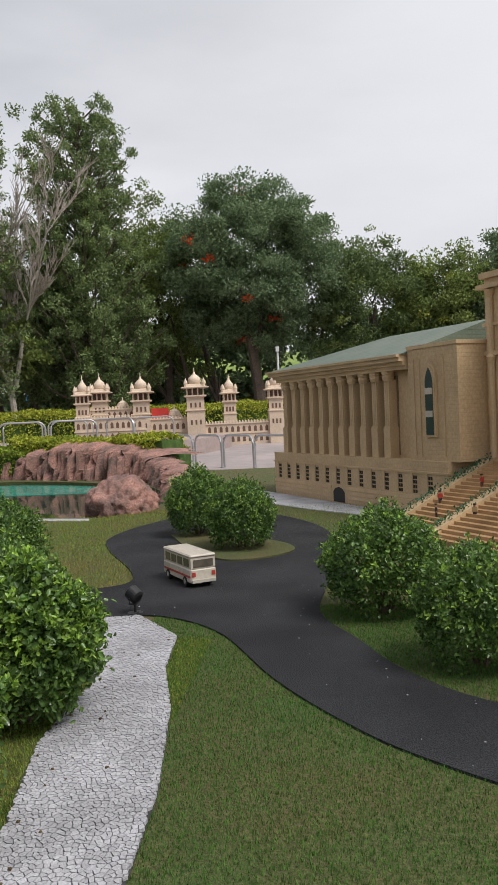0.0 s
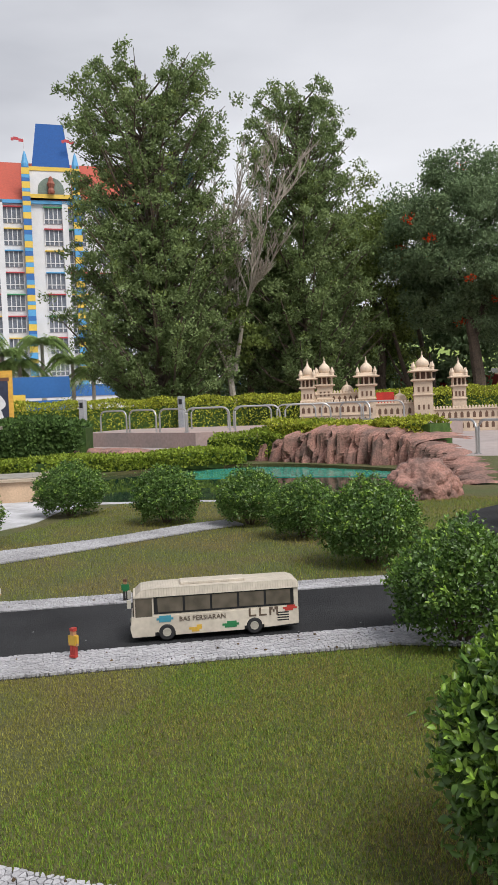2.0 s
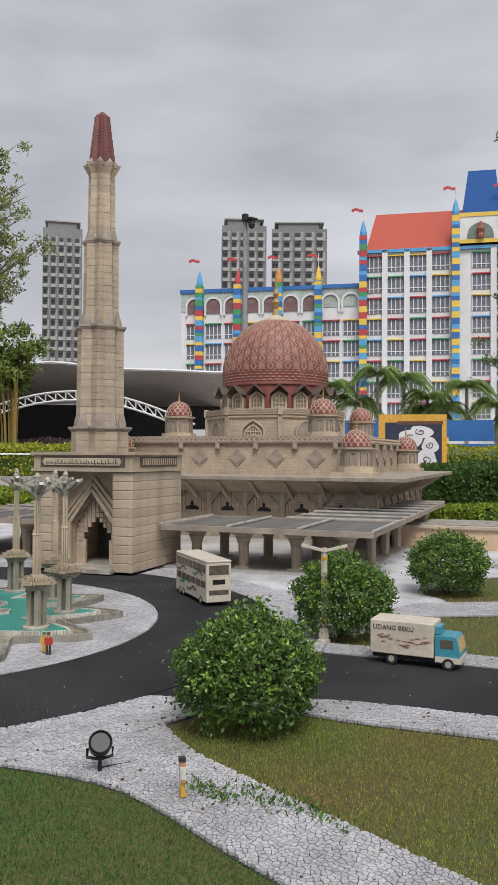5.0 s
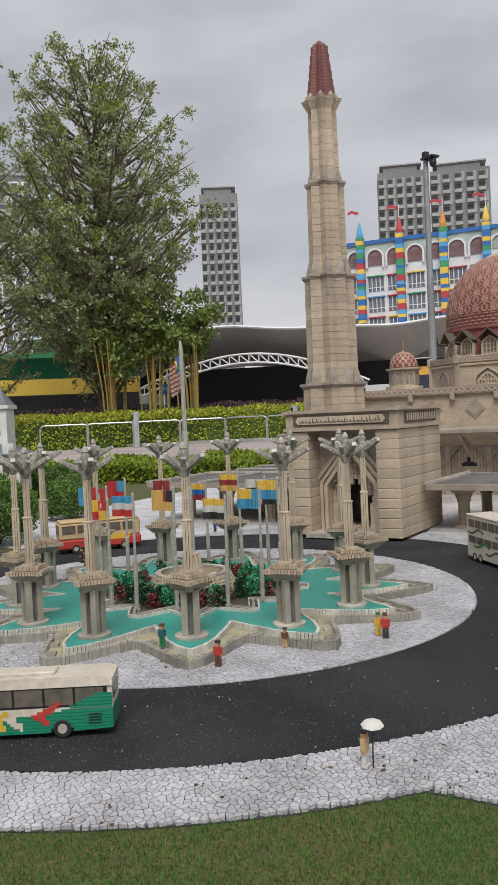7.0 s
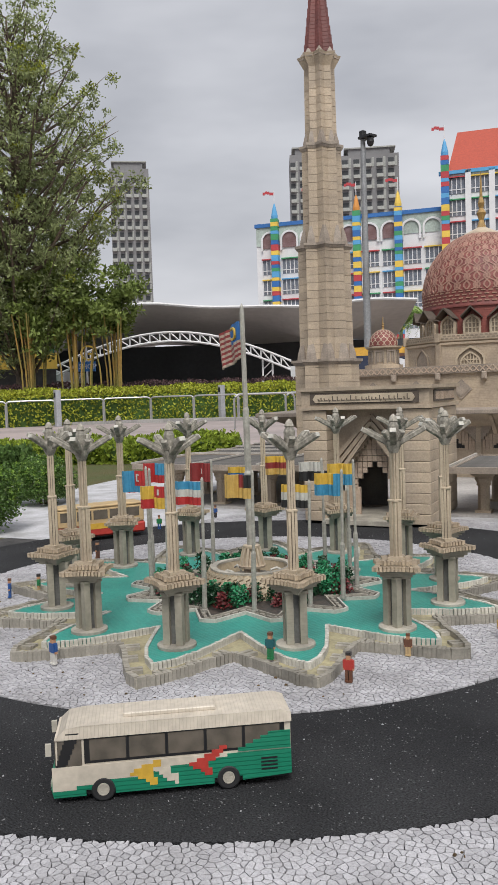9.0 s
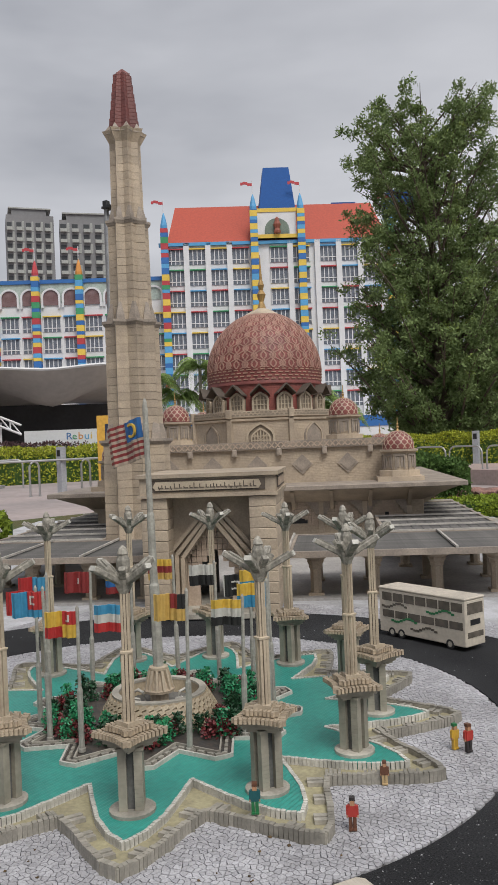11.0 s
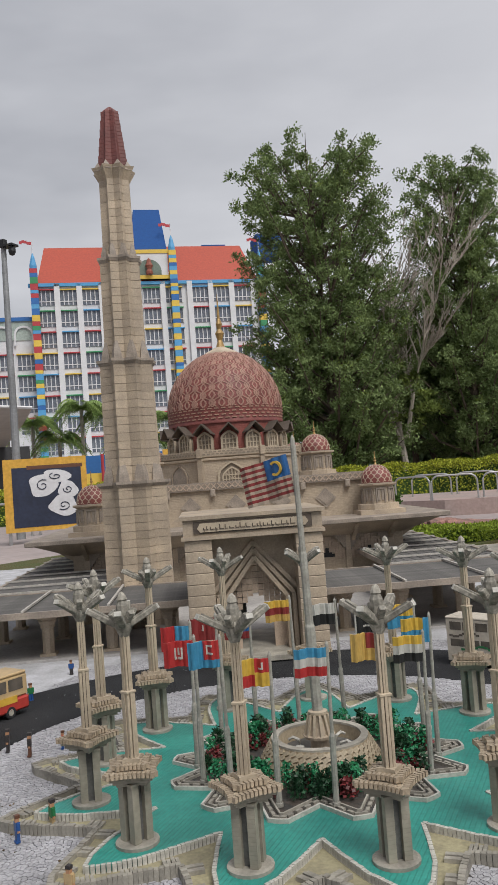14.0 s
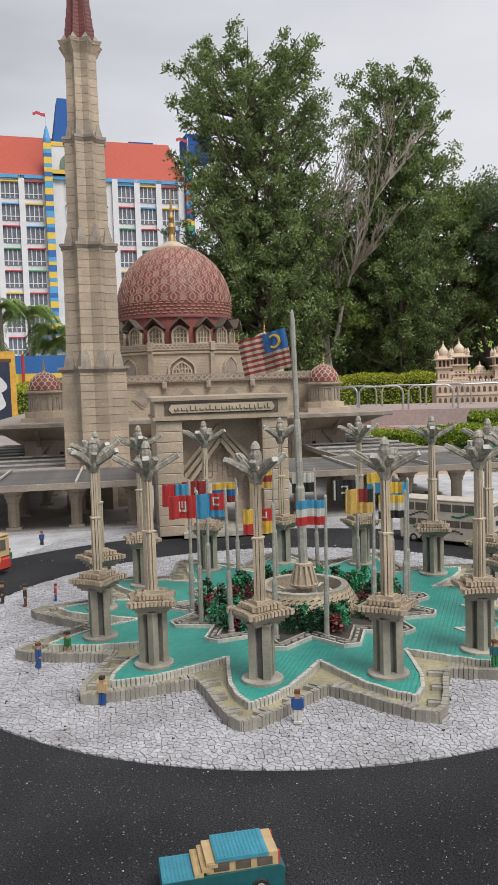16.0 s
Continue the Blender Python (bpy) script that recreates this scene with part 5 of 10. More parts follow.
# green and cream coach on the round road
g_ang = math.degrees(math.atan2(0.223, 0.135))
gbus = coach(pose(-5.180, 0.442, 0.0, 0, 0, g_ang + 1) @ Matrix.Diagonal((1.03, 1, 1.07, 1)), "cream and green toy-brick coach on the round road", low=GREEN_BUS)
yw = -0.0632
swoosh = B()
for j in range(50):
    x = -0.262 + 0.0085 * j
    zlow = 0.030 + 0.0085 * round(6.2 * (max(0, x + 0.262) / 0.42) ** 1.1)
    if zlow < 0.080:
        box(swoosh, x, yw, zlow, x + 0.0085, yw * 0.97, 0.081)
part("cream_swoosh", swoosh, CREAM, gbus, "cream band rising in steps towards the back")
step_patch(gbus, GREEN_BUS, ["        ######", "      ########", "    ##########", "  ############", "##############"], 0.145, 0.112, yw * 0.99)
for sg in (-1, 1):
    q0, q1 = sorted((sg * 0.0626, sg * 0.060))
    pil = B()
    for k in range(9):
        box(pil, -0.262 + 0.004 * k, q0, 0.052 + 0.011 * k, -0.242 + 0.005 * k, q1, 0.063 + 0.011 * k)
    part("front_pillar", pil, BLACK, gbus)
step_patch(gbus, YEL, ["      ##", "   #####", " #####", "######", "  ####", "    ###", "     ##"], -0.095, 0.072, yw * 1.008)
step_patch(gbus, REDP, ["        ##", "      ###", "    ####", "  #####", "#####", " ####", "   ###", "    ##"], 0.035, 0.090, yw * 1.008)
step_patch(gbus, CREAM, ["##", "####", " ###", "  ####", "   ###", "     #"], -0.040, 0.062, yw * 1.006)

# cream coach on the straight road
w_ang = math.degrees(math.atan2(0.281, 0.535))
wbus = coach(pose(-2.640, 3.165, 0.0, 0, 0, w_ang - 1) @ Matrix.Scale(1.18, 4), "cream toy-brick coach with lettering on the straight road")
INK = plain("dark_letter_plastic", (0.10, 0.07, 0.05), 0.5)
for s in (-1,):
    label_text("lettering", "BAS PERSIARAN", 0.021, pose(-0.115, -0.0632, 0.058, 90), INK, wbus)
    bars = B()
    for x in (0.105, 0.138):
        box(bars, x, -0.0638, 0.056, x + 0.006, -0.0625, 0.082)
        box(bars, x + 0.006, -0.0638, 0.056, x + 0.024, -0.0625, 0.061)
    for x in (0.171, 0.193):
        box(bars, x, -0.0638, 0.056, x + 0.006, -0.0625, 0.082)
    for x, z in ((0.177, 0.073), (0.1822, 0.066), (0.1878, 0.073)):
        box(bars, x, -0.0638, z, x + 0.0052, -0.0625, z + 0.009)
    part("logo_shape", bars, INK, wbus)
    step_patch(wbus, BLUE_T, [" ##### ", "#######", " ##### "], -0.185, 0.072, yw * 1.005, 0.0075)
    step_patch(wbus, GREENP, ["  #### ", "#######", " #####"], 0.02, 0.040, yw * 1.005, 0.0075)
    step_patch(wbus, YEL, ["   ##", "#####", " ### "], -0.085, 0.036, yw * 1.005, 0.008)
    step_patch(wbus, REDP, ["  #### ", "#######", " #### "], 0.215, 0.078, yw * 1.005, 0.0065)


# delivery truck
def truck(m):
    t = thing("model_truck", "white toy-brick box truck with a turquoise cab and lettering", "model truck", m)
    part("chassis", box(B(), -0.155, -0.045, 0.022, 0.15, 0.045, 0.036), BLACK, t)
    part("box_body", box(B(), -0.16, -0.062, 0.038, 0.063, 0.062, 0.155, bevel=0.003), CREAM, t)
    bm = B()
    pts = [(0.068, 0.03), (0.15, 0.03), (0.152, 0.062), (0.14, 0.11), (0.132, 0.116), (0.068, 0.116)]
    v = [bm.verts.new((x, y, z)) for y in (-0.054, 0.054) for x, z in pts]
    bm.faces.new(v[:6]), bm.faces.new(v[6:][::-1])
    for i in range(6):
        bm.faces.new((v[i], v[(i + 1) % 6], v[6 + (i + 1) % 6], v[6 + i]))
    part("cab", bm, BLUE_T, t, "turquoise cab")
    part("cab_skirt", box(B(), 0.067, -0.0555, 0.026, 0.154, 0.0555, 0.046), CREAM, t)
    part("air_deflector", box(B(), 0.064, -0.035, 0.118, 0.082, 0.035, 0.142), BLUE_T, t)
    for s in (-1, 1):
        y0, y1 = sorted((s * 0.052, s * 0.0552))
        part("side_window", box(B(), 0.085, y0, 0.075, 0.128, y1, 0.104), GLASS_D, t)
        wheel(t, -0.085, s * 0.047, 0.0215, 0.02)
        wheel(t, 0.112, s * 0.047, 0.0215, 0.02)
    wind = part("windscreen", box(B(), -0.002, -0.045, -0.02, 0.002, 0.045, 0.022), TANP, t)
    wind.matrix_basis = pose(0.1475, 0, 0.086, 0, -14)
    label_text("lettering", "UDANG BEKU", 0.023, pose(-0.150, -0.0625, 0.123, 90), INK, t)
    r = random.Random(3)
    bm = B()
    for cx, cz in ((-0.11, 0.092), (-0.05, 0.076), (0.01, 0.092)):
        for k in range(11):
            x, z = cx + r.uniform(-0.026, 0.026), cz + r.uniform(-0.013, 0.013)
            box(bm, x, -0.0640, z, x + r.uniform(0.008, 0.018), -0.0622, z + 0.0028)
    part("prawn_pattern", bm, plain("reddish_print", (0.33, 0.16, 0.12), 0.5), t)
    return t


truck(pose(-4.045, 3.045, -0.004, 0, 0, 22) @ Matrix.Scale(1.25, 4))


# small white minibus
def minibus(m):
    t = thing("model_minibus", "small cream toy-brick minibus with a red stripe", "model bus", m)
    bm = B()
    box(bm, -0.15, -0.055, 0.018, 0.15, 0.055, 0.075, bevel=0.006)
    part("lower_body", bm, CREAM, t)
    part("upper_body", box(B(), -0.142, -0.052, 0.075, 0.148, 0.052, 0.118), CREAM, t)
    part("roof", box(B(), -0.147, -0.056, 0.118, 0.152, 0.056, 0.13, bevel=0.005), CREAM_STUD, t)
    for s in (-1, 1):
        for i in range(4):
            x = -0.125 + 0.066 * i
            y0, y1 = sorted((s * 0.0505, s * 0.0528))
            part("side_window", box(B(), x, y0, 0.08, x + 0.055, y1, 0.112), GLASS_D, t)
        y0, y1 = sorted((s * 0.054, s * 0.0562))
        part("red_stripe", box(B(), -0.14, y0, 0.040, 0.146, y1, 0.048), REDP, t)
        wheel(t, -0.095, s * 0.048, 0.021, 0.02)
        wheel(t, 0.09, s * 0.048, 0.021, 0.02)
        part("tail_light", box(B(), 0.149, s * 0.042 - 0.007, 0.045, 0.153, s * 0.042 + 0.007, 0.062), REDP, t)
    part("rear_window", box(B(), 0.147, -0.042, 0.08, 0.150, 0.042, 0.110), GLASS_D, t)
    part("bumper", box(B(), 0.148, -0.05, 0.02, 0.156, 0.05, 0.032), HUB, t)
    return t


minibus(pose(-1.165, 4.36, -0.004, 0, 0, -58) @ Matrix.Scale(1.28, 4))


def double_decker(m):
    t = thing("model_double_decker", "white toy-brick double-decker bus with green waves", "model bus", m)
    part("body", box(B(), -0.26, -0.07, 0.02, 0.26, 0.07, 0.228, bevel=0.004), CREAM, t)
    part("roof", box(B(), -0.262, -0.072, 0.228, 0.262, 0.072, 0.24, bevel=0.004), CREAM_STUD, t)
    for s in (-1, 1):
        y0, y1 = sorted((s * 0.069, s * 0.0712))
        for z0, z1, nn in ((0.175, 0.215, 7), (0.095, 0.130, 6)):
            for i in range(nn):
                x = -0.245 + 0.49 * i / nn
                part("side_window", box(B(), x, y0, z0, x + 0.49 / nn - 0.008, y1, z1), GLASS_D, t)
        for (x0, z0), col in (((-0.2, 0.155), GREENP), ((0.02, 0.085), GREENP), ((-0.10, 0.06), GLASS_D), ((0.08, 0.15), GLASS_D)):
            bm = B()
            for k in range(9):
                z = z0 + 0.012 * math.sin(k * 0.7)
                box(bm, x0 + 0.018 * k, y0 + s * 0.0004, z, x0 + 0.018 * (k + 1), y1 + s * 0.0004, z + 0.010)
            part("wave_stripe", bm, col, t)
        for x in (-0.17, 0.12, 0.18):
            wheel(t, x, s * 0.06, 0.024, 0.022)
    for x in (-0.2612, 0.2588):
        part("upper_window", box(B(), x, -0.055, 0.165, x + 0.0024, 0.055, 0.215), GLASS_D, t)
        part("lower_window", box(B(), x, -0.055, 0.06, x + 0.0024, 0.055, 0.085), GLASS_D, t)
        part("route_board", box(B(), x, -0.035, 0.115, x + 0.0024, 0.035, 0.14), BLACK, t)
    return t


double_decker(pose(-5.91, 3.345, 0.0, 0, 0, 160) @ Matrix.Scale(1.14, 4))


def small_coach(m):
    t = thing("model_coach", "cream and red toy-brick coach behind the fountain", "model bus", m)
    part("lower_body", box(B(), -0.21, -0.06, 0.02, 0.21, 0.06, 0.07, bevel=0.008), REDP, t)
    part("upper_body", box(B(), -0.205, -0.058, 0.07, 0.205, 0.058, 0.15, bevel=0.006), TANP, t)
    part("roof", box(B(), -0.20, -0.059, 0.15, 0.20, 0.059, 0.162, bevel=0.004), TANP, t)
    for s in (-1, 1):
        y0, y1 = sorted((s * 0.057, s * 0.0592))
        for i in range(5):
            x = -0.19 + 0.076 * i
            part("side_window", box(B(), x, y0, 0.098, x + 0.066, y1, 0.14), GLASS_D, t)
        y0, y1 = sorted((s * 0.059, s * 0.0612))
        part("curved_stripe", box(B(), -0.08, y0, 0.055, 0.15, y1, 0.08), YEL, t)
        wheel(t, -0.125, s * 0.05, 0.023, 0.022)
        wheel(t, 0.12, s * 0.05, 0.023, 0.022)
    for x in (-0.2072, 0.2048):
        part("end_window", box(B(), x, -0.045, 0.095, x + 0.0024, 0.045, 0.142), GLASS_D, t)
    return t


small_coach(pose(-8.31, 1.86, 0.0, 0, 0, 80) @ Matrix.Scale(1.4, 4))


def toy_car(m):
    t = thing("model_car", "turquoise studded toy-brick car with a tan roof rack", "model car", m)
    bm = B()
    pts = [(-0.125, 0.018), (0.125, 0.018), (0.128, 0.055), (0.118, 0.062), (-0.118, 0.056), (-0.128, 0.045)]
    v = [bm.verts.new((x, y, z)) for y in (-0.048, 0.048) for x, z in pts]
    bm.faces.new(v[:6]), bm.faces.new(v[6:][::-1])
    for i in range(6):
        bm.faces.new((v[i], v[(i + 1) % 6], v[6 + (i + 1) % 6], v[6 + i]))
    part("body", bm, TEAL_D, t)
    part("cabin", box(B(), -0.035, -0.043, 0.06, 0.108, 0.043, 0.084), TANP, t)
    steps = ((-0.125, -0.06, 0.058), (-0.06, -0.045, 0.066), (-0.045, -0.030, 0.074), (-0.030, -0.016, 0.082), (-0.016, 0.09, 0.092))
    for i, (x0, x1, z) in enumerate(steps):
        bm = B()
        box(bm, x0, -0.046, z - 0.008, x1 + 0.004, 0.046, z)
        n = max(1, round((x1 - x0) / 0.008))
        for a in range(n):
            for b in range(11):
                lathe(bm, [(0.0026, z), (0.0026, z + 0.0019)], 6, x0 + 0.004 + 0.008 * a, -0.040 + 0.008 * b)
        part("bonnet" if i == 0 else "roof_plate", bm, TANP if i in (1, 2, 3) else BLUE_T, t)
    part("tailgate", box(B(), 0.092, -0.044, 0.062, 0.114, 0.044, 0.09), TANP, t)
    for s in (-1, 1):
        part("tail_light", box(B(), 0.112, s * 0.038 - 0.005, 0.052, 0.1185, s * 0.038 + 0.005, 0.088), REDP, t)
        y0, y1 = sorted((s * 0.042, s * 0.0445))
        for x in (-0.02, 0.025, 0.07):
            part("side_window", box(B(), x, y0, 0.064, x + 0.032, y1, 0.081), GLASS_D, t)
        wheel(t, -0.08, s * 0.043, 0.02, 0.016)
        wheel(t, 0.075, s * 0.043, 0.02, 0.016)
    return t


toy_car(pose(-6.122, -0.205, 0.0, 0, 0, 29) @ Matrix.Scale(0.95, 4))


# ---------- toy figures ----------
def figure(x, y, top, legs, hair, h=0.105, turn=0.0, label="", z=0.004):
    mats = [top, legs, SKIN, hair]
    bm = B()
    k = h / 0.105
    sets = [(1, (-0.018, -0.008, 0.0, -0.002, 0.008, 0.044)), (1, (0.002, -0.008, 0.0, 0.018, 0.008, 0.044)), (1, (-0.019, -0.013, 0.0, -0.001, 0.008, 0.007)), (1, (0.001, -0.013, 0.0, 0.019, 0.008, 0.007)),
            (0, (-0.021, -0.010, 0.044, 0.021, 0.010, 0.080)), (0, (-0.029, -0.007, 0.050, -0.021, 0.007, 0.078)), (0, (0.021, -0.007, 0.050, 0.029, 0.007, 0.078)),
            (2, (-0.028, -0.007, 0.041, -0.022, 0.006, 0.050)), (2, (0.022, -0.007, 0.041, 0.028, 0.006, 0.050)), (2, (-0.011, -0.010, 0.080, 0.011, 0.010, 0.096)), (3, (-0.013, -0.010, 0.094, 0.013, 0.013, 0.106))]
    for mi, (a, b, c, d, e, f) in sets:
        before = set(bm.faces)
        box(bm, a * k, b * k, c * k, d * k, e * k, f * k)
        for fc in set(bm.faces) - before:
            fc.material_index = mi
    ob = part("toy_figure", bm, mats)
    ob.matrix_basis = pose(x, y, z, 0, 0, turn) @ Matrix.Diagonal((0.60, 0.72, 0.88, 1))
    return tagged(ob, label, "toy figure", "toy figures")


WHITEP = plain("white_plastic", (0.6, 0.58, 0.54), 0.45)
DARKP = plain("dark_plastic", (0.035, 0.03, 0.03), 0.5)
figure(-3.336, 2.648, ORANGE, ORANGE, DARKP, 0.10, 20, "orange toy figure standing on the roadside stones")
figure(-3.005, 2.758, YEL, REDP, REDP, 0.115, -10, "yellow and red toy figure on the roadside stones")
figure(-3.774, 3.390, WHITEP, WHITEP, DARKP, 0.10, 40, "white toy figure with dark hair on the roadside stones")
figure(-3.215, 3.555, GREENP, DARKP, BROWN, 0.105, 200, "green and dark toy figure on the roadside stones")
figure(-3.164, 3.590, TANP, WHITEP, BROWN, 0.045, 200, "small tan toy figure on the roadside stones")
figure(-3.640, 1.409, WHITEP, YEL, DARKP, 0.115, 150, "toy figure in white and yellow on the stone path")
figure(-5.30, 1.905, YEL, YEL, GREENP, 0.10, 60, "yellow toy figure with a green hat by the fountain")
figure(-5.25, 1.90, REDP, DARKP, BROWN, 0.11, 60, "toy figure in dark red top by the fountain")
figure(-5.36, 1.20, REDP, BROWN, DARKP, 0.105, 30, "toy figure in red and brown by the fountain")
figure(-5.62, 1.10, TEAL_D, GREENP, BROWN, 0.10, 30, "teal toy figure standing at the pool edge", z=0.036)
figure(-5.40, 1.52, BROWN, TANP, BROWN, 0.085, 30, "brown toy figure sitting by the pool wall")
figure(-6.165, 0.585, BLUEP, WHITEP, BROWN, 0.11, 10, "toy figure with blue top and pale legs by the fountain")
figure(-6.80, 0.58, TANP, BLUEP, DARKP, 0.10, 0, "toy figure in tan top beside the pool wall")
figure(-7.19, 0.83, BLUEP, BLUEP, BROWN, 0.10, -30, "blue toy figure beside the pool wall")
figure(-7.14, 0.95, GREENP, TANP, DARKP, 0.11, -30, "green toy figure beside the pool wall")
figure(-7.85, 1.57, DARKP, DARKP, DARKP, 0.115, -60, "black-clad toy figure on the plaza stones")
figure(-7.71, 1.545, DARKP, BROWN, DARKP, 0.115, -60, "dark toy figure with a cap on the plaza stones")
figure(-7.62, 1.66, REDP, BLUEP, BROWN, 0.09, -60, "red toy figure on the plaza stones")
figure(-8.33, 2.33, GREENP, BLUEP, BROWN, 0.11, 60, "green toy figure beside the yellow coach", z=-0.004)
figure(-8.47, 2.9, BLUEP, DARKP, BROWN, 0.10, 20, "blue toy figure on the far plaza", z=-0.004)
def toy_umbrella(m, label, r=0.030):
    u = thing("toy_umbrella", label, "umbrella", m)
    part("canopy", lathe(B(), [(r, 0.118), (r * 0.82, 0.124), (r * 0.36, 0.129), (0.002, 0.131)], 8), WHITEP, u)
    part("stick", lathe(B(), [(0.002, 0.0), (0.002, 0.129)], 6), DARKP, u)


toy_umbrella(pose(-3.38, 2.68, 0.0) @ Matrix.Scale(0.78, 4), "small white toy umbrella held over the roadside stones", 0.042)
figure(-4.385, 1.085, TANP, WHITEP, DARKP, 0.11, 120, "cream-clad toy figure with black hair on the ring stones")
toy_umbrella(pose(-4.372, 1.100, 0.0, 4, 6, 0), "tilted pale toy umbrella beside a figure on stones")


# street lamp and floodlights
def street_lamp(x, y):
    t = thing("street_lamp", "tall white toy-brick street lamp with two angled arms", "street lamp", pose(x, y, 0.0))
    part("base", square(B(), [(0.022, 0), (0.022, 0.015), (0.016, 0.018), (0.016, 0.07)]), CREAM, t)
    part("pole", square(B(), [(0.010, 0.07), (0.010, 0.46)]), CREAM, t)
    for z in (0.10, 0.28, 0.40):
        part("yellow_band", square(B(), [(0.0115, z), (0.0115, z + 0.018)]), YEL, t)
    for s in (-1, 1):
        a = part("arm", box(B(), 0, -0.014, -0.006, 0.115, 0.014, 0.006), CREAM, t)
        a.matrix_basis = pose(0, 0, 0.445, 0, 0, 40 + (180 if s < 0 else 0)) @ pose(0, 0, 0, 0, -14)
    return t


street_lamp(-4.582, 3.018)


def floodlight(x, y, turn):
    t = thing("floodlight", "small black garden floodlight on a bracket at the lawn edge", "floodlight", pose(x, y, -0.008, 0, 0, turn))
    part("spike", lathe(B(), [(0.035, 0), (0.035, 0.006), (0.006, 0.008), (0.006, 0.05)], 12), BLACK, t)
    bm = B()
    tube(bm, [(-0.036, 0, 0.075), (-0.036, 0, 0.05), (0, 0, 0.042), (0.036, 0, 0.05), (0.036, 0, 0.075)], 0.005, 6)
    part("bracket", bm, BLACK, t)
    h = part("lamp_head", lathe(B(), [(0.022, -0.028), (0.032, -0.02), (0.034, 0.025), (0.030, 0.03), (0.027, 0.022)], 20), BLACK, t)
    h.matrix_basis = pose(0, 0, 0.085, 58)
    g = part("lens", lathe(B(), [(0.027, 0.018), (0.027, 0.0215)], 20), GLASS_D, t)
    g.matrix_basis = pose(0, 0, 0.085, 58)
    tube(bm := B(), [(0, 0.02, 0.01), (0.09, 0.05, 0.006), (0.16, 0.12, 0.004)], 0.004, 5)
    part("cable", bm, BLACK, t)
    return t


floodlight(-3.938, 1.342, 60)
floodlight(-1.301, 3.703, -120)
# ---------- leaves ----------
def leaf_mesh(centres, normals, length, width, rs, fold=0.25, droop=0.35, rounded=True):
    """Folded leaves at given places; returns vertices and faces."""
    n = len(centres)
    c = np.asarray(centres, float)
    nn = np.asarray(normals, float) + rs.normal(0, 0.45, (n, 3))
    nn /= np.linalg.norm(nn, axis=1)[:, None] + 1e-9
    d = rs.normal(0, 1, (n, 3)) + np.array((0, 0, 0.25)) + 0.9 * np.asarray(normals, float)
    d -= (d * nn).sum(1)[:, None] * nn * droop
    d /= np.linalg.norm(d, axis=1)[:, None] + 1e-9
    s = np.cross(d, nn)
    s /= np.linalg.norm(s, axis=1)[:, None] + 1e-9
    up = np.cross(s, d)
    ln = (length * rs.uniform(0.7, 1.25, n))[:, None]
    w = (width * rs.uniform(0.7, 1.25, n))[:, None]
    f = fold * w
    if rounded:
        vs = np.stack([c, c + d * ln * 0.35 + s * w * 0.5 + up * f, c + d * ln * 0.75 + s * w * 0.38 + up * f, c + d * ln, c + d * ln * 0.75 - s * w * 0.38 + up * f, c + d * ln * 0.35 - s * w * 0.5 + up * f], 1)
        k, faces = 6, ((0, 1, 2, 3), (0, 3, 4, 5))
    else:
        vs = np.stack([c, c + d * ln * 0.5 + s * w * 0.5 + up * f, c + d * ln, c + d * ln * 0.5 - s * w * 0.5 + up * f], 1)
        k, faces = 4, ((0, 1, 2), (0, 2, 3))
    base = np.arange(n)[:, None] * k
    fs = np.concatenate([base + np.array(q)[None, :] for q in faces])
    return vs.reshape(-1, 3), fs


def raw(name, vs, fs, material, parent=None, label=""):
    me = bpy.data.meshes.new(name)
    m, k = fs.shape
    me.vertices.add(len(vs))
    me.vertices.foreach_set("co", np.ascontiguousarray(vs, dtype=np.float32).ravel())
    me.loops.add(m * k)
    me.loops.foreach_set("vertex_index", np.ascontiguousarray(fs, dtype=np.int32).ravel())
    me.polygons.add(m)
    me.polygons.foreach_set("loop_start", np.arange(0, m * k, k, dtype=np.int32))
    me.update(calc_edges=True)
    me.materials.append(material)
    ob = new(name, me)
    if parent:
        ob.parent = parent
    if label:
        tagged(ob, label)
    return ob


def foliage(name, col, col2, gloss=0.42, leafy=0.5, scale=9):
    m = mat(name, col, gloss, col2=col2, scale=scale, fine=60, var=0.2, bump=0.0, leafy=leafy)
    n, l = m.node_tree.nodes, m.node_tree.links
    b, o = n["Principled BSDF"], n["Material Output"]
    tr, mx = n.new("ShaderNodeBsdfTranslucent"), n.new("ShaderNodeMixShader")
    mx.inputs["Fac"].default_value = 0.35
    b.inputs["Specular IOR Level"].default_value = 0.5 if gloss < 0.4 else 0.15
    l.new(b.inputs["Base Color"].links[0].from_socket, tr.inputs["Color"])
    l.new(b.outputs["BSDF"], mx.inputs[1]), l.new(tr.outputs["BSDF"], mx.inputs[2])
    l.new(mx.outputs["Shader"], o.inputs["Surface"])
    return m


BUSH_LEAF = foliage("glossy_bush_leaves", (0.124, 0.216, 0.048), (0.078, 0.150, 0.037), 0.26)
BUSH_TIP = foliage("young_bush_leaves", (0.29, 0.45, 0.066), (0.21, 0.34, 0.05), 0.36)
TWIG = mat("brown_twigs", (0.10, 0.07, 0.045), 0.9, scale=20, fine=80)


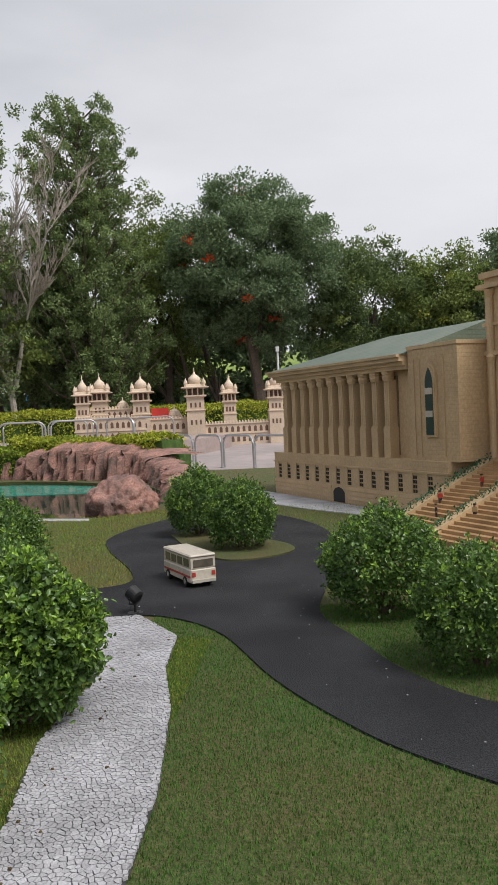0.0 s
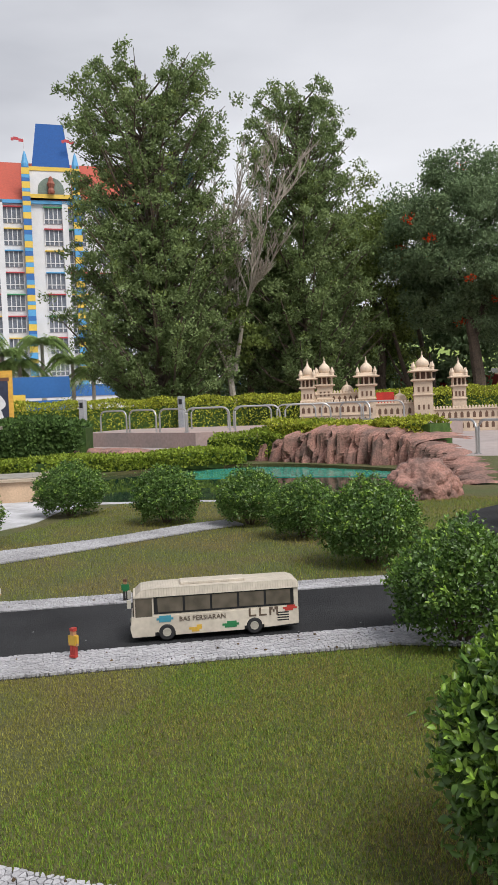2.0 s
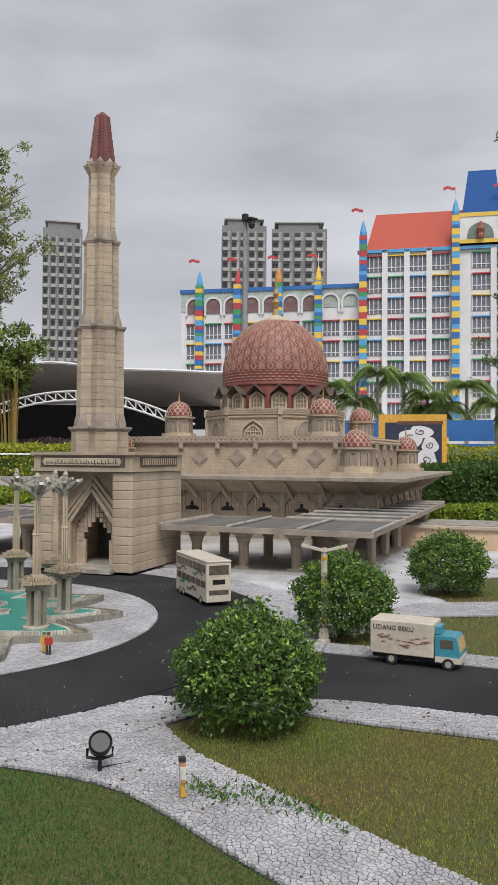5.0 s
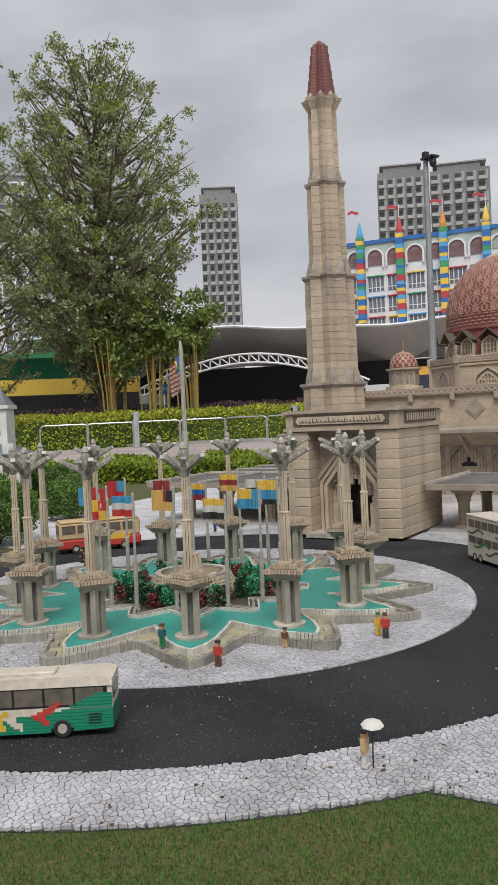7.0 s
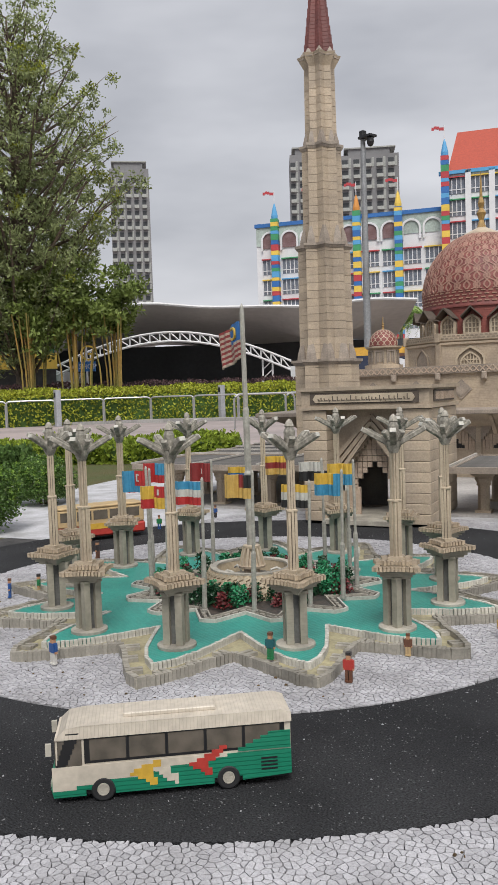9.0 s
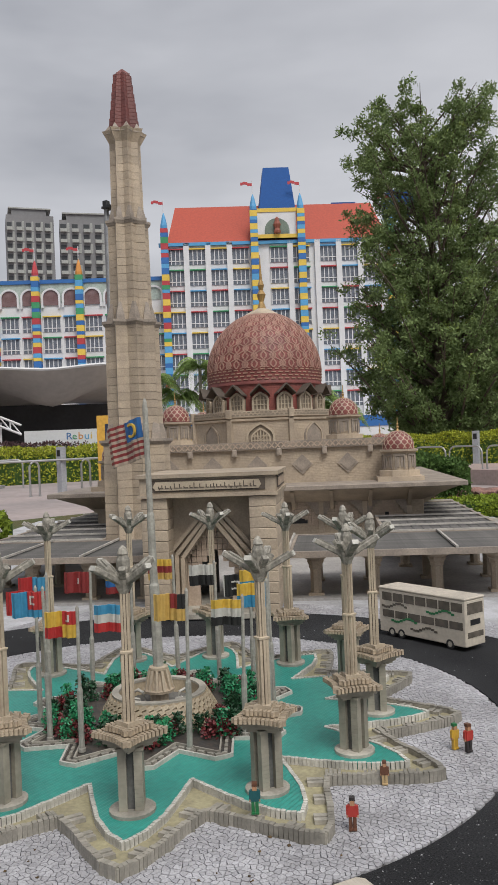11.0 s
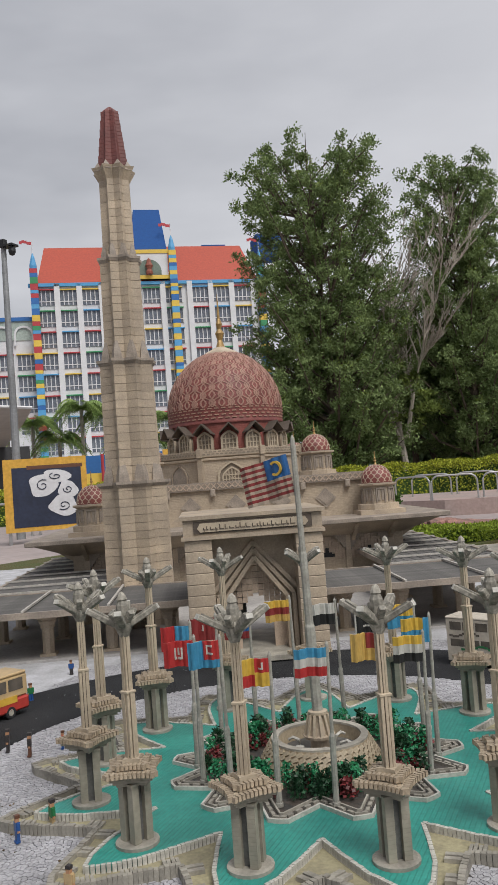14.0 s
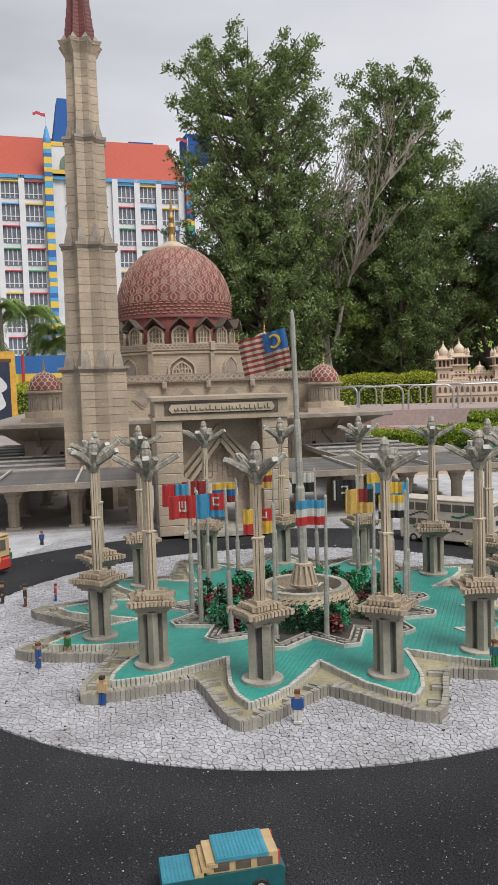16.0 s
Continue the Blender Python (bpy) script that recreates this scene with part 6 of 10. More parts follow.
def bush(seed, leaves, tips, rx=0.25, rz=0.225, cz=0.215, size=0.0205):
    rs = np.random.RandomState(seed)
    ob = thing("bush", "rounded clipped bush with dense small glossy green leaves", "bush", group="clipped bushes on the lawn")

    def shell(n, lo, hi):
        v = rs.normal(0, 1, (n, 3))
        v /= np.linalg.norm(v, axis=1)[:, None]
        v[:, 2] = np.where(v[:, 2] < -0.76, -v[:, 2] * 0.6, v[:, 2])
        lump = 1 + 0.09 * np.sin(v[:, 0] * 5 + seed) * np.cos(v[:, 1] * 4 + seed * 2) + 0.06 * np.sin(v[:, 2] * 9 + v[:, 0] * 7) + 0.05 * np.sin(v[:, 0] * 17 + v[:, 1] * 13) * np.sin(v[:, 2] * 15 + seed)
        r = rs.uniform(lo, hi, n) * lump
        return np.stack([v[:, 0] * rx * r, v[:, 1] * rx * r, cz + v[:, 2] * rz * r], 1), v
    c, n = shell(leaves, 0.78, 1.0)
    c2, n2 = shell(leaves // 3, 0.45, 0.8)
    # little clusters make the surface uneven
    k = rs.randint(0, len(c), leaves // 2)
    c3, n3 = c[k] + rs.normal(0, 0.012, (len(k), 3)) + n[k] * 0.012, n[k]
    raw("leaves", *leaf_mesh(np.concatenate([c, c2, c3]), np.concatenate([n, n2, n3]), size, size * 0.6, rs), BUSH_LEAF, ob)
    k = rs.randint(0, len(c), tips // 5)
    k = k[n[k][:, 2] > -0.1]
    ct = np.repeat(c[k] + n[k] * 0.016, 5, 0) + rs.normal(0, 0.004, (len(k) * 5, 3))
    raw("young_leaves", *leaf_mesh(ct, np.repeat(n[k] * 0.8 + np.array((0, 0, 0.5)), 5, 0), size * 0.9, size * 0.45, rs), BUSH_TIP, ob, "brighter young leaf tips")
    bm = B()
    for i in range(7):
        a = i * 0.9 + seed
        tube(bm, [(0.012 * math.cos(a), 0.012 * math.sin(a), -0.02), (0.05 * math.cos(a), 0.05 * math.sin(a), 0.08), (0.13 * math.cos(a), 0.13 * math.sin(a), cz)], [0.008, 0.006, 0.003], 5)
    part("stem", bm, TWIG, ob)
    return ob


bush_a, bush_b, bush_n = bush(11, 6600, 2300, size=0.0186), bush(23, 6600, 2100, size=0.0186), bush(37, 9500, 9000, 0.25, 0.27, 0.26, 0.0215)
spots = [(bush_n, -1.40, 1.75, 1.0, 1.0), (bush_n, -1.34, 2.46, 0.92, 0.92), (bush_a, -1.73, 3.24, 0.98, 0.95), (bush_a, -0.20, 3.64, 1.02, 1.0), (bush_b, 0.06, 2.92, 0.84, 0.9),
         (bush_a, -1.35, 5.94, 0.92, 1.1), (bush_b, -0.98, 5.31, 0.88, 1.0), (bush_b, -5.00, 4.71, 1.02, 0.92), (bush_a, -5.11, 6.24, 1.1, 0.98), (bush_b, -4.07, 5.89, 0.98, 0.95), (bush_a, -3.40, 5.87, 0.96, 0.90),
         (bush_b, -2.86, 5.36, 0.88, 0.85), (bush_a, -2.29, 4.57, 1.02, 1.0), (bush_a, -3.95, 1.93, 0.95, 0.90), (bush_b, -4.63, 3.215, 0.97, 0.95), (bush_b, -9.22, 1.36, 1.25, 1.25), (bush_a, -9.75, 0.85, 1.4, 1.5), (bush_b, -10.30, 2.35, 1.1, 0.95), (bush_a, -11.67, 1.45, 1.6, 1.5)]
seen_b = set()
for b, x, y, sxy, sz in spots:
    m = pose(x, y, -0.012, 0, 0, rng.uniform(0, 360))
    if b.name in seen_b:
        q = copy_thing(b, m)
    else:
        seen_b.add(b.name)
        q = b
        q.matrix_basis = m
    q.scale = (sxy, sxy, sz)
tagged(bush_n, "large leafy bush with bright young tips beside the stone path")

# ---------- white stones ----------
NEAR_STRIP = smooth_line([(-4.53, 1.78), (-4.00, 2.31), (-3.55, 2.58), (-2.81, 2.95), (-2.08, 3.33), (-1.57, 3.57), (-1.27, 3.65)], 6) + [(-1.04, 3.31), (-1.01, 2.92), (-0.92, 2.54), (-0.85, 2.01), (-0.82, 1.11), (-1.12, 1.22), (-1.16, 1.86), (-1.24, 2.29), (-1.23, 2.82), (-1.42, 3.21)] + smooth_line([(-1.94, 3.15), (-2.39, 2.92), (-3.05, 2.57), (-3.39, 2.40), (-3.72, 2.23), (-3.96, 2.12), (-4.27, 1.83), (-4.43, 1.61)], 6)
PATH_LINE = smooth_line([(-4.53, 1.78), (-4.22, 1.75), (-3.89, 1.65), (-3.56, 1.63), (-3.22, 1.62), (-2.82, 1.61), (-2.33, 1.59), (-1.91, 1.60), (-1.26, 1.61)], 5) + smooth_line([(-1.25, 1.30), (-2.01, 1.34), (-3.13, 1.30), (-3.65, 1.32), (-3.89, 1.29), (-4.18, 1.15), (-4.39, 0.99)], 5)
FAR_STRIP = smooth_line([(-4.66, 2.84), (-4.50, 2.86), (-3.90, 3.16), (-3.15, 3.55), (-2.48, 3.90), (-2.01, 4.13)], 5) + smooth_line([(-2.04, 4.30), (-2.53, 4.08), (-3.26, 3.70), (-3.62, 3.51), (-4.01, 3.33), (-4.62, 3.01), (-4.81, 3.02)], 5)
PATH_POND = smooth_line([(-4.85, 3.61), (-4.60, 3.96), (-4.24, 4.47), (-3.83, 5.21), (-3.57, 5.64), (-3.42, 5.81)], 5) + smooth_line([(-3.63, 6.04), (-3.87, 5.76), (-4.18, 5.17), (-4.65, 4.60), (-4.94, 4.25), (-5.37, 4.12)], 5)
POND_RIM = smooth_line([(-2.52, 7.13), (-3.34, 7.30), (-4.42, 7.29), (-5.37, 7.11), (-5.92, 7.34)], 4) + smooth_line([(-5.96, 7.15), (-5.37, 6.95), (-4.42, 7.16), (-3.34, 7.16), (-2.47, 6.96)], 4)
WHITE_POLYS = [NEAR_STRIP, PATH_LINE, FAR_STRIP, PATH_POND]
OUTER_STAR = [(CX + x, CY + y) for x, y in inset(WALL_LINE, 0.006)]


def inside_many(poly, xs, ys):
    r = np.zeros(len(xs), bool)
    for (ax, ay), (bx, by) in zip(poly, poly[1:] + poly[:1]):
        if ay != by:
            r ^= ((ay > ys) != (by > ys)) & (xs < (bx - ax) * (ys - ay) / (by - ay) + ax)
    return r


BOUNDS = {}


def white_at(x, y):
    r = math.hypot(x - FX, y - FY)
    if r < R_IN:
        return r > 0.83 and not inside(OUTER_STAR, x, y)
    if r < R_OUT:
        return False
    if r < R_WHITE and not inside(road_poly, x, y):
        return True
    for k, p in enumerate(WHITE_POLYS):
        if k not in BOUNDS:
            BOUNDS[k] = (min(q[0] for q in p), max(q[0] for q in p), min(q[1] for q in p), max(q[1] for q in p))
        a, b, c, d = BOUNDS[k]
        if a < x < b and c < y < d and inside(p, x, y):
            return True
    return False


for i, p in enumerate(WHITE_POLYS + [POND_RIM]):
    tagged(part("stone_path", prism(B(), p, -0.06, -0.0085 - 0.0007 * i), GROUT if p is not POND_RIM else WHITE_STONE), "dark grout bed of the white stone edging", "pavement", kind="structure")
stone_bed = part("stone_ring", prism(B(), circle(R_WHITE, n=120), -0.05, -0.0075), GROUT)
tagged(stone_bed, "wide round bed of cracked white stones round the road", "pavement", kind="structure")
inner_bed = part("stone_circle", prism(B(), circle(R_IN, n=120), -0.05, -0.0065), GROUT)
tagged(inner_bed, "round bed of cracked white stones under the fountain", "pavement", kind="structure")


def cells(x0, y0, x1, y1, size, test, seed):
    """Irregular stones: a jittered grid cut into cells, each pulled in for its joint."""
    r = random.Random(seed)
    nx, ny = int((x1 - x0) / size) + 1, int((y1 - y0) / size) + 1
    P = {(i, j): Vector((x0 + (i + 0.5 * (j % 2) + r.uniform(-0.42, 0.42)) * size, y0 + (j + r.uniform(-0.42, 0.42)) * size)) for i in range(-2, nx + 2) for j in range(-2, ny + 2)}
    out = []
    for (i, j), c in P.items():
        if not (0 <= i < nx and 0 <= j < ny) or not test(c.x, c.y):
            continue
        poly = [c + Vector(q) * size * 1.5 for q in ((-1, -1), (1, -1), (1, 1), (-1, 1))]
        for di in (-2, -1, 0, 1, 2):
            for dj in (-2, -1, 0, 1, 2):
                if (di or dj) and (i + di, j + dj) in P:
                    o = P[(i + di, j + dj)]
                    mid, nrm = (c + o) / 2, (o - c)
                    if nrm.length > size * 2.6:
                        continue
                    nrm.normalize()
                    mid = mid - nrm * 0.00095
                    cut = []
                    for a, b in zip(poly, poly[1:] + poly[:1]):
                        da, db = (a - mid).dot(nrm), (b - mid).dot(nrm)
                        if da <= 0:
                            cut.append(a)
                        if da * db < 0:
                            cut.append(a + (b - a) * (da / (da - db)))
                    poly = cut
                    if len(poly) < 3:
                        break
            if len(poly) < 3:
                break
        if len(poly) < 3:
            continue
        fixed = []
        for v in poly:
            w = v.copy()
            for k in range(5):
                if test(w.x, w.y):
                    break
                w = w + (c - w) * 0.3
            fixed.append(w)
        wavy = []
        for q in fixed:
            f = noise.noise_vector(Vector((q.x * 95, q.y * 95, seed)))
            wavy.append(q + Vector((f.x, f.y)) * size * 0.13)
        out.append((c, wavy))
    return out


def stone_geo(vs, fs, c, poly, z0, z1):
    b, n = len(vs), len(poly)
    tilt = (rng.uniform(-0.05, 0.05), rng.uniform(-0.05, 0.05))
    for v in poly:
        vs.append((v.x, v.y, z0))
    for v in poly:
        w = v + (c - v) * 0.035
        vs.append((w.x, w.y, z1 + (w.x - c.x) * tilt[0] + (w.y - c.y) * tilt[1]))
    for i in range(n):
        fs.append((b + i, b + (i + 1) % n, b + n + (i + 1) % n, b + n + i))
    fs.append(tuple(range(b + n, b + 2 * n)))


all_cells = cells(-8.4, -0.9, -3.9, 4.1, 0.0180, lambda x, y: math.hypot(x - FX, y - FY) < R_WHITE + 0.01 and white_at(x, y), 5) + cells(-4.9, 0.85, -0.7, 6.4, 0.0150, lambda x, y: math.hypot(x - FX, y - FY) >= R_WHITE + 0.01 and white_at(x, y), 6)
rest_v, rest_f, lone = [], [], 0
for c, poly in all_cells:
    near = -4.95 < c.x < -4.2 and 0.1 < c.y < 0.9 and math.hypot(c.x - FX, c.y - FY) > R_OUT
    if near and lone < 300:
        lone += 1
        vs, fs = [], []
        stone_geo(vs, fs, c, poly, -0.0075, 0.001 + rng.uniform(-0.0008, 0.0008))
        part("stone", (vs, fs), WHITE_STONE, stone_bed)
    else:
        stone_geo(rest_v, rest_f, c, poly, -0.0075, 0.001 + rng.uniform(-0.0008, 0.0008))
tagged(part("paving_stones", (rest_v, rest_f), WHITE_STONE), "irregular cracked white paving stones with narrow joints", "stones", kind="stuff")

# ---------- grass ----------
GRASS = foliage("lawn_blades", (0.215, 0.275, 0.042), (0.285, 0.24, 0.065), 0.7, 0.55, 1.1)
GRASS_D = foliage("darker_lawn_blades", (0.060, 0.165, 0.028), (0.085, 0.17, 0.032), 0.7, 0.55, 1.1)

GRASS_M = foliage("mid_green_lawn_blades", (0.15, 0.265, 0.04), (0.19, 0.255, 0.046), 0.7, 0.5, 1.1)


def blades(name, n, region, seed, material, height, label):
    rs = np.random.RandomState(seed)
    x0, y0, x1, y1 = region
    xs, ys = rs.uniform(x0, x1, n), rs.uniform(y0, y1, n)
    keep = np.hypot(xs - FX, ys - FY) > R_WHITE
    for p in WHITE_POLYS + [road_poly, POND, plaza_poly, POND_RIM]:
        keep &= ~inside_many(p, xs, ys)
    xs, ys = xs[keep], ys[keep]
    m = len(xs)
    h = rs.uniform(0.5, 1.2, m) * height
    a = rs.uniform(0, 6.283, m)
    lean = rs.uniform(0.1, 0.9, m) * h
    w = 0.0008 + 0.0006 * rs.rand(m)
    z = np.full(m, -0.013)
    v0 = np.stack([xs - w * np.sin(a), ys + w * np.cos(a), z], 1)
    v1 = np.stack([xs + w * np.sin(a), ys - w * np.cos(a), z], 1)
    v2 = np.stack([xs + lean * np.cos(a), ys + lean * np.sin(a), z + h], 1)
    vs = np.stack([v0, v1, v2], 1).reshape(-1, 3)
    ob = raw(name, vs, np.arange(m * 3).reshape(-1, 3), material)
    return tagged(ob, label, "grass", kind="stuff")


blades("lawn_grass", 230000, (-4.1, 1.5, -0.9, 3.3), 1, GRASS, 0.0105, "short green and brownish lawn grass blades")
blades("lawn_grass", 85000, (-2.6, 1.5, -0.9, 3.3), 11, GRASS_M, 0.0115, "short fresh green lawn grass blades")
blades("lawn_grass", 90000, (-5.0, 3.1, -1.4, 7.5), 2, GRASS, 0.022, "short brownish green lawn grass blades")
blades("lawn_grass", 170000, (-4.7, -0.1, -2.3, 1.5), 3, GRASS_D, 0.0115, "short dark green lawn grass blades")
blades("lawn_grass", 240000, (-1.2, 1.2, 0.9, 3.8), 4, GRASS_D, 0.0115, "short dark green lawn grass blades by the road")
blades("lawn_grass", 50000, (-2.7, 3.7, 1.2, 7.6), 5, GRASS_M, 0.022, "green lawn grass blades by the pond")


def scatter(name, n, region, seed, material, size, label, category, test, z=0.001):
    """Small flat chips or bits of leaf lying about."""
    rs = np.random.RandomState(seed)
    x0, y0, x1, y1 = region
    vs, fs = [], []
    while len(fs) < n * 5:
        x, y = rs.uniform(x0, x1), rs.uniform(y0, y1)
        if not test(x, y):
            continue
        s, a, h = size * rs.uniform(0.4, 1.4), rs.uniform(0, 6.28), size * rs.uniform(0.2, 0.7)
        b = len(vs)
        q = [(math.cos(a + k * 1.571) * s * rs.uniform(0.5, 1.0), math.sin(a + k * 1.571) * s * rs.uniform(0.5, 1.0)) for k in range(4)]
        vs += [(x + u, y + v, z) for u, v in q] + [(x + u * 0.6, y + v * 0.6, z + h) for u, v in q]
        fs += [(b, b + 1, b + 5, b + 4), (b + 1, b + 2, b + 6, b + 5), (b + 2, b + 3, b + 7, b + 6), (b + 3, b, b + 4, b + 7), (b + 4, b + 5, b + 6, b + 7)]
    return tagged(part(name, (vs, fs), material), label, category, kind="stuff")


def on_ring(x, y):
    return R_IN + 0.02 < math.hypot(x - FX, y - FY) < R_OUT - 0.02


scatter("road_grit", 230, (-8.5, -0.4, -4.4, 3.7), 41, WHITE_STONE, 0.0036, "small white stone chips on the asphalt", "grit", on_ring)
scatter("road_grit", 90, (-4.6, 1.6, 0.4, 4.2), 42, WHITE_STONE, 0.004, "small white stone chips on the straight road", "grit", lambda x, y: inside(road_poly, x, y), -0.003)
AGG = mat("grey_aggregate", (0.13, 0.13, 0.135), 0.9, col2=(0.07, 0.07, 0.075), scale=30, fine=90, leafy=0.6)
scatter("road_aggregate", 5200, (-7.2, -0.45, -4.3, 1.6), 45, AGG, 0.0026, "grey stone grains standing out of the asphalt", "grit", on_ring)
DRY = mat("dry_leaf_bits", (0.10, 0.065, 0.03), 0.9, scale=20, fine=90, leafy=0.5)
scatter("leaf_litter", 240, (-4.6, 0.3, -1.0, 3.6), 43, DRY, 0.007, "brown leaf bits on the white stones", "leaf litter", white_at, 0.0015)
scatter("leaf_litter", 90, (-7.6, 0.2, -5.3, 1.2), 44, DRY, 0.006, "dark dirt bits on the stones below the fountain", "leaf litter", lambda x, y: math.hypot(x - FX, y - FY) < R_IN and white_at(x, y), 0.0015)
weed_rs = np.random.RandomState(12)
wc = np.concatenate([np.array(c) + weed_rs.normal(0, 1, (170, 2)) * np.array(s) for c, s in (((-3.50, 1.57), (0.07, 0.035)), ((-3.36, 1.60), (0.07, 0.025)), ((-3.60, 1.48), (0.05, 0.02)))])
ob = raw("weeds", *leaf_mesh(np.column_stack([wc, np.full(len(wc), 0.002)]), np.tile((0, 0, 0.7), (len(wc), 1)), 0.015, 0.006, weed_rs, rounded=False), GRASS_D)
tagged(ob, "green weeds growing between the path stones", "weeds", kind="stuff")
# ---------- columned model hall by the stairs ----------
SAND_B = coursed("sandy_brick", (0.58, 0.42, 0.245), 0.0288, depth=0.35, col2=(0.50, 0.36, 0.21))
SAND_P = mat("sandy_plain", (0.60, 0.435, 0.255), 0.55, col2=(0.50, 0.36, 0.21), scale=5, fine=70, var=0.1, rand=0.05)
GREEN_ROOF = coursed("green_slope", (0.125, 0.155, 0.115), 0.02, depth=0.4, col2=(0.095, 0.125, 0.092))
HEDGE_TOY = mat("green_toy_hedge", (0.025, 0.14, 0.06), 0.5, scale=15, fine=80, leafy=0.2)
HALLB = pose(-0.96, 8.77, 0, 0, 0, -60.1) @ Matrix.Diagonal((0.915, 0.915, 1.09, 1))
hallb = thing("model_hall", "long sandy toy-brick hall with pilasters and a green roof", "model building", HALLB)
part("plinth", box(B(), 0, 0, -0.02, 3.14, 2.6, 0.30), SAND_B, hallb)
part("plinth_cornice", box(B(), -0.012, -0.012, 0.30, 3.15, 2.61, 0.315), SAND_P, hallb)
part("plinth_top", box(B(), 0.0, 0.0, 0.315, 3.14, 2.6, 0.39), SAND_B, hallb)
bm = B()
pts = [(-0.11, 0.0), (-0.11, 0.085), (-0.07, 0.115), (0, 0.128), (0.07, 0.115), (0.11, 0.085), (0.11, 0.0)]
v = [bm.verts.new((1.42 + x, yy, z)) for yy in (0.03, -0.003) for x, z in pts]
bm.faces.new(v[:7]), bm.faces.new(v[7:][::-1])
part("arched_doorway", bm, BLACK, hallb, "dark arched doorway at the foot")
for k in range(3):
    part("course", box(B(), 0.0, -0.006, 0.035 + 0.038 * k, 1.28, 0.0, 0.062 + 0.038 * k), SAND_P, hallb)
    part("course", box(B(), 1.56, -0.006, 0.035 + 0.038 * k, 3.14, 0.0, 0.062 + 0.038 * k), SAND_P, hallb)
slot = None
for i in range(14):
    m = pose(0.14 + 0.213 * i, -0.001, 0.155)
    if slot is None:
        bm = B()
        for a in range(2):
            for c in range(4):
                box(bm, -0.026 + 0.030 * a, -0.003, 0.034 * c, -0.004 + 0.030 * a, 0.02, 0.024 + 0.034 * c)
        slot = part("window", bm, BLACK, hallb, "narrow dark paned window")
        slot.matrix_basis = m
        rib = part("rib", box(B(), -0.055, -0.010, 0, -0.030, 0.01, 0.145), SAND_P, hallb)
        rib.matrix_basis = m
    else:
        again(slot, m), again(rib, m)
part("hall_wall", box(B(), 0.08, 0.17, 0.39, 2.62, 2.3, 1.09), SAND_B, hallb)
# panel of darker tan carries the shade between the pilasters in its colour
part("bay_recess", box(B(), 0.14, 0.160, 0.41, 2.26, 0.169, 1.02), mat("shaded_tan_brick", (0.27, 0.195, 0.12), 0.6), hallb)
pl = None
for i in range(11):
    m = pose(0.17 + 0.203 * i, 0.10, 0.39)
    if pl is None:
        bm = B()
        box(bm, -0.052, -0.035, 0, 0.052, 0.06, 0.235)
        box(bm, -0.046, -0.028, 0.235, 0.046, 0.06, 0.245)
        for x in (-0.028, 0.0, 0.028):
            box(bm, x - 0.011, -0.022, 0.245, x + 0.011, 0.02, 0.60)
        box(bm, -0.042, -0.006, 0.245, 0.042, 0.06, 0.60)
        pl = part("pilaster", bm, SAND_P, hallb)
        pl.matrix_basis = m
        cp = part("capital", lathe(B(), [(0.046, 0.59), (0.058, 0.62), (0.052, 0.635), (0.062, 0.65), (0.06, 0.665)], 10), SAND_P, hallb)
        cp.matrix_basis = m
    else:
        again(pl, m), again(cp, m)
for z0, z1, o in ((1.055, 1.085, 0.02), (1.085, 1.115, 0.05), (1.115, 1.145, 0.09), (1.145, 1.165, 0.115)):
    part("cornice", box(B(), 0.06 - o, 0.06 - o, z0, 2.56, 2.35 + o, z1), SAND_P, hallb)
bm = B()
v = [bm.verts.new(p) for p in ((-0.02, -0.02, 1.166), (2.58, -0.02, 1.166), (2.58, 2.4, 1.166), (-0.02, 2.4, 1.166), (0.95, 1.0, 1.43), (2.58, 1.0, 1.43), (2.58, 1.4, 1.43), (0.95, 1.4, 1.43))]
for f in ((0, 1, 5, 4), (1, 2, 6, 5), (2, 3, 7, 6), (3, 0, 4, 7), (4, 5, 6, 7), (3, 2, 1, 0)):
    bm.faces.new([v[i] for i in f])
part("roof", bm, GREEN_ROOF, hallb, "sloping grey-green roof")
part("stair_tower", box(B(), 2.58, 0.05, 0.39, 3.24, 0.85, 1.19), SAND_B, hallb)
part("tower_coping", box(B(), 2.57, 0.04, 1.19, 3.25, 0.86, 1.215), SAND_P, hallb)
bm = B()
for x in (2.66, 2.74, 3.06):
    box(bm, x, 0.04, 0.42, x + 0.012, 0.052, 1.12)
part("tower_rib", bm, SAND_P, hallb)
bm = B()
pts = [(-0.06, 0.0), (-0.06, 0.40), (-0.035, 0.46), (0, 0.50), (0.035, 0.46), (0.06, 0.40), (0.06, 0.0)]
for k, y in ((1.35, 0.030), (1.12, 0.022)):
    v = [bm.verts.new((2.90 + x * k, yy, 0.56 + z * (1 + (k - 1) * 0.3))) for yy in (0.052, y) for x, z in pts]
    n = len(pts)
    bm.faces.new(v[:n]), bm.faces.new(v[n:][::-1])
    for i in range(n):
        bm.faces.new((v[i], v[(i + 1) % n], v[n + (i + 1) % n], v[n + i]))
part("window_surround", bm, SAND_P, hallb, "pointed window surround")
bm = B()
v = [bm.verts.new((2.90 + x * 0.85, yy, 0.575 + z * 0.95)) for yy in (0.03, 0.0195) for x, z in pts]
n = len(pts)
bm.faces.new(v[:n]), bm.faces.new(v[n:][::-1])
for i in range(n):
    bm.faces.new((v[i], v[(i + 1) % n], v[n + (i + 1) % n], v[n + i]))
part("pointed_window", bm, plain("dark_green_glass", (0.03, 0.06, 0.055), 0.2), hallb, "tall dark pointed window")
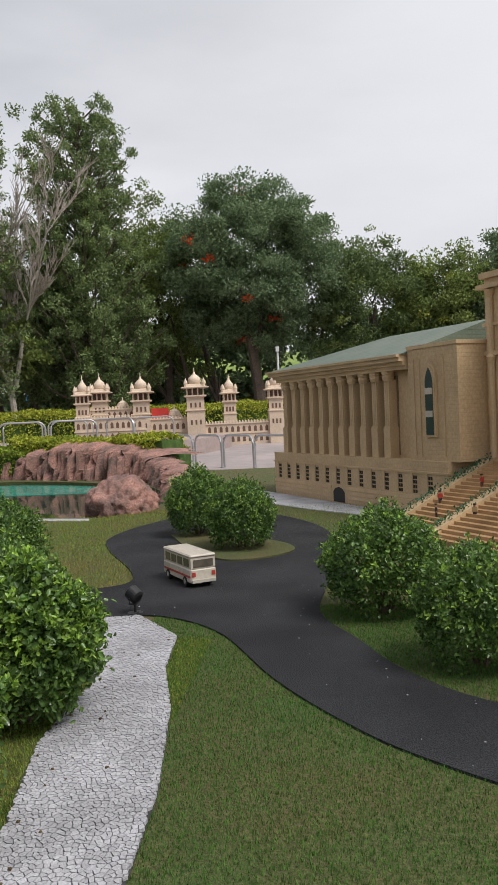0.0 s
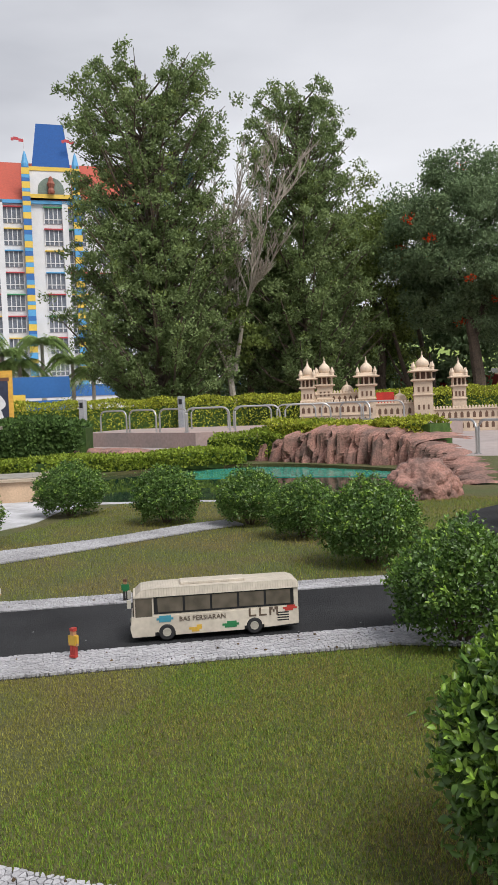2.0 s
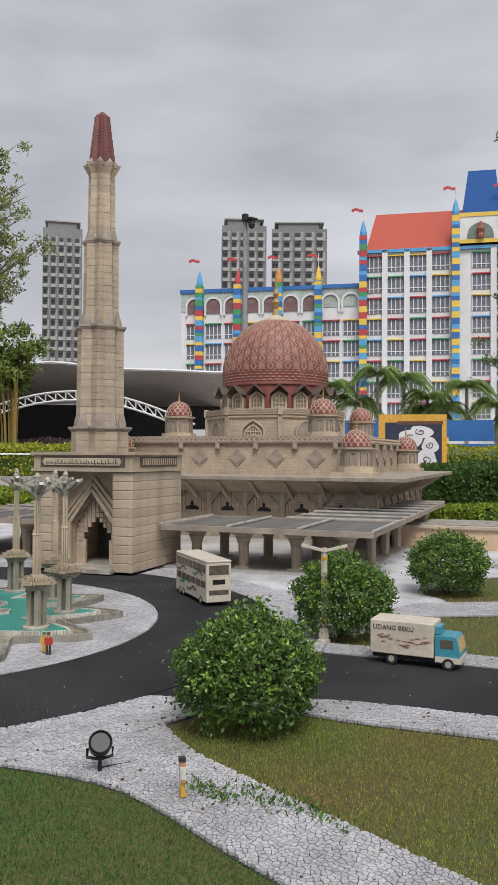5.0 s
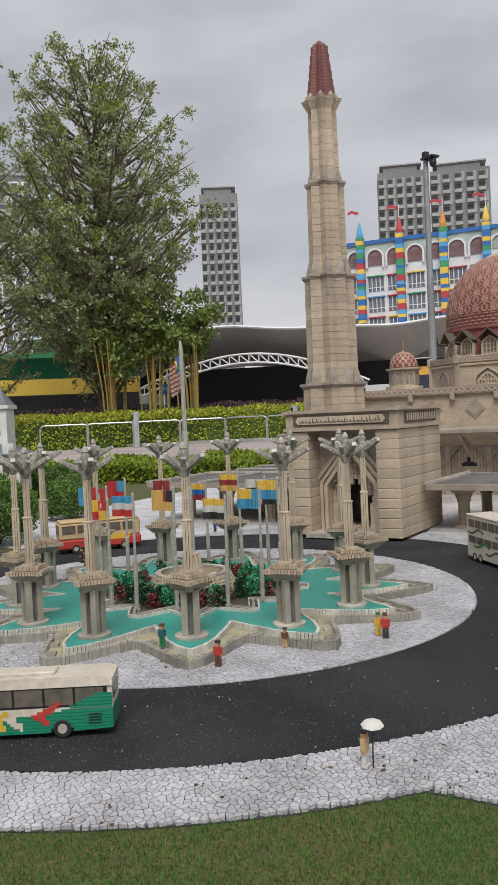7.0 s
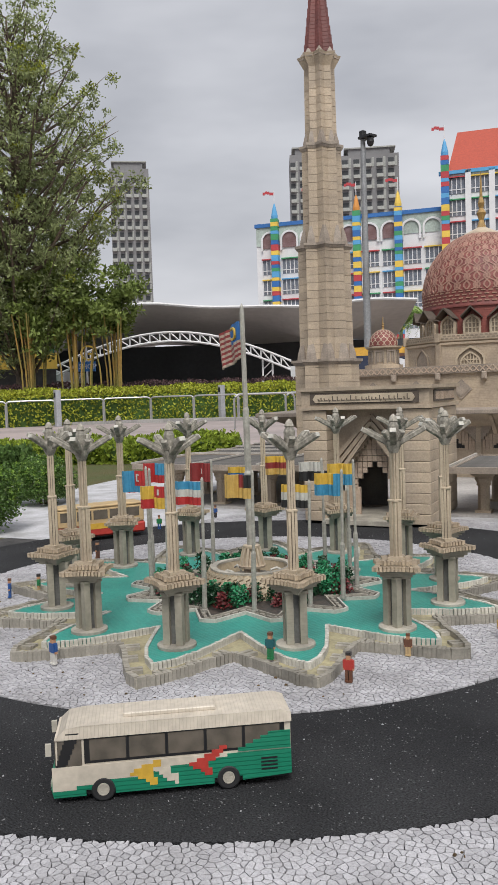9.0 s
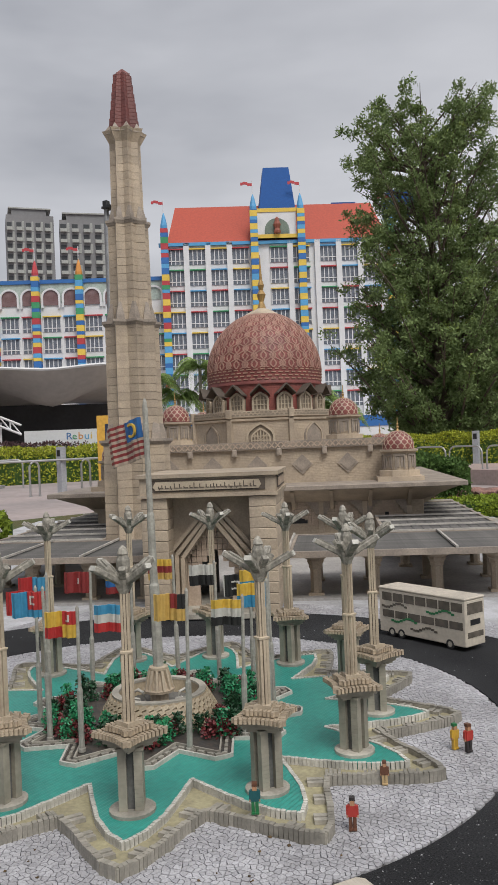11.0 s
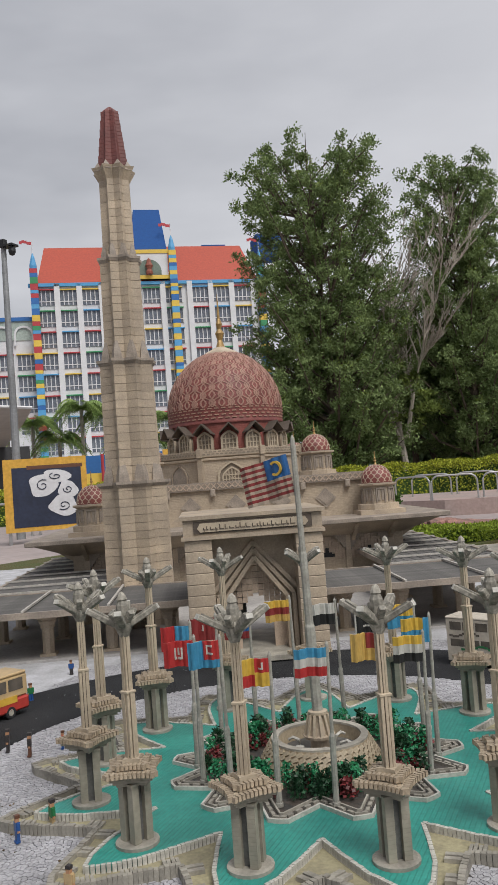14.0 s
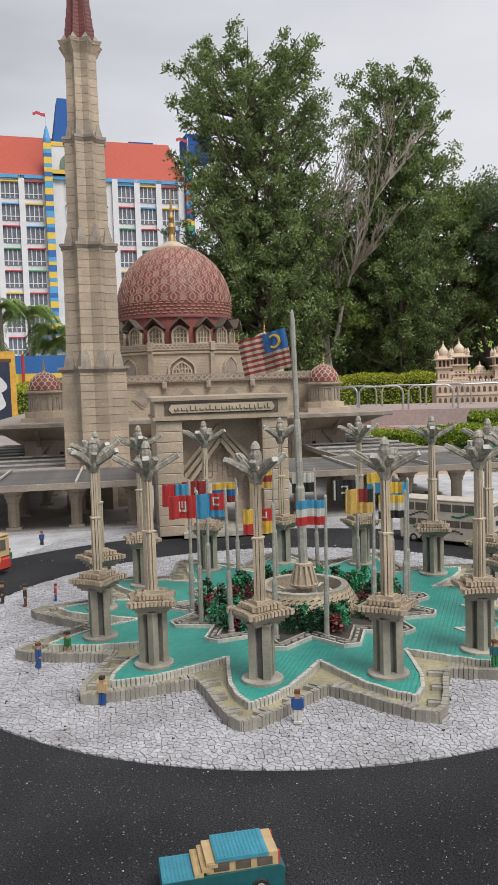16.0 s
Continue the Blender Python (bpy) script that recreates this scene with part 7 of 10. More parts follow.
for z in (0.70, 0.86):
    part("window_panel", box(B(), 2.852, 0.012, z, 2.948, 0.0195, z + 0.045), CREAM, hallb)
big_b = part("main_block", box(B(), 3.24, 0.35, 0.0, 5.4, 2.6, 1.62), SAND_B, hallb)
for z0, z1, o in ((1.10, 1.13, 0.03), (1.55, 1.58, 0.05), (1.62, 1.66, 0.03), (1.30, 1.32, 0.02)):
    part("cornice", box(B(), 3.24 - o, 0.35 - o, z0, 5.4, 0.36, z1), SAND_P, hallb)
mw = col_s = None
for i in range(6):
    for z in (0.52, 0.76, 0.98, 1.20, 1.38):
        m = pose(3.48 + 0.32 * i, 0.345, z)
        if mw is None:
            bm = B()
            box(bm, -0.055, -0.002, 0, 0.055, 0.02, 0.13)
            mw = part("dark_window", bm, GLASS_D, hallb)
            mw.matrix_basis = m
        else:
            again(mw, m)
    m = pose(3.32 + 0.32 * i, 0.33, 0.39)
    if col_s is None:
        col_s = part("half_column", lathe(B(), [(0.035, 0), (0.028, 0.03), (0.028, 0.66), (0.045, 0.70), (0.03, 0.72), (0.026, 1.1), (0.045, 1.15)], 10), SAND_P, hallb)
        col_s.matrix_basis = m
    else:
        again(col_s, m)
part("round_lantern", lathe(B(), [(0.20, 1.2), (0.20, 1.30), (0.22, 1.305), (0.22, 1.33), (0.19, 1.335)], 16, 3.20, 0.9), SAND_P, hallb)
part("small_green_dome", lathe(B(), [(0.19, 1.33), (0.17, 1.42), (0.11, 1.50), (0.01, 1.54)], 16, 3.20, 0.9), GREEN_ROOF, hallb)
st = None
for i in range(20):
    m = pose(3.34, 0.34 - 0.055 * i, 0.39 - 0.0195 * i)
    if st is None:
        st = part("step", box(B(), 0, -0.055, -0.40, 1.9, 0.0, 0.0), mat("orange_tan_step", (0.44, 0.27, 0.13), 0.55), hallb)
        st.matrix_basis = m
    else:
        again(st, pose(3.34, 0.34 - 0.055 * i, 0.39 - 0.0195 * i))
for x in (3.26, 3.78):
    bm = B()
    pts = [(0.36, 0.0), (0.36, 0.43), (-0.76, 0.035), (-0.76, -0.02)]
    v = [bm.verts.new((xx, y, z)) for xx in (x, x + 0.09) for y, z in pts]
    bm.faces.new(v[:4]), bm.faces.new(v[4:][::-1])
    for i in range(4):
        bm.faces.new((v[i], v[(i + 1) % 4], v[4 + (i + 1) % 4], v[4 + i]))
    part("stair_wall", bm, SAND_P, hallb)
    vs, fs = leaf_mesh([(x + rng.uniform(0, 0.09), t, 0.30 + t * 0.353 + rng.uniform(-0.005, 0.03)) for t in (rng.uniform(-0.76, 0.34) for _ in range(420))], np.tile((0, 0, 1.0), (420, 1)), 0.02, 0.014, np.random.RandomState(3), rounded=False)
    raw("stair_hedge", vs, fs, HEDGE_TOY, hallb, "green toy hedge on the stair wall")
H2 = HALLB
tagged(part("apron", prism(B(), [tuple((H2 @ Vector((x, y, 0))).xy) for x, y in ((-0.3, -0.02), (3.0, -0.02), (3.0, -0.22), (1.5, -0.5), (-0.3, -0.62))], -0.06, -0.0045), PLAZA), "pale grey apron before the model hall", "pavement", kind="structure")
for i, (x, y, zz, top, legs) in enumerate(((3.60, -0.05, 0.25, REDP, BROWN), (3.62, -0.50, 0.095, DARKP, DARKP), (3.95, -0.42, 0.115, TANP, DARKP), (3.44, -0.32, 0.155, REDP, DARKP))):
    p = H2 @ Vector((x, y, zz))
    figure(p.x, p.y, top, legs, DARKP, 0.105, 40 + 50 * i, "dark toy figure standing on the model stairs", z=p.z)
# ---------- pond and rocks ----------
wm = bpy.data.materials.new("pond_water")
wm.use_nodes = True
pb = wm.node_tree.nodes["Principled BSDF"]
pb.inputs["Base Color"].default_value, pb.inputs["Roughness"].default_value = (0.012, 0.035, 0.022, 1), 0.04
wno, wbu = wm.node_tree.nodes.new("ShaderNodeTexNoise"), wm.node_tree.nodes.new("ShaderNodeBump")
wno.inputs["Scale"].default_value, wbu.inputs["Strength"].default_value, wbu.inputs["Distance"].default_value = 9, 0.12, 0.02
wm.node_tree.links.new(wno.outputs["Fac"], wbu.inputs["Height"])
wm.node_tree.links.new(wbu.outputs["Normal"], pb.inputs["Normal"])
tagged(part("pond_water", prism(B(), POND, -0.3, -0.055), wm), "dark green still pond water", "water", kind="structure")
TEAL_W = mat("teal_pool_floor", (0.03, 0.26, 0.20), 0.12, col2=(0.05, 0.34, 0.26), scale=3, fine=20, var=0.12)
tagged(part("pool_shelf", prism(B(), smooth_line([(-2.50, 9.66), (-3.36, 9.93), (-4.53, 9.95), (-5.65, 9.84), (-6.01, 10.61), (-5.28, 11.53), (-4.14, 11.22), (-3.16, 10.61), (-2.60, 10.02)], 4), -0.06, -0.048), TEAL_W), "bright teal shallow pool along the rocks", "water", kind="structure")
ROCK = mat("pinkish_rock", (0.335, 0.175, 0.14), 0.85, col2=(0.155, 0.095, 0.08), scale=5, fine=45, var=0.42, bump=1.0)


def rock(x, y, z, sx, sy, sz, seed, turn=0.0, label="rounded pinkish brown rock at the pond edge"):
    bm = B()
    bmesh.ops.create_icosphere(bm, subdivisions=5, radius=1.0)
    off = Vector((seed * 3.1, seed * 1.7, 0))
    for v in bm.verts:
        p = v.co.copy()
        f = 1 + 0.20 * noise.noise(p * 1.3 + off) + 0.10 * noise.noise(p * 3.5 + off) + 0.05 * noise.noise(p * 9 + off) - max(0.0, 0.16 - abs(noise.noise(Vector((p.x * 4, p.y * 4, p.z * 1.6)) + off))) * 0.7
        v.co = Vector((p.x * sx, p.y * sy, max(p.z, -0.5) * sz)) * f
    ob = part("rock", bm, ROCK, smooth=True)
    ob.matrix_basis = pose(x, y, z, 0, 0, turn)
    return tagged(ob, label, "rock", "rocks round the pond")


def cliff(line, tops, depth, seed, label):
    """A rock face with upright grooves along a line, rounded over at the top."""
    pts = smooth_line(line, 22)
    n, rows = len(pts), 22
    verts, faces = [], []
    for i, (x, y) in enumerate(pts):
        a, b = pts[max(i - 1, 0)], pts[min(i + 1, n - 1)]
        d = Vector((b[0] - a[0], b[1] - a[1], 0)).normalized()
        nrm = Vector((d.y, -d.x, 0))
        f = i / (n - 1) * (len(tops) - 1)
        k = min(int(f), len(tops) - 2)
        h = tops[k] + (tops[k + 1] - tops[k]) * (f - k)
        h *= 1 + 0.16 * noise.noise(Vector((x * 2.2, y * 2.2, seed)))
        for j in range(rows):
            t = j / (rows - 1)
            if t < 0.55:
                out, z = 0.10 * (1 - t / 0.55), h * 0.86 * t / 0.55
            else:
                q = (t - 0.55) / 0.45
                out, z = -depth * q, h * (0.86 + 0.14 * math.sin(q * 2.6))
            p = Vector((x, y, 0)) + nrm * out
            s1 = noise.noise(Vector((x * 7, y * 7, z * 1.1 + seed)))
            s2 = noise.noise(Vector((x * 19, y * 19, z * 3.0 + seed)))
            crack = max(0.0, 0.18 - abs(noise.noise(Vector((x * 11, y * 11, z * 2.2 + seed * 2))))) * 0.5
            p += nrm * (0.10 * s1 + 0.05 * s2 - crack * 1.6)
            verts.append((p.x, p.y, z - 0.08 + 0.03 * s1))
    for i in range(n - 1):
        for j in range(rows - 1):
            a = i * rows + j
            faces.append((a, a + rows, a + rows + 1, a + 1))
    return tagged(part("rock_wall", (verts, faces), ROCK), label, "rock", "rocks round the pond")


cliff([(-5.75, 12.45), (-5.30, 12.25), (-4.76, 11.92), (-4.09, 11.61), (-3.40, 11.26), (-2.95, 11.05), (-2.75, 10.7)], (0.20, 0.40, 0.54, 0.58, 0.56, 0.50, 0.40), 0.7, 3, "pinkish brown rock wall with upright grooves behind the pond")
cliff([(-2.80, 10.9), (-2.55, 10.3), (-2.22, 9.2), (-2.08, 8.5)], (0.42, 0.36, 0.24, 0.10), 0.28, 5, "low pinkish rock edge running down beside the pond")
cliff([(-9.9, 12.0), (-8.8, 12.2), (-7.8, 12.5), (-6.6, 12.4)], (0.22, 0.30, 0.26, 0.18), 0.6, 8, "low pinkish rock edge beside the walkway")
rock(-2.38, 7.75, 0.0, 0.34, 0.46, 0.30, 1, 20, "large rounded pinkish rock beside the pond")
rs0 = np.random.RandomState(5)
SHRUB_Y = foliage("yellow_green_shrub", (0.45, 0.46, 0.06), (0.28, 0.33, 0.045), 0.6, 0.5)
SHRUB_G = foliage("fresh_green_shrub", (0.27, 0.34, 0.045), (0.18, 0.25, 0.035), 0.6, 0.45)
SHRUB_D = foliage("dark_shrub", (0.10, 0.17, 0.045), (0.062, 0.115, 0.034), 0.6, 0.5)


def mound(name, line, width, z0, z1, size, density, material, label, seed, kind="", flat=0.5):
    """A low hedge along a line: leaves all over a filler body coloured dark for the shade inside."""
    rs = np.random.RandomState(seed)
    ob = thing(name, label, "hedge", kind=kind)
    pts = [Vector((*p, 0)) for p in line]
    cs, ns = [], []
    core = B()
    for a, b in zip(pts, pts[1:]):
        d = b - a
        L = d.length
        t = d.normalized()
        s = Vector((-t.y, t.x, 0))
        n = int(L * density)
        u, w = rs.uniform(0, L, n), rs.uniform(-1, 1, n)
        side = rs.rand(n)
        for i in range(n):
            p = a + t * u[i]
            k_l = 0.25 if z1 > 1 else 1.0
            lump = 1 + k_l * (0.10 * math.sin(p.x * 3.1 + p.y * 2.3 + seed) + 0.07 * math.sin(p.x * 7.7 - p.y * 6.1))
            if side[i] < flat:
                k = w[i]
                z = z0 + (z1 - z0) * lump * (1 - 0.25 * abs(k) ** 3) + rs.normal(0, size * 0.25)
                cs.append((*(p + s * k * width).xy, z)), ns.append((s.x * k * 0.4, s.y * k * 0.4, 1))
            else:
                k = 1 if w[i] > 0 else -1
                z = z0 + (z1 - z0) * rs.rand() * lump
                q = p + s * k * width * (1 + 0.1 * math.sin(p.x * 5 + p.y * 4)) + s * rs.normal(0, size * 0.25)
                cs.append((*q.xy, z)), ns.append((s.x * k, s.y * k, 0.4))
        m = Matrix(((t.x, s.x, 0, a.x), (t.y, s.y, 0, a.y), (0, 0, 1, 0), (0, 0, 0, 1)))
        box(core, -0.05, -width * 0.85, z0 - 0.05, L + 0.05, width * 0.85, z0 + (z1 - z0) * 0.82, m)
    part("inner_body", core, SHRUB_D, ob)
    raw("leaves", *leaf_mesh(cs, ns, size, size * 0.6, rs, rounded=False), material, ob)
    return ob


mound("pond_hedge", [(-9.00, 9.64), (-7.97, 10.17), (-6.79, 11.25), (-5.64, 12.01)], 0.38, 0.0, 0.20, 0.05, 2600, SHRUB_G, "low fresh green hedge behind the pond", 1)
mound("bank_plants", [(-6.18, 12.47), (-4.90, 12.55), (-3.56, 12.40), (-2.57, 12.26)], 0.32, 0.05, 0.40, 0.055, 2000, SHRUB_G, "loose green plants above the pond rocks", 2)
mound("shrub_bank", [(-11.29, 12.03), (-10.16, 12.39), (-8.82, 13.00)], 0.8, -0.1, 0.72, 0.075, 4200, SHRUB_D, "dense dark green shrubs on the bank", 3)
mound("rock_plants", [(-5.3, 12.75), (-4.3, 12.35), (-3.3, 11.95), (-2.6, 11.5)], 0.25, 0.30, 0.56, 0.055, 2200, SHRUB_Y, "yellow-green ground cover on top of the rocks", 14)
mound("rock_shrub", [(-4.71, 12.54), (-4.24, 12.57)], 0.3, 0.2, 0.55, 0.05, 2500, SHRUB_G, "green spreading plant on the rocks", 4)
mound("flower_bank", [(-15.44, 3.64), (-14.14, 5.24), (-13.13, 6.63)], 0.7, -0.1, 0.30, 0.08, 2200, SHRUB_G, "pale flowering green shrubs beside the model plaza", 5)
mound("red_shrub", [(-13.55, 2.23), (-13.15, 3.43)], 0.6, -0.1, 0.34, 0.08, 2200, SHRUB_D, "dark shrub with a few red flowers", 6)
mound("boundary_hedge", [(-36.32, 5.76), (-34.48, 10.08), (-32.00, 15.29), (-29.74, 19.20), (-27.24, 24.31), (-23.72, 29.68)], 0.7, -0.1, 1.25, 0.12, 850, SHRUB_Y, "long clipped yellow-green boundary hedge", 7)
mound("boundary_hedge", [(-23.2, 20.5), (-18.9, 22.1), (-17.7, 23.0), (-13.8, 25.9), (-10.7, 27.4), (-8.4, 28.0), (-4.0, 28.7), (2.0, 29.4)], 0.55, -0.1, 1.18, 0.085, 1500, SHRUB_Y, "clipped yellow-green hedge before the trees", 8)

SHRUB_P = foliage("purple_brown_shrub", (0.15, 0.085, 0.095), (0.095, 0.065, 0.065), 0.6, 0.5)
mound("purple_hedge", [(-38.2, 8.4), (-36.2, 12.0), (-33.8, 16.6), (-31.2, 20.8), (-28.8, 25.4)], 0.5, -0.1, 1.46, 0.13, 500, SHRUB_P, "low purple-leaved hedge behind the yellow-green one", 9)

# sandstone planter box near the model mosque
pbx = thing("model_wall", "low sandy toy-brick wall block beside the plaza", "model wall", pose(-6.44, 7.31, -0.006, 0, 0, 29.5))
part("body", box(B(), -0.75, -0.35, 0, 0.35, 0.5, 0.20), SANDSTONE, pbx)
part("coping", box(B(), -0.78, -0.38, 0.20, 0.38, 0.53, 0.225), TAN_PLAIN, pbx)
part("inner_bed", box(B(), -0.68, -0.28, 0.225, 0.28, 0.43, 0.232), GREY_LIGHT, pbx)

# ---------- railings ----------
def rail(m, w=1.85, h=0.98, r=0.032, label="bent stainless steel tube railing on the walkway"):
    t = thing("railing", label, "railing", m, "steel railings along the walkway")
    pts = [(-w / 2, 0, 0)]
    for s, c in ((-1, -w / 2 + 0.18), (1, w / 2 - 0.18)):
        for k in range(6):
            a = radians(180 - 18 * k) if s < 0 else radians(90 - 18 * k)
            pts.append((c + 0.18 * math.cos(a), 0, h - 0.18 + 0.18 * math.sin(a)))
    pts.append((w / 2, 0, 0))
    part("tube", tube(B(), pts, r, 8), STEEL, t)
    for x in (-w / 2, w / 2):
        part("foot_plate", lathe(B(), [(r * 2.2, 0), (r * 2.2, 0.012)], 12, x, 0), STEEL, t)
    return t


r0 = None
lines = [((-33.9, 9.2), (-30.8, 15.7), 4), ((-30.8, 15.7), (-26.3, 18.7), 3), ((-21.8, 13.2), (-19.9, 19.2), 4)]
for a, b, n in lines:
    a, b = Vector(a), Vector(b)
    ang = math.degrees(math.atan2(b.y - a.y, b.x - a.x))
    for i in range(n):
        p = a + (b - a) * ((i + 0.5) / n)
        m = pose(p.x, p.y, -0.10, 0, 0, ang)
        if r0 is None:
            r0 = rail(m)
        else:
            copy_thing(r0, m)
low0 = None
for x, y, a in ((-1.25, 13.20, -50), (-1.90, 13.95, -55), (-2.53, 14.73, -55), (-3.16, 15.48, -55), (-3.82, 16.20, -55), (-4.46, 16.89, -55)):
    if low0 is None:
        low0 = rail(pose(x, y, -0.10, 0, 0, a), 1.05, 0.57, 0.022, "low bent steel tube railing beside the walkway")
    else:
        copy_thing(low0, pose(x, y, -0.10, 0, 0, a))
walk_low = [(-11.8, 19.6, -22), (-10.7, 19.1, -24), (-9.6, 18.55, -26), (-8.5, 18.05, 10), (-7.35, 18.3, 12), (-6.2, 18.55, 14), (-9.6, 21.0, 4), (-8.4, 21.1, 4), (-7.2, 21.2, 4), (-6.0, 21.3, 4), (-4.9, 21.35, 2), (-5.05, 18.3, -40)]
for x, y, a in walk_low:
    copy_thing(low0, pose(x, y, 0.27, 0, 0, a))
tagged(part("raised_walkway", prism(B(), [(-13.0, 19.9), (-10.6, 18.75), (-8.7, 17.75), (-6.9, 18.05), (-5.2, 18.25), (-4.4, 17.5), (-3.3, 19.5), (-3.0, 22.6), (-13.0, 22.8)], -0.2, 0.27), mat("pinkish_paving", (0.36, 0.27, 0.245), 0.85, col2=(0.30, 0.25, 0.235), scale=0.8, fine=14, var=0.15)), "raised pinkish paved walkway with a low retaining wall", "pavement", kind="structure")
bol = None
for x, y in ((-31.6, 12.2), (-29.0, 17.8), (-18.1, 21.6), (-15.2, 23.9), (-12.4, 25.6), (-21.2, 15.6)):
    if bol is None:
        bol = thing("bollard", "square grey metal bollard light by the hedge", "bollard", pose(x, y, -0.1), "bollard lights")
        part("post", box(B(), -0.10, -0.10, 0, 0.10, 0.10, 1.35, bevel=0.01), mat("grey_metal", (0.40, 0.41, 0.44), 0.5, scale=2, fine=20), bol)
        part("lamp_slot", box(B(), -0.06, -0.108, 1.08, 0.06, -0.10, 1.26), BLACK, bol)
    else:
        copy_thing(bol, pose(x, y, -0.1))
kerb = B()
for a, b in (((-35.9, 8.3), (-31.3, 15.2)), ((-31.3, 15.2), (-26.8, 18.2)), ((-24.5, 34.6), (-18.1, 36.9)), ((-13.6, 33.9), (-5.7, 26.1))):
    d = Vector(b) - Vector(a)
    box(kerb, 0, -0.4, -0.12, d.length, 0.4, 0.02, pose(a[0], a[1], 0, 0, 0, math.degrees(math.atan2(d.y, d.x))))
tagged(part("walkway_kerb", kerb, mat("grey_concrete", (0.33, 0.32, 0.31), 0.85, scale=1.0, fine=15)), "grey concrete kerb under the railings", "kerb", kind="structure")

# ---------- far model palace ----------
PAL = mat("pale_sandstone_model", (0.62, 0.49, 0.37), 0.6, col2=(0.52, 0.41, 0.31), scale=2, fine=20, var=0.12)
PAL_L = mat("light_sandstone_trim", (0.68, 0.545, 0.42), 0.6, col2=(0.57, 0.46, 0.355), scale=2, fine=20, var=0.12)
# dark brown that paints the shade inside arches and open kiosks
PAL_D = mat("palace_shadow_openings", (0.16, 0.09, 0.06), 0.7)
palace = thing("model_palace", "long pale sandstone model palace with domed towers", "model building", pose(-7.60, 23.09, -0.10, 0, 0, 10.1) @ Matrix.Diagonal((0.848, 0.848, 0.915, 1)))
part("front_wing", box(B(), 0, 0, 0, 2.4, 1.6, 1.02), PAL, palace)
part("middle_wing", box(B(), 2.4, 0.2, 0, 4.3, 1.6, 0.92), PAL, palace)
part("far_wing", box(B(), 4.3, 0.1, 0, 7.3, 1.6, 0.68), PAL, palace)
part("upper_wing", box(B(), 0.25, 0.25, 1.02, 2.2, 1.3, 1.30), PAL, palace)
for x0, x1, y, z in ((-0.04, 2.44, -0.04, 1.02), (2.4, 4.3, 0.16, 0.92), (4.3, 7.34, 0.06, 0.68), (0.21, 2.24, 0.21, 1.30), (-0.03, 2.43, -0.03, 0.62), (2.4, 4.3, 0.17, 0.50), (4.3, 7.3, 0.07, 0.36)):
    part("cornice", box(B(), x0, y, z, x1, y + 0.10, z + 0.035), PAL_L, palace)
op = None
for x0, n, z, dx, y in ((0.12, 12, 0.14, 0.19, 0), (0.12, 12, 0.36, 0.19, 0), (0.12, 12, 0.72, 0.19, 0), (0.4, 9, 1.05, 0.19, 0.25), (2.5, 9, 0.2, 0.2, 0.2), (2.5, 9, 0.6, 0.2, 0.2), (4.4, 14, 0.10, 0.2, 0.1), (4.4, 14, 0.42, 0.2, 0.1)):
    for i in range(n):
        m = pose(x0 + dx * i, y - 0.004, z)
        if op is None:
            bm = B()
            pts = [(-0.05, 0), (-0.05, 0.14), (0, 0.20), (0.05, 0.14), (0.05, 0)]
            v = [bm.verts.new((x, yy, zz)) for yy in (0.02, 0.0) for x, zz in pts]
            bm.faces.new(v[:5]), bm.faces.new(v[5:][::-1])
            for k in range(5):
                bm.faces.new((v[k], v[(k + 1) % 5], v[5 + (k + 1) % 5], v[5 + k]))
            op = part("arched_opening", bm, PAL_D, palace)
            op.matrix_basis = m
        else:
            again(op, m)
merlon = None
for x0, x1, y, z in ((0.0, 2.4, 0.0, 1.055), (2.45, 4.3, 0.2, 0.955), (4.35, 7.3, 0.1, 0.715), (0.3, 2.2, 0.25, 1.335)):
    for i in range(int((x1 - x0) / 0.105)):
        m = pose(x0 + 0.05 + 0.105 * i, y + 0.02, z)
        if merlon is None:
            merlon = part("merlon", square(B(), [(0.032, 0), (0.032, 0.05), (0.004, 0.085)]), PAL_L, palace)
            merlon.matrix_basis = m
        else:
            again(merlon, m)


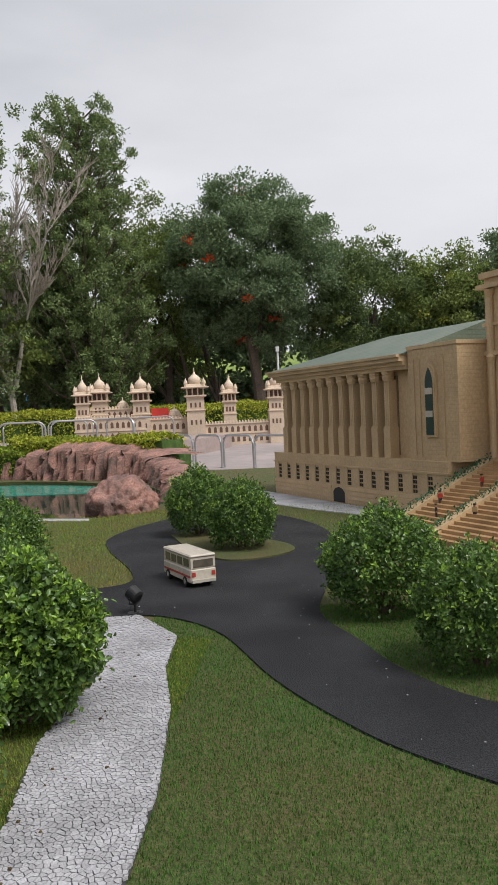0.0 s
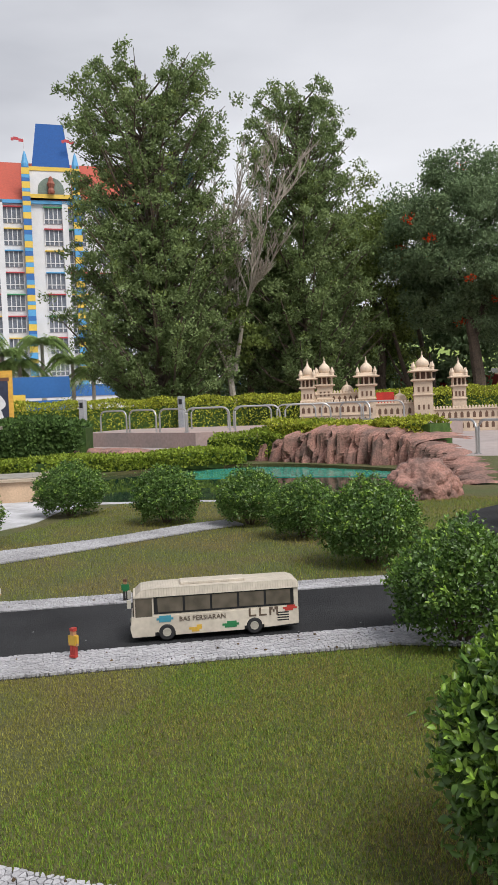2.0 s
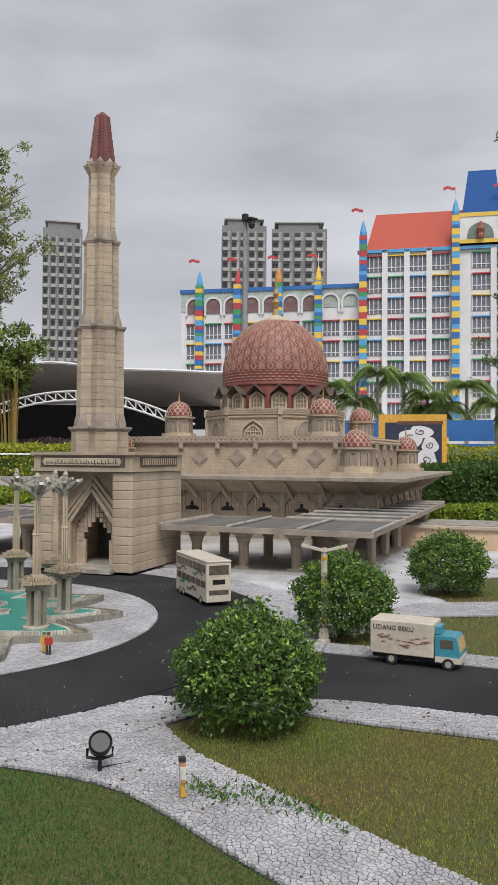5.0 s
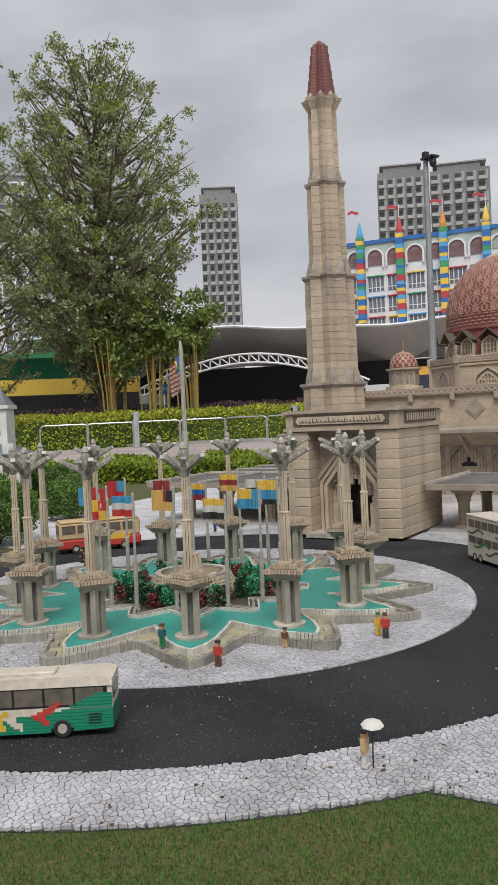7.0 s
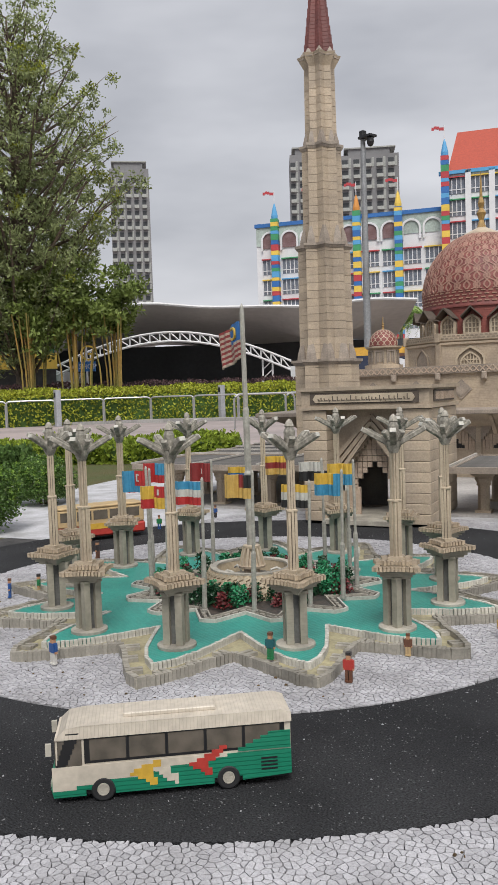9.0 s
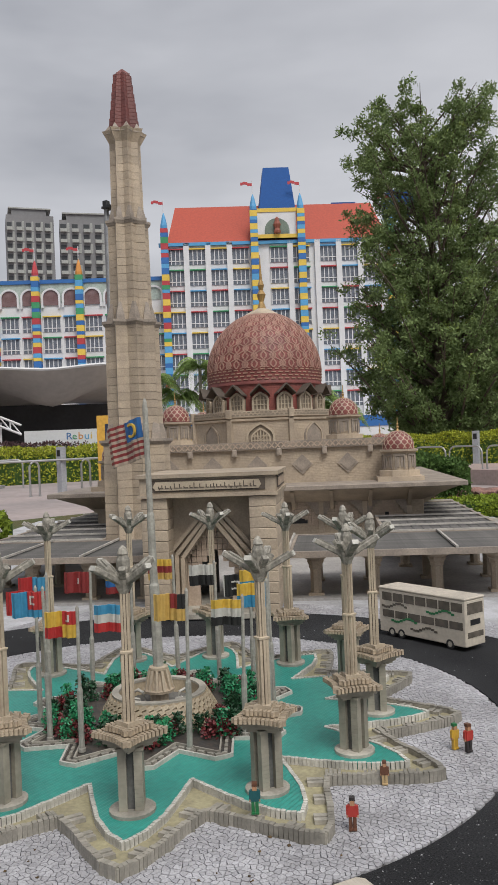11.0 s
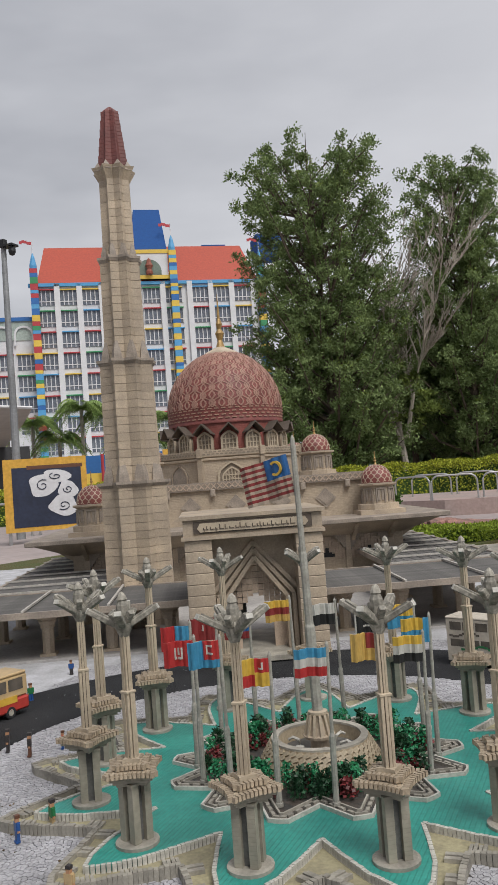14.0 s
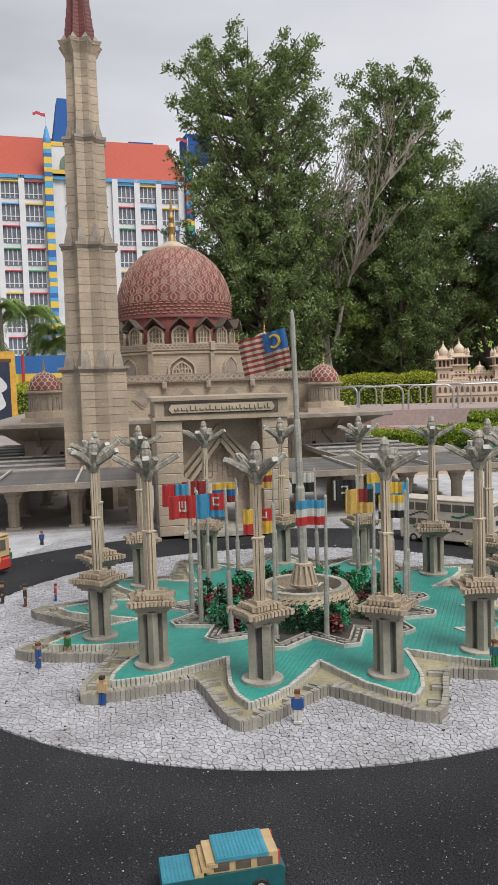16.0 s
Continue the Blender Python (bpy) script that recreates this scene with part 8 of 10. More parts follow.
def chhatri(x, y, h, w):
    """A square tower with an open kiosk, a small bulbous dome and corner pinnacles."""
    t = new("domed_tower")
    t.parent = palace
    t.matrix_basis = pose(x, y, 0)
    part("shaft", square(B(), [(w, 0), (w, h * 0.72), (w * 1.14, h * 0.72 + 0.02), (w * 1.14, h * 0.72 + 0.05), (w * 0.97, h * 0.72 + 0.06), (w * 0.97, h), (w * 1.25, h + 0.03), (w * 1.25, h + 0.07), (w, h + 0.08)]), PAL, t)
    bm = B()
    for z in (h * 0.45, h * 0.80):
        for q in (-0.5, 0.0, 0.5):
            for s in (-1, 1):
                box(bm, q * w - 0.032, min(s * w * 1.005, s * w * 0.9), z, q * w + 0.032, max(s * w * 1.005, s * w * 0.9), z + 0.15)
                box(bm, min(s * w * 1.005, s * w * 0.9), q * w - 0.032, z, max(s * w * 1.005, s * w * 0.9), q * w + 0.032, z + 0.15)
    part("tower_opening", bm, PAL_D, t)
    first = None
    for q in (-0.9, -0.3, 0.3, 0.9):
        for px, py in ((q * w, -0.9 * w), (q * w, 0.9 * w), (-0.9 * w, q * w), (0.9 * w, q * w))[:4 if abs(q) < 0.5 else 2]:
            if first is None:
                first = part("pillar", lathe(B(), [(0.03, 0.08), (0.022, 0.30)], 6), PAL_L, t)
                first.matrix_basis = pose(px, py, h)
            else:
                again(first, pose(px, py, h))
    part("inner_room", square(B(), [(w * 0.62, h + 0.08), (w * 0.62, h + 0.30)]), PAL_D, t)
    part("eave", square(B(), [(w * 1.1, h + 0.29), (w * 1.55, h + 0.31), (w * 1.55, h + 0.335), (w * 1.05, h + 0.36), (w * 0.95, h + 0.43), (w * 0.6, h + 0.44)]), PAL, t)
    for s in (-1, 1):
        for q in (-1, 1):
            part("corner_pinnacle", lathe(B(), [(0.055, h + 0.35), (0.055, h + 0.43), (0.07, h + 0.46), (0.05, h + 0.52), (0.006, h + 0.62)], 8, s * w, q * w), PAL_L, t)
    part("tower_dome", lathe(B(), [(w * 0.66, h + 0.43), (w * 0.66, h + 0.49), (w * 0.74, h + 0.53), (w * 0.66, h + 0.63), (w * 0.36, h + 0.71), (0.045, h + 0.76), (0.04, h + 0.80), (0.015, h + 0.84), (0.004, h + 0.97)], 12), PAL_L, t, smooth=True)


for x, y, h, w in ((0.28, 0.3, 1.48, 0.23), (0.85, 0.5, 1.55, 0.27), (2.28, 0.3, 1.50, 0.29), (4.15, 0.2, 1.58, 0.31), (5.35, 0.4, 1.36, 0.22), (6.95, 0.2, 1.42, 0.25)):
    chhatri(x, y, h, w)
part("low_dome", lathe(B(), [(0.22, 1.30), (0.23, 1.40), (0.16, 1.53), (0.03, 1.60), (0.005, 1.72)], 12, 1.6, 0.8), PAL_L, palace)
part("low_dome", lathe(B(), [(0.24, 0.92), (0.25, 1.05), (0.18, 1.18), (0.03, 1.26), (0.005, 1.4)], 12, 3.4, 0.8), PAL_L, palace)
red_cloth = plain("red_fabric", (0.55, 0.04, 0.03), 0.7)
part("red_awning", box(B(), 2.6, 0.62, 0.95, 3.2, 1.1, 1.30), red_cloth, palace, "bright red awning")
# black slab in place of the shade within the gateway
part("gate_shade", box(B(), 2.9, 0.15, 0.05, 3.9, 0.195, 0.35), BLACK, palace)
pole = thing("lamp_post", "thin white lamp post behind the railing", "lamp post", pose(-1.80, 26.29, -0.10))
part("post", lathe(B(), [(0.05, 0), (0.03, 2.9)], 8), WHITE_PAINT, pole)
part("lamp", box(B(), -0.05, -0.12, 2.85, 0.05, 0.12, 3.0), WHITE_PAINT, pole)

# ---------- trees ----------
BARK = mat("grey_brown_bark", (0.15, 0.115, 0.085), 0.9, col2=(0.09, 0.07, 0.055), scale=2, fine=14, var=0.3, bump=0.8)
BARK_PALE = mat("pale_bare_bark", (0.47, 0.425, 0.365), 0.85, col2=(0.35, 0.31, 0.26), scale=2, fine=14, var=0.2)
LEAF_A = foliage("dark_tree_leaves", (0.155, 0.215, 0.08), (0.115, 0.165, 0.062), 0.6, 0.32, 0.8)
LEAF_T = foliage("tall_tree_leaves", (0.215, 0.285, 0.115), (0.155, 0.215, 0.085), 0.6, 0.32, 0.8)
LEAF_B = foliage("deep_tree_leaves", (0.185, 0.255, 0.13), (0.140, 0.205, 0.105), 0.6, 0.32, 0.8)
LEAF_L = foliage("pale_feathery_leaves", (0.30, 0.345, 0.16), (0.22, 0.26, 0.12), 0.55, 0.5, 0.8)
LEAF_C = foliage("light_tree_leaves", (0.215, 0.275, 0.075), (0.15, 0.20, 0.06), 0.45, 0.5, 0.8)
LEAF_Y = foliage("yellowing_leaves", (0.30, 0.32, 0.05), (0.2, 0.23, 0.04), 0.5, 0.5)
BLOSSOM = foliage("orange_red_blossom", (0.60, 0.07, 0.015), (0.45, 0.04, 0.012), 0.6, 0.3)


def limbs(bm, base, top, r0_, n, spread, seed, levels=2):
    r = random.Random(seed)
    tips = []

    def grow(p, d, L, rad, lev):
        pts, rr = [p.copy()], [rad]
        q = p.copy()
        for k in range(4):
            d = (d + Vector((r.uniform(-0.16, 0.16), r.uniform(-0.16, 0.16), r.uniform(-0.02, 0.12)))).normalized()
            q = q + d * L / 4
            pts.append(q.copy())
            rr.append(rad * (1 - 0.72 * (k + 1) / 4))
        tube(bm, pts, rr, 7 if lev < 1 else 5)
        tips.append(q)
        if lev < levels:
            for k in range(n):
                i = r.randint(1, 4)
                a = r.uniform(0, 6.283)
                nd = (d * 0.75 + Vector((math.cos(a), math.sin(a), 0.15)) * spread).normalized()
                grow(pts[i], nd, L * r.uniform(0.30, 0.46), rr[i] * 0.6 + 0.008, lev + 1)
    base, top = Vector(base), Vector(top)
    d = top - base
    grow(base, d.normalized(), d.length, r0_, 0)
    return tips


def crown_leaves(seed, centre, rx, ry, rz, clumps, per, size, clump_r, taper=0.0, hollow=0.45):
    rs = np.random.RandomState(seed)
    cs, ns = [], []
    for k in range(clumps):
        v = rs.normal(0, 1, 3)
        v /= np.linalg.norm(v)
        r = rs.uniform(hollow, 1.0) * min(1.04, 1 + 0.08 * rs.normal())
        z = v[2] * r
        sh = 1 - taper * max(0, z)
        c = np.array(centre) + np.array((v[0] * rx * r * sh, v[1] * ry * r * sh, z * rz))
        cr = clump_r * rs.uniform(0.6, 1.3)
        p = rs.normal(0, 1, (per, 3))
        p /= np.linalg.norm(p, axis=1)[:, None]
        p *= (rs.rand(per) ** 0.5)[:, None]
        cs.append(c + p * np.array((cr, cr, cr * 0.62)))
        ns.append(p * 0.7 + np.array((0, 0, 0.5)))
    return leaf_mesh(np.concatenate(cs), np.concatenate(ns), size, size * 0.5, rs, rounded=False, droop=0.5)


def tree(x, y, h, rx, rz, cz, trunk_r, seed, clumps, per, size, clump_r, leaf, label, bark=None, taper=0.0, tips=None, ry=None, hollow=0.45, levels=2, lean=0.0):
    t = thing("tree", label, "tree", pose(x, y, -0.1), "trees behind the park")
    bm = B()
    limbs(bm, (0, 0, 0), (lean, 0, h * 0.62), trunk_r, 5, 0.45, seed, levels)
    part("trunk", bm, bark or BARK, t)
    raw("crown", *crown_leaves(seed, (lean * 0.8, 0, cz), rx, ry or rx, rz, clumps, per, size, clump_r, taper, hollow), leaf, t)
    if tips:
        sh = raw("shoot_foliage", *crown_leaves(seed + 50, (lean * 0.8, 0, cz), rx * 1.03, (ry or rx) * 1.03, rz, tips[1], 40, size * 0.85, clump_r * 0.45, taper, 0.8), tips[0], t)
        tagged(sh, "clusters of brighter shoots", kind="stuff")
    return t


def airy_tree(x, y, h, girth, trunk_r, seed, branches, per, size, leaf, young, label, lean=0.0, low=1.6):
    """A tall tree: a tapered trunk, rising branches, and sprays of leaves along them with gaps between.
    girth gives the crown's half width at evenly spaced heights from low to the top."""
    rs = np.random.RandomState(seed)
    t = thing("tree", label, "tree", pose(x, y, -0.1), "trees behind the park")
    bm = B()
    wob = rs.normal(0, 0.10, (7, 2))
    trunk = [Vector((lean * k / 6 + (wob[k][0] if 0 < k else 0), wob[k][1] if 0 < k else 0, h * 0.96 * k / 6)) for k in range(7)]
    tube(bm, trunk, [trunk_r * (1 - 0.9 * k / 6) for k in range(7)], 8)

    def axis(z):
        f = min(max(z / (h * 0.96), 0), 0.999) * 6
        k = int(f)
        return trunk[k].lerp(trunk[k + 1], f - k)
    cs, ns, ys = [], [], []
    for k in range(branches):
        f = (k + rs.rand()) / branches
        ze = low + (h - low) * f ** 0.92
        g = f ** 0.92 * (len(girth) - 1)
        gi = min(int(g), len(girth) - 2)
        w = (girth[gi] + (girth[gi + 1] - girth[gi]) * (g - gi)) * rs.uniform(0.62, 1.06)
        a = k * 2.39996 + rs.uniform(-0.4, 0.4)
        rise = w * rs.uniform(0.35, 1.15)
        p0 = axis(max(0.9, ze - rise - 0.2))
        p3 = axis(ze) + Vector((w * math.cos(a), w * math.sin(a), 0))
        p3.z = ze + rs.uniform(-0.2, 0.2)
        mid = p0.lerp(p3, 0.5) + Vector((0, 0, -0.10 * w)) + Vector(rs.normal(0, 0.12, 3))
        pts = [p0, p0.lerp(mid, 0.55), mid, mid.lerp(p3, 0.5) + Vector((0, 0, 0.02 * w)), p3]
        r0 = 0.022 + 0.016 * w
        tube(bm, pts, [r0, r0 * 0.8, r0 * 0.6, r0 * 0.4, 0.008], 5)
        L = (p3 - p0).length
        n = max(3, int(L / 0.40))
        start = 0.25 if f < 0.62 else 0.42
        for q in range(n):
            u = start + (1.04 - start) * (q + rs.rand()) / n
            if rs.rand() < (0.10 if f < 0.55 else 0.36):
                continue
            c = p0.lerp(mid, u * 2) if u < 0.5 else mid.lerp(p3, u * 2 - 1)
            c = np.array(c) + rs.normal(0, 1, 3) * np.array((0.20, 0.20, 0.14)) * (0.6 + 0.5 * w / 3)
            m = int(per * rs.uniform(0.5, 1.4))
            p = rs.normal(0, 1, (m, 3))
            p *= (rs.rand(m) ** 0.6 / np.linalg.norm(p, axis=1))[:, None]
            cr = rs.uniform(0.22, 0.44)
            cs.append(c + p * np.array((cr, cr, cr * 0.75)))
            ns.append(p * 0.6 + np.array((0, 0, 0.45)))
            if u > 0.8 and rs.rand() < 0.30:
                ys.append((c + rs.normal(0, 0.03, (26, 3)) * np.array((3.2, 3.2, 2.6)) + np.array((0, 0, 0.16))))
    part("trunk", bm, BARK, t)
    raw("crown", *leaf_mesh(np.concatenate(cs), np.concatenate(ns), size, size * 0.46, rs, rounded=False, droop=0.5), leaf, t)
    yy = np.concatenate(ys)
    sh = raw("shoot_foliage", *leaf_mesh(yy, np.tile((0, 0, 0.6), (len(yy), 1)), size * 0.9, size * 0.42, rs, rounded=False), young, t)
    tagged(sh, "clusters of brighter shoots", kind="stuff")
    return t


# two tall airy trees with a bare pale tree between them
airy_tree(-14.6, 29.1, 14.4, (2.8, 3.8, 4.0, 3.8, 3.55, 3.4, 3.35, 3.1, 2.3), 0.24, 3, 230, 84, 0.145, LEAF_T, LEAF_C, "tall broad green tree with an open feathery top behind the hedge", lean=-0.4, low=2.0)
airy_tree(-9.97, 33.3, 14.1, (2.4, 3.3, 3.5, 3.3, 2.9, 2.6, 2.4, 2.1, 1.4), 0.24, 5, 205, 84, 0.148, LEAF_T, LEAF_C, "tall green tree with a narrower open crown", low=2.0)
tree(-12.6, 33.6, 9.0, 2.4, 4.0, 5.2, 0.18, 33, 170, 170, 0.16, 0.5, LEAF_T, "shaded green tree between the tall trees", hollow=0.3)
dead = thing("bare_tree", "bare pale tree with thin leafless branches", "tree", pose(-12.24, 30.71, -0.1))
bm = B()
limbs(bm, (0, 0, 0), (-0.5, 0, 9.0), 0.15, 9, 0.30, 8, 3)
limbs(bm, (0.0, 0, 2.3), (1.3, 0.3, 8.2), 0.10, 9, 0.30, 9, 3)
part("trunk", bm, BARK_PALE, dead)
raw("sparse_leaves", *crown_leaves(8, (0.3, 0, 3.6), 1.2, 1.2, 1.6, 16, 45, 0.22, 0.3), LEAF_C, dead)
tree(-3.15, 36.0, 11.0, 4.0, 3.9, 7.25, 0.33, 12, 420, 240, 0.145, 0.62, LEAF_B, "broad dome-shaped dark tree with orange-red blossoms", tips=(BLOSSOM, 17), hollow=0.5)
tree(-7.6, 38.5, 11.0, 2.9, 4.5, 6.6, 0.25, 13, 190, 260, 0.155, 0.75, LEAF_C, "mid-green tree between the dark trees", hollow=0.4)
tree(1.9, 36.7, 8.8, 3.0, 3.5, 5.2, 0.25, 14, 170, 250, 0.155, 0.75, LEAF_A, "green tree with a loose crown", tips=(LEAF_C, 40))
tree(5.0, 36.2, 7.6, 2.8, 3.0, 4.6, 0.22, 15, 150, 240, 0.155, 0.7, LEAF_C, "yellowing loose green tree", tips=(LEAF_Y, 40))
tree(7.9, 35.7, 8.8, 2.2, 3.1, 5.2, 0.22, 16, 130, 240, 0.16, 0.7, LEAF_B, "dark green tree behind the model hall")
airy_tree(-36.6, 13.0, 17.4, (2.2, 3.6, 4.6, 5.0, 5.0, 4.8, 4.2, 3.2, 1.6), 0.32, 21, 200, 38, 0.18, LEAF_L, LEAF_Y, "tall light green feathery tree beside the stage", low=4.2)
airy_tree(-38.3, 8.4, 14.0, (2.0, 3.2, 3.8, 3.9, 3.6, 3.0, 2.2, 1.2), 0.28, 22, 62, 30, 0.17, LEAF_L, LEAF_C, "leafy light green tree beside the stage", low=3.6)
# woods that close the view behind the trees
woods_v, woods_f = [], []
rw = np.random.RandomState(77)
k0 = 0
for i in range(330):
    u = rw.uniform(0, 1)
    cx, cy = -20 + 34 * u, 42 + 4 * rw.rand() - 9 * max(0, 0.25 - u)
    cz = rw.uniform(0.2, 6.6 - 2.2 * u)
    if -8.5 < cx < 1.5 and 0.9 < cz < 4.2 and i % 4:
        continue
    v, f = crown_leaves(900 + i, (cx, cy, cz), 1.4, 1.4, 1.1, 7, 46, 0.38, 0.7)
    woods_v.append(v), woods_f.append(f + k0)
    k0 += len(v)
# bank added beyond the woods; its bright colour lightens the gaps between trees
bank = B()
bank_v = [[bank.verts.new((x, y, z + 0.5 * math.sin(x * 0.35) * (z > 0))) for x in range(-22, 17, 3)] for y, z in ((52, -0.1), (58, 2.4), (66, 5.0), (80, 7.0))]
for a, b in zip(bank_v, bank_v[1:]):
    for k in range(len(a) - 1):
        bank.faces.new((a[k], a[k + 1], b[k + 1], b[k]))
tagged(part("grass_bank", bank, mat("sunlit_bank_grass", (0.23, 0.30, 0.06), 0.9, col2=(0.15, 0.22, 0.05), scale=0.6, fine=5, var=0.25)), "bright green grass bank beyond the trees", "grass bank", kind="structure")
ob = raw("far_woods", np.concatenate(woods_v), np.concatenate(woods_f), LEAF_B)
tagged(ob, "dark dense understorey of far trees", "woods", kind="stuff")
for x, y, r in ((-8.6, 34.9, 0.15), (-11.9, 34.6, 0.14), (-11.1, 35.2, 0.12), (-14.1, 34.4, 0.14), (-5.0, 37.7, 0.22), (-6.0, 38.0, 0.15), (-0.6, 37.8, 0.18), (-9.5, 35.8, 0.12)):
    t = thing("slim_tree", "slim dark bare-stemmed tree in the shaded woods", "tree", pose(x, y, -0.1), "trunks in the woods")
    bm = B()
    limbs(bm, (0, 0, 0), (rng.uniform(-0.5, 0.5), 0, 5.6), r, 3, 0.4, int(x * 10) + 500, 1)
    part("trunk", bm, BARK, t)


PALM_LEAF = foliage("palm_fronds", (0.30, 0.40, 0.14), (0.20, 0.29, 0.10), 0.6, 0.4, 0.8)


def palm(x, y, h, seed):
    t = thing("palm_tree", "green palm tree with arching fronds before the hotel", "palm tree", pose(x, y, -0.1), "palms before the hotel")
    part("trunk", lathe(B(), [(0.20, 0), (0.15, h * 0.4), (0.12, h)], 8), BARK_PALE, t)
    r = random.Random(seed)
    vs, fs = [], []
    for k in range(34):
        a, L, up = k * 2.4 + r.uniform(-0.3, 0.3), r.uniform(1.7, 2.7), r.uniform(0.5, 2.1)
        ca, sa = math.cos(a), math.sin(a)
        for i in range(34):
            u = (i + 1) / 34
            p = Vector((ca * L * u, sa * L * u, h + up * 1.6 * u - (1.1 + up) * L * 0.62 * u * u))
            for sg in (-1, 1):
                w = 0.62 * math.sin(math.pi * min(1, u * 0.85 + 0.15)) * r.uniform(0.8, 1.15)
                tip = p + Vector((-sa * sg * w + ca * 0.28, ca * sg * w + sa * 0.28, -0.30 * w - r.uniform(0, 0.22)))
                b = len(vs)
                vs += [p, p + Vector((ca * 0.085, sa * 0.085, 0.0)), tip]
                fs.append((b, b + 1, b + 2))
    part("fronds", (vs, fs), PALM_LEAF, t)
    return t


for i, (x, y, h) in enumerate(((-44.04, 45.12, 6.6), (-41.84, 45.15, 6.0), (-39.07, 47.19, 7.0), (-37.69, 48.51, 6.6), (-36.30, 49.43, 5.2), (-33.93, 50.86, 6.0), (-32.35, 52.28, 4.6), (-31.16, 53.10, 3.6), (-35.31, 50.04, 4.4), (-40.66, 46.57, 4.8), (-37.01, 50.22, 4.2))):
    palm(x, y, h, i)

# ---------- hotel ----------
HOTEL = pose(-73.18, 86.51, -0.30, 0, 0, 35.1) @ Matrix.Diagonal((0.897, 0.897, 0.856, 1))
PX = 125 / 1433          # one small unit of the facade in metres
hotel = thing("hotel", "white hotel with colourful brick columns and red roof", "hotel", HOTEL)
ROOF_RED = coursed("orange_red_roof", (0.42, 0.066, 0.034), 0.5, depth=0.3, axis="X", col2=(0.35, 0.055, 0.03))
BLUE_R = coursed("blue_roof", (0.018, 0.088, 0.30), 0.5, depth=0.3, axis="X", rough=0.9, col2=(0.018, 0.078, 0.26))
COLS = {k: mat("hotel_" + k, c, 0.55, scale=0.5, fine=6, var=0.08, bump=0.0) for k, c in dict(blue=(0.03, 0.14, 0.40), sky=(0.09, 0.33, 0.60), yellow=(0.72, 0.50, 0.08), red=(0.45, 0.05, 0.06), green=(0.05, 0.28, 0.12), brown=(0.26, 0.08, 0.05), pink=(0.55, 0.2, 0.2), orange=(0.6, 0.25, 0.05)).items()}
HGLASS = mat("hotel_window_glass", (0.10, 0.115, 0.145), 0.25, col2=(0.17, 0.185, 0.215), scale=0.6, fine=4, var=0.2, bump=0.0)


def hz(y):
    return 0.92 + (823 - y) * PX


W_T = 408 * PX
part("tower_wall", box(B(), 0, 0.45, 0, W_T, 16, hz(441)), WHITE_PAINT, hotel)
pier = None
for x in (43, 81, 119, 274, 312, 350, 390, 226):
    m = pose(x * PX, 0, 0)
    if pier is None:
        pier = part("pier", box(B(), -0.42, 0.0, 0, 0.42, 0.5, hz(441)), WHITE_PAINT, hotel)
        pier.matrix_basis = m
    else:
        again(pier, m)
winp = None
hw, sp = 15.0, 38.6
hue = ["red", "yellow", "green", "sky", "red", "green", "sky", "yellow", "green", "sky"]


def hotel_window(m, colname):
    global winp
    if winp is None:
        g = part("window", box(B(), -hw * PX, 0.36, 0, hw * PX, 0.44, 27 * PX), HGLASS, hotel, "paned hotel window")
        bm = B()
        for i in range(5):
            x = (-hw + 2 * hw * i / 4) * PX
            box(bm, x - 0.06, 0.28, 0, x + 0.06, 0.36, 27 * PX)
        box(bm, -hw * PX, 0.27, 0.55, hw * PX, 0.28, 0.68)
        f = part("window_frame", bm, WHITE_PAINT, hotel)
        s = {c: part("lintel", box(B(), -(hw + 1) * PX, 0.05, 27.5 * PX, (hw + 1) * PX, 0.44, 29.5 * PX), COLS[c], hotel) for c in COLS}
        winp = (g, f, s)
        for o in s.values():
            o.matrix_basis = m @ pose(0, 0.2, 0)
        g.matrix_basis, f.matrix_basis = m, m
        s[colname].matrix_basis = m
    else:
        again(winp[0], m), again(winp[1], m), again(winp[2][colname], m)


for c, x in enumerate((24, 62, 100, 138, 206, 245, 293, 331, 370)):
    for r in range(8):
        hotel_window(pose(x * PX, 0, hz(480 + sp * r)), hue[(c * 3 + r * 2) % 5] if c not in (1, 5) else hue[(r + c) % 4])
bm = B()
box(bm, -0.4, 0.0, hz(446), W_T + 0.4, 0.7, hz(440))
part("blue_band", bm, COLS["sky"], hotel)
bm = B()
x0, x1, zb, zt = 10 * PX, 400 * PX, hz(440), hz(353)
v = [bm.verts.new(p) for p in ((x0, 0.3, zb), (x1, 0.3, zb), (x1, 16, zb), (x0, 16, zb), (x0 + 1.2, 6.5, zt), (x1 - 1.2, 6.5, zt), (x1 - 1.2, 9, zt), (x0 + 1.2, 9, zt))]
for f in ((0, 1, 5, 4), (1, 2, 6, 5), (2, 3, 7, 6), (3, 0, 4, 7), (4, 5, 6, 7)):
    bm.faces.new([v[i] for i in f])
part("red_roof", bm, ROOF_RED, hotel, "steep orange-red roof")
part("gable", box(B(), 170 * PX, -0.2, hz(437), 238 * PX, 3.0, hz(385)), WHITE_PAINT, hotel)
part("gable_band", box(B(), 168 * PX, -0.3, hz(389), 240 * PX, 3.1, hz(382)), COLS["yellow"], hotel)
part("gable_band", box(B(), 168 * PX, -0.3, hz(437), 240 * PX, 0.6, hz(430)), COLS["yellow"], hotel)
bm = B()
pts = [(x, z) for x, z in [(-1.9, 0)] + [(-1.9 * math.cos(radians(18 * k)), 0.6 + 1.9 * math.sin(radians(18 * k))) for k in range(11)] + [(1.9, 0)]]
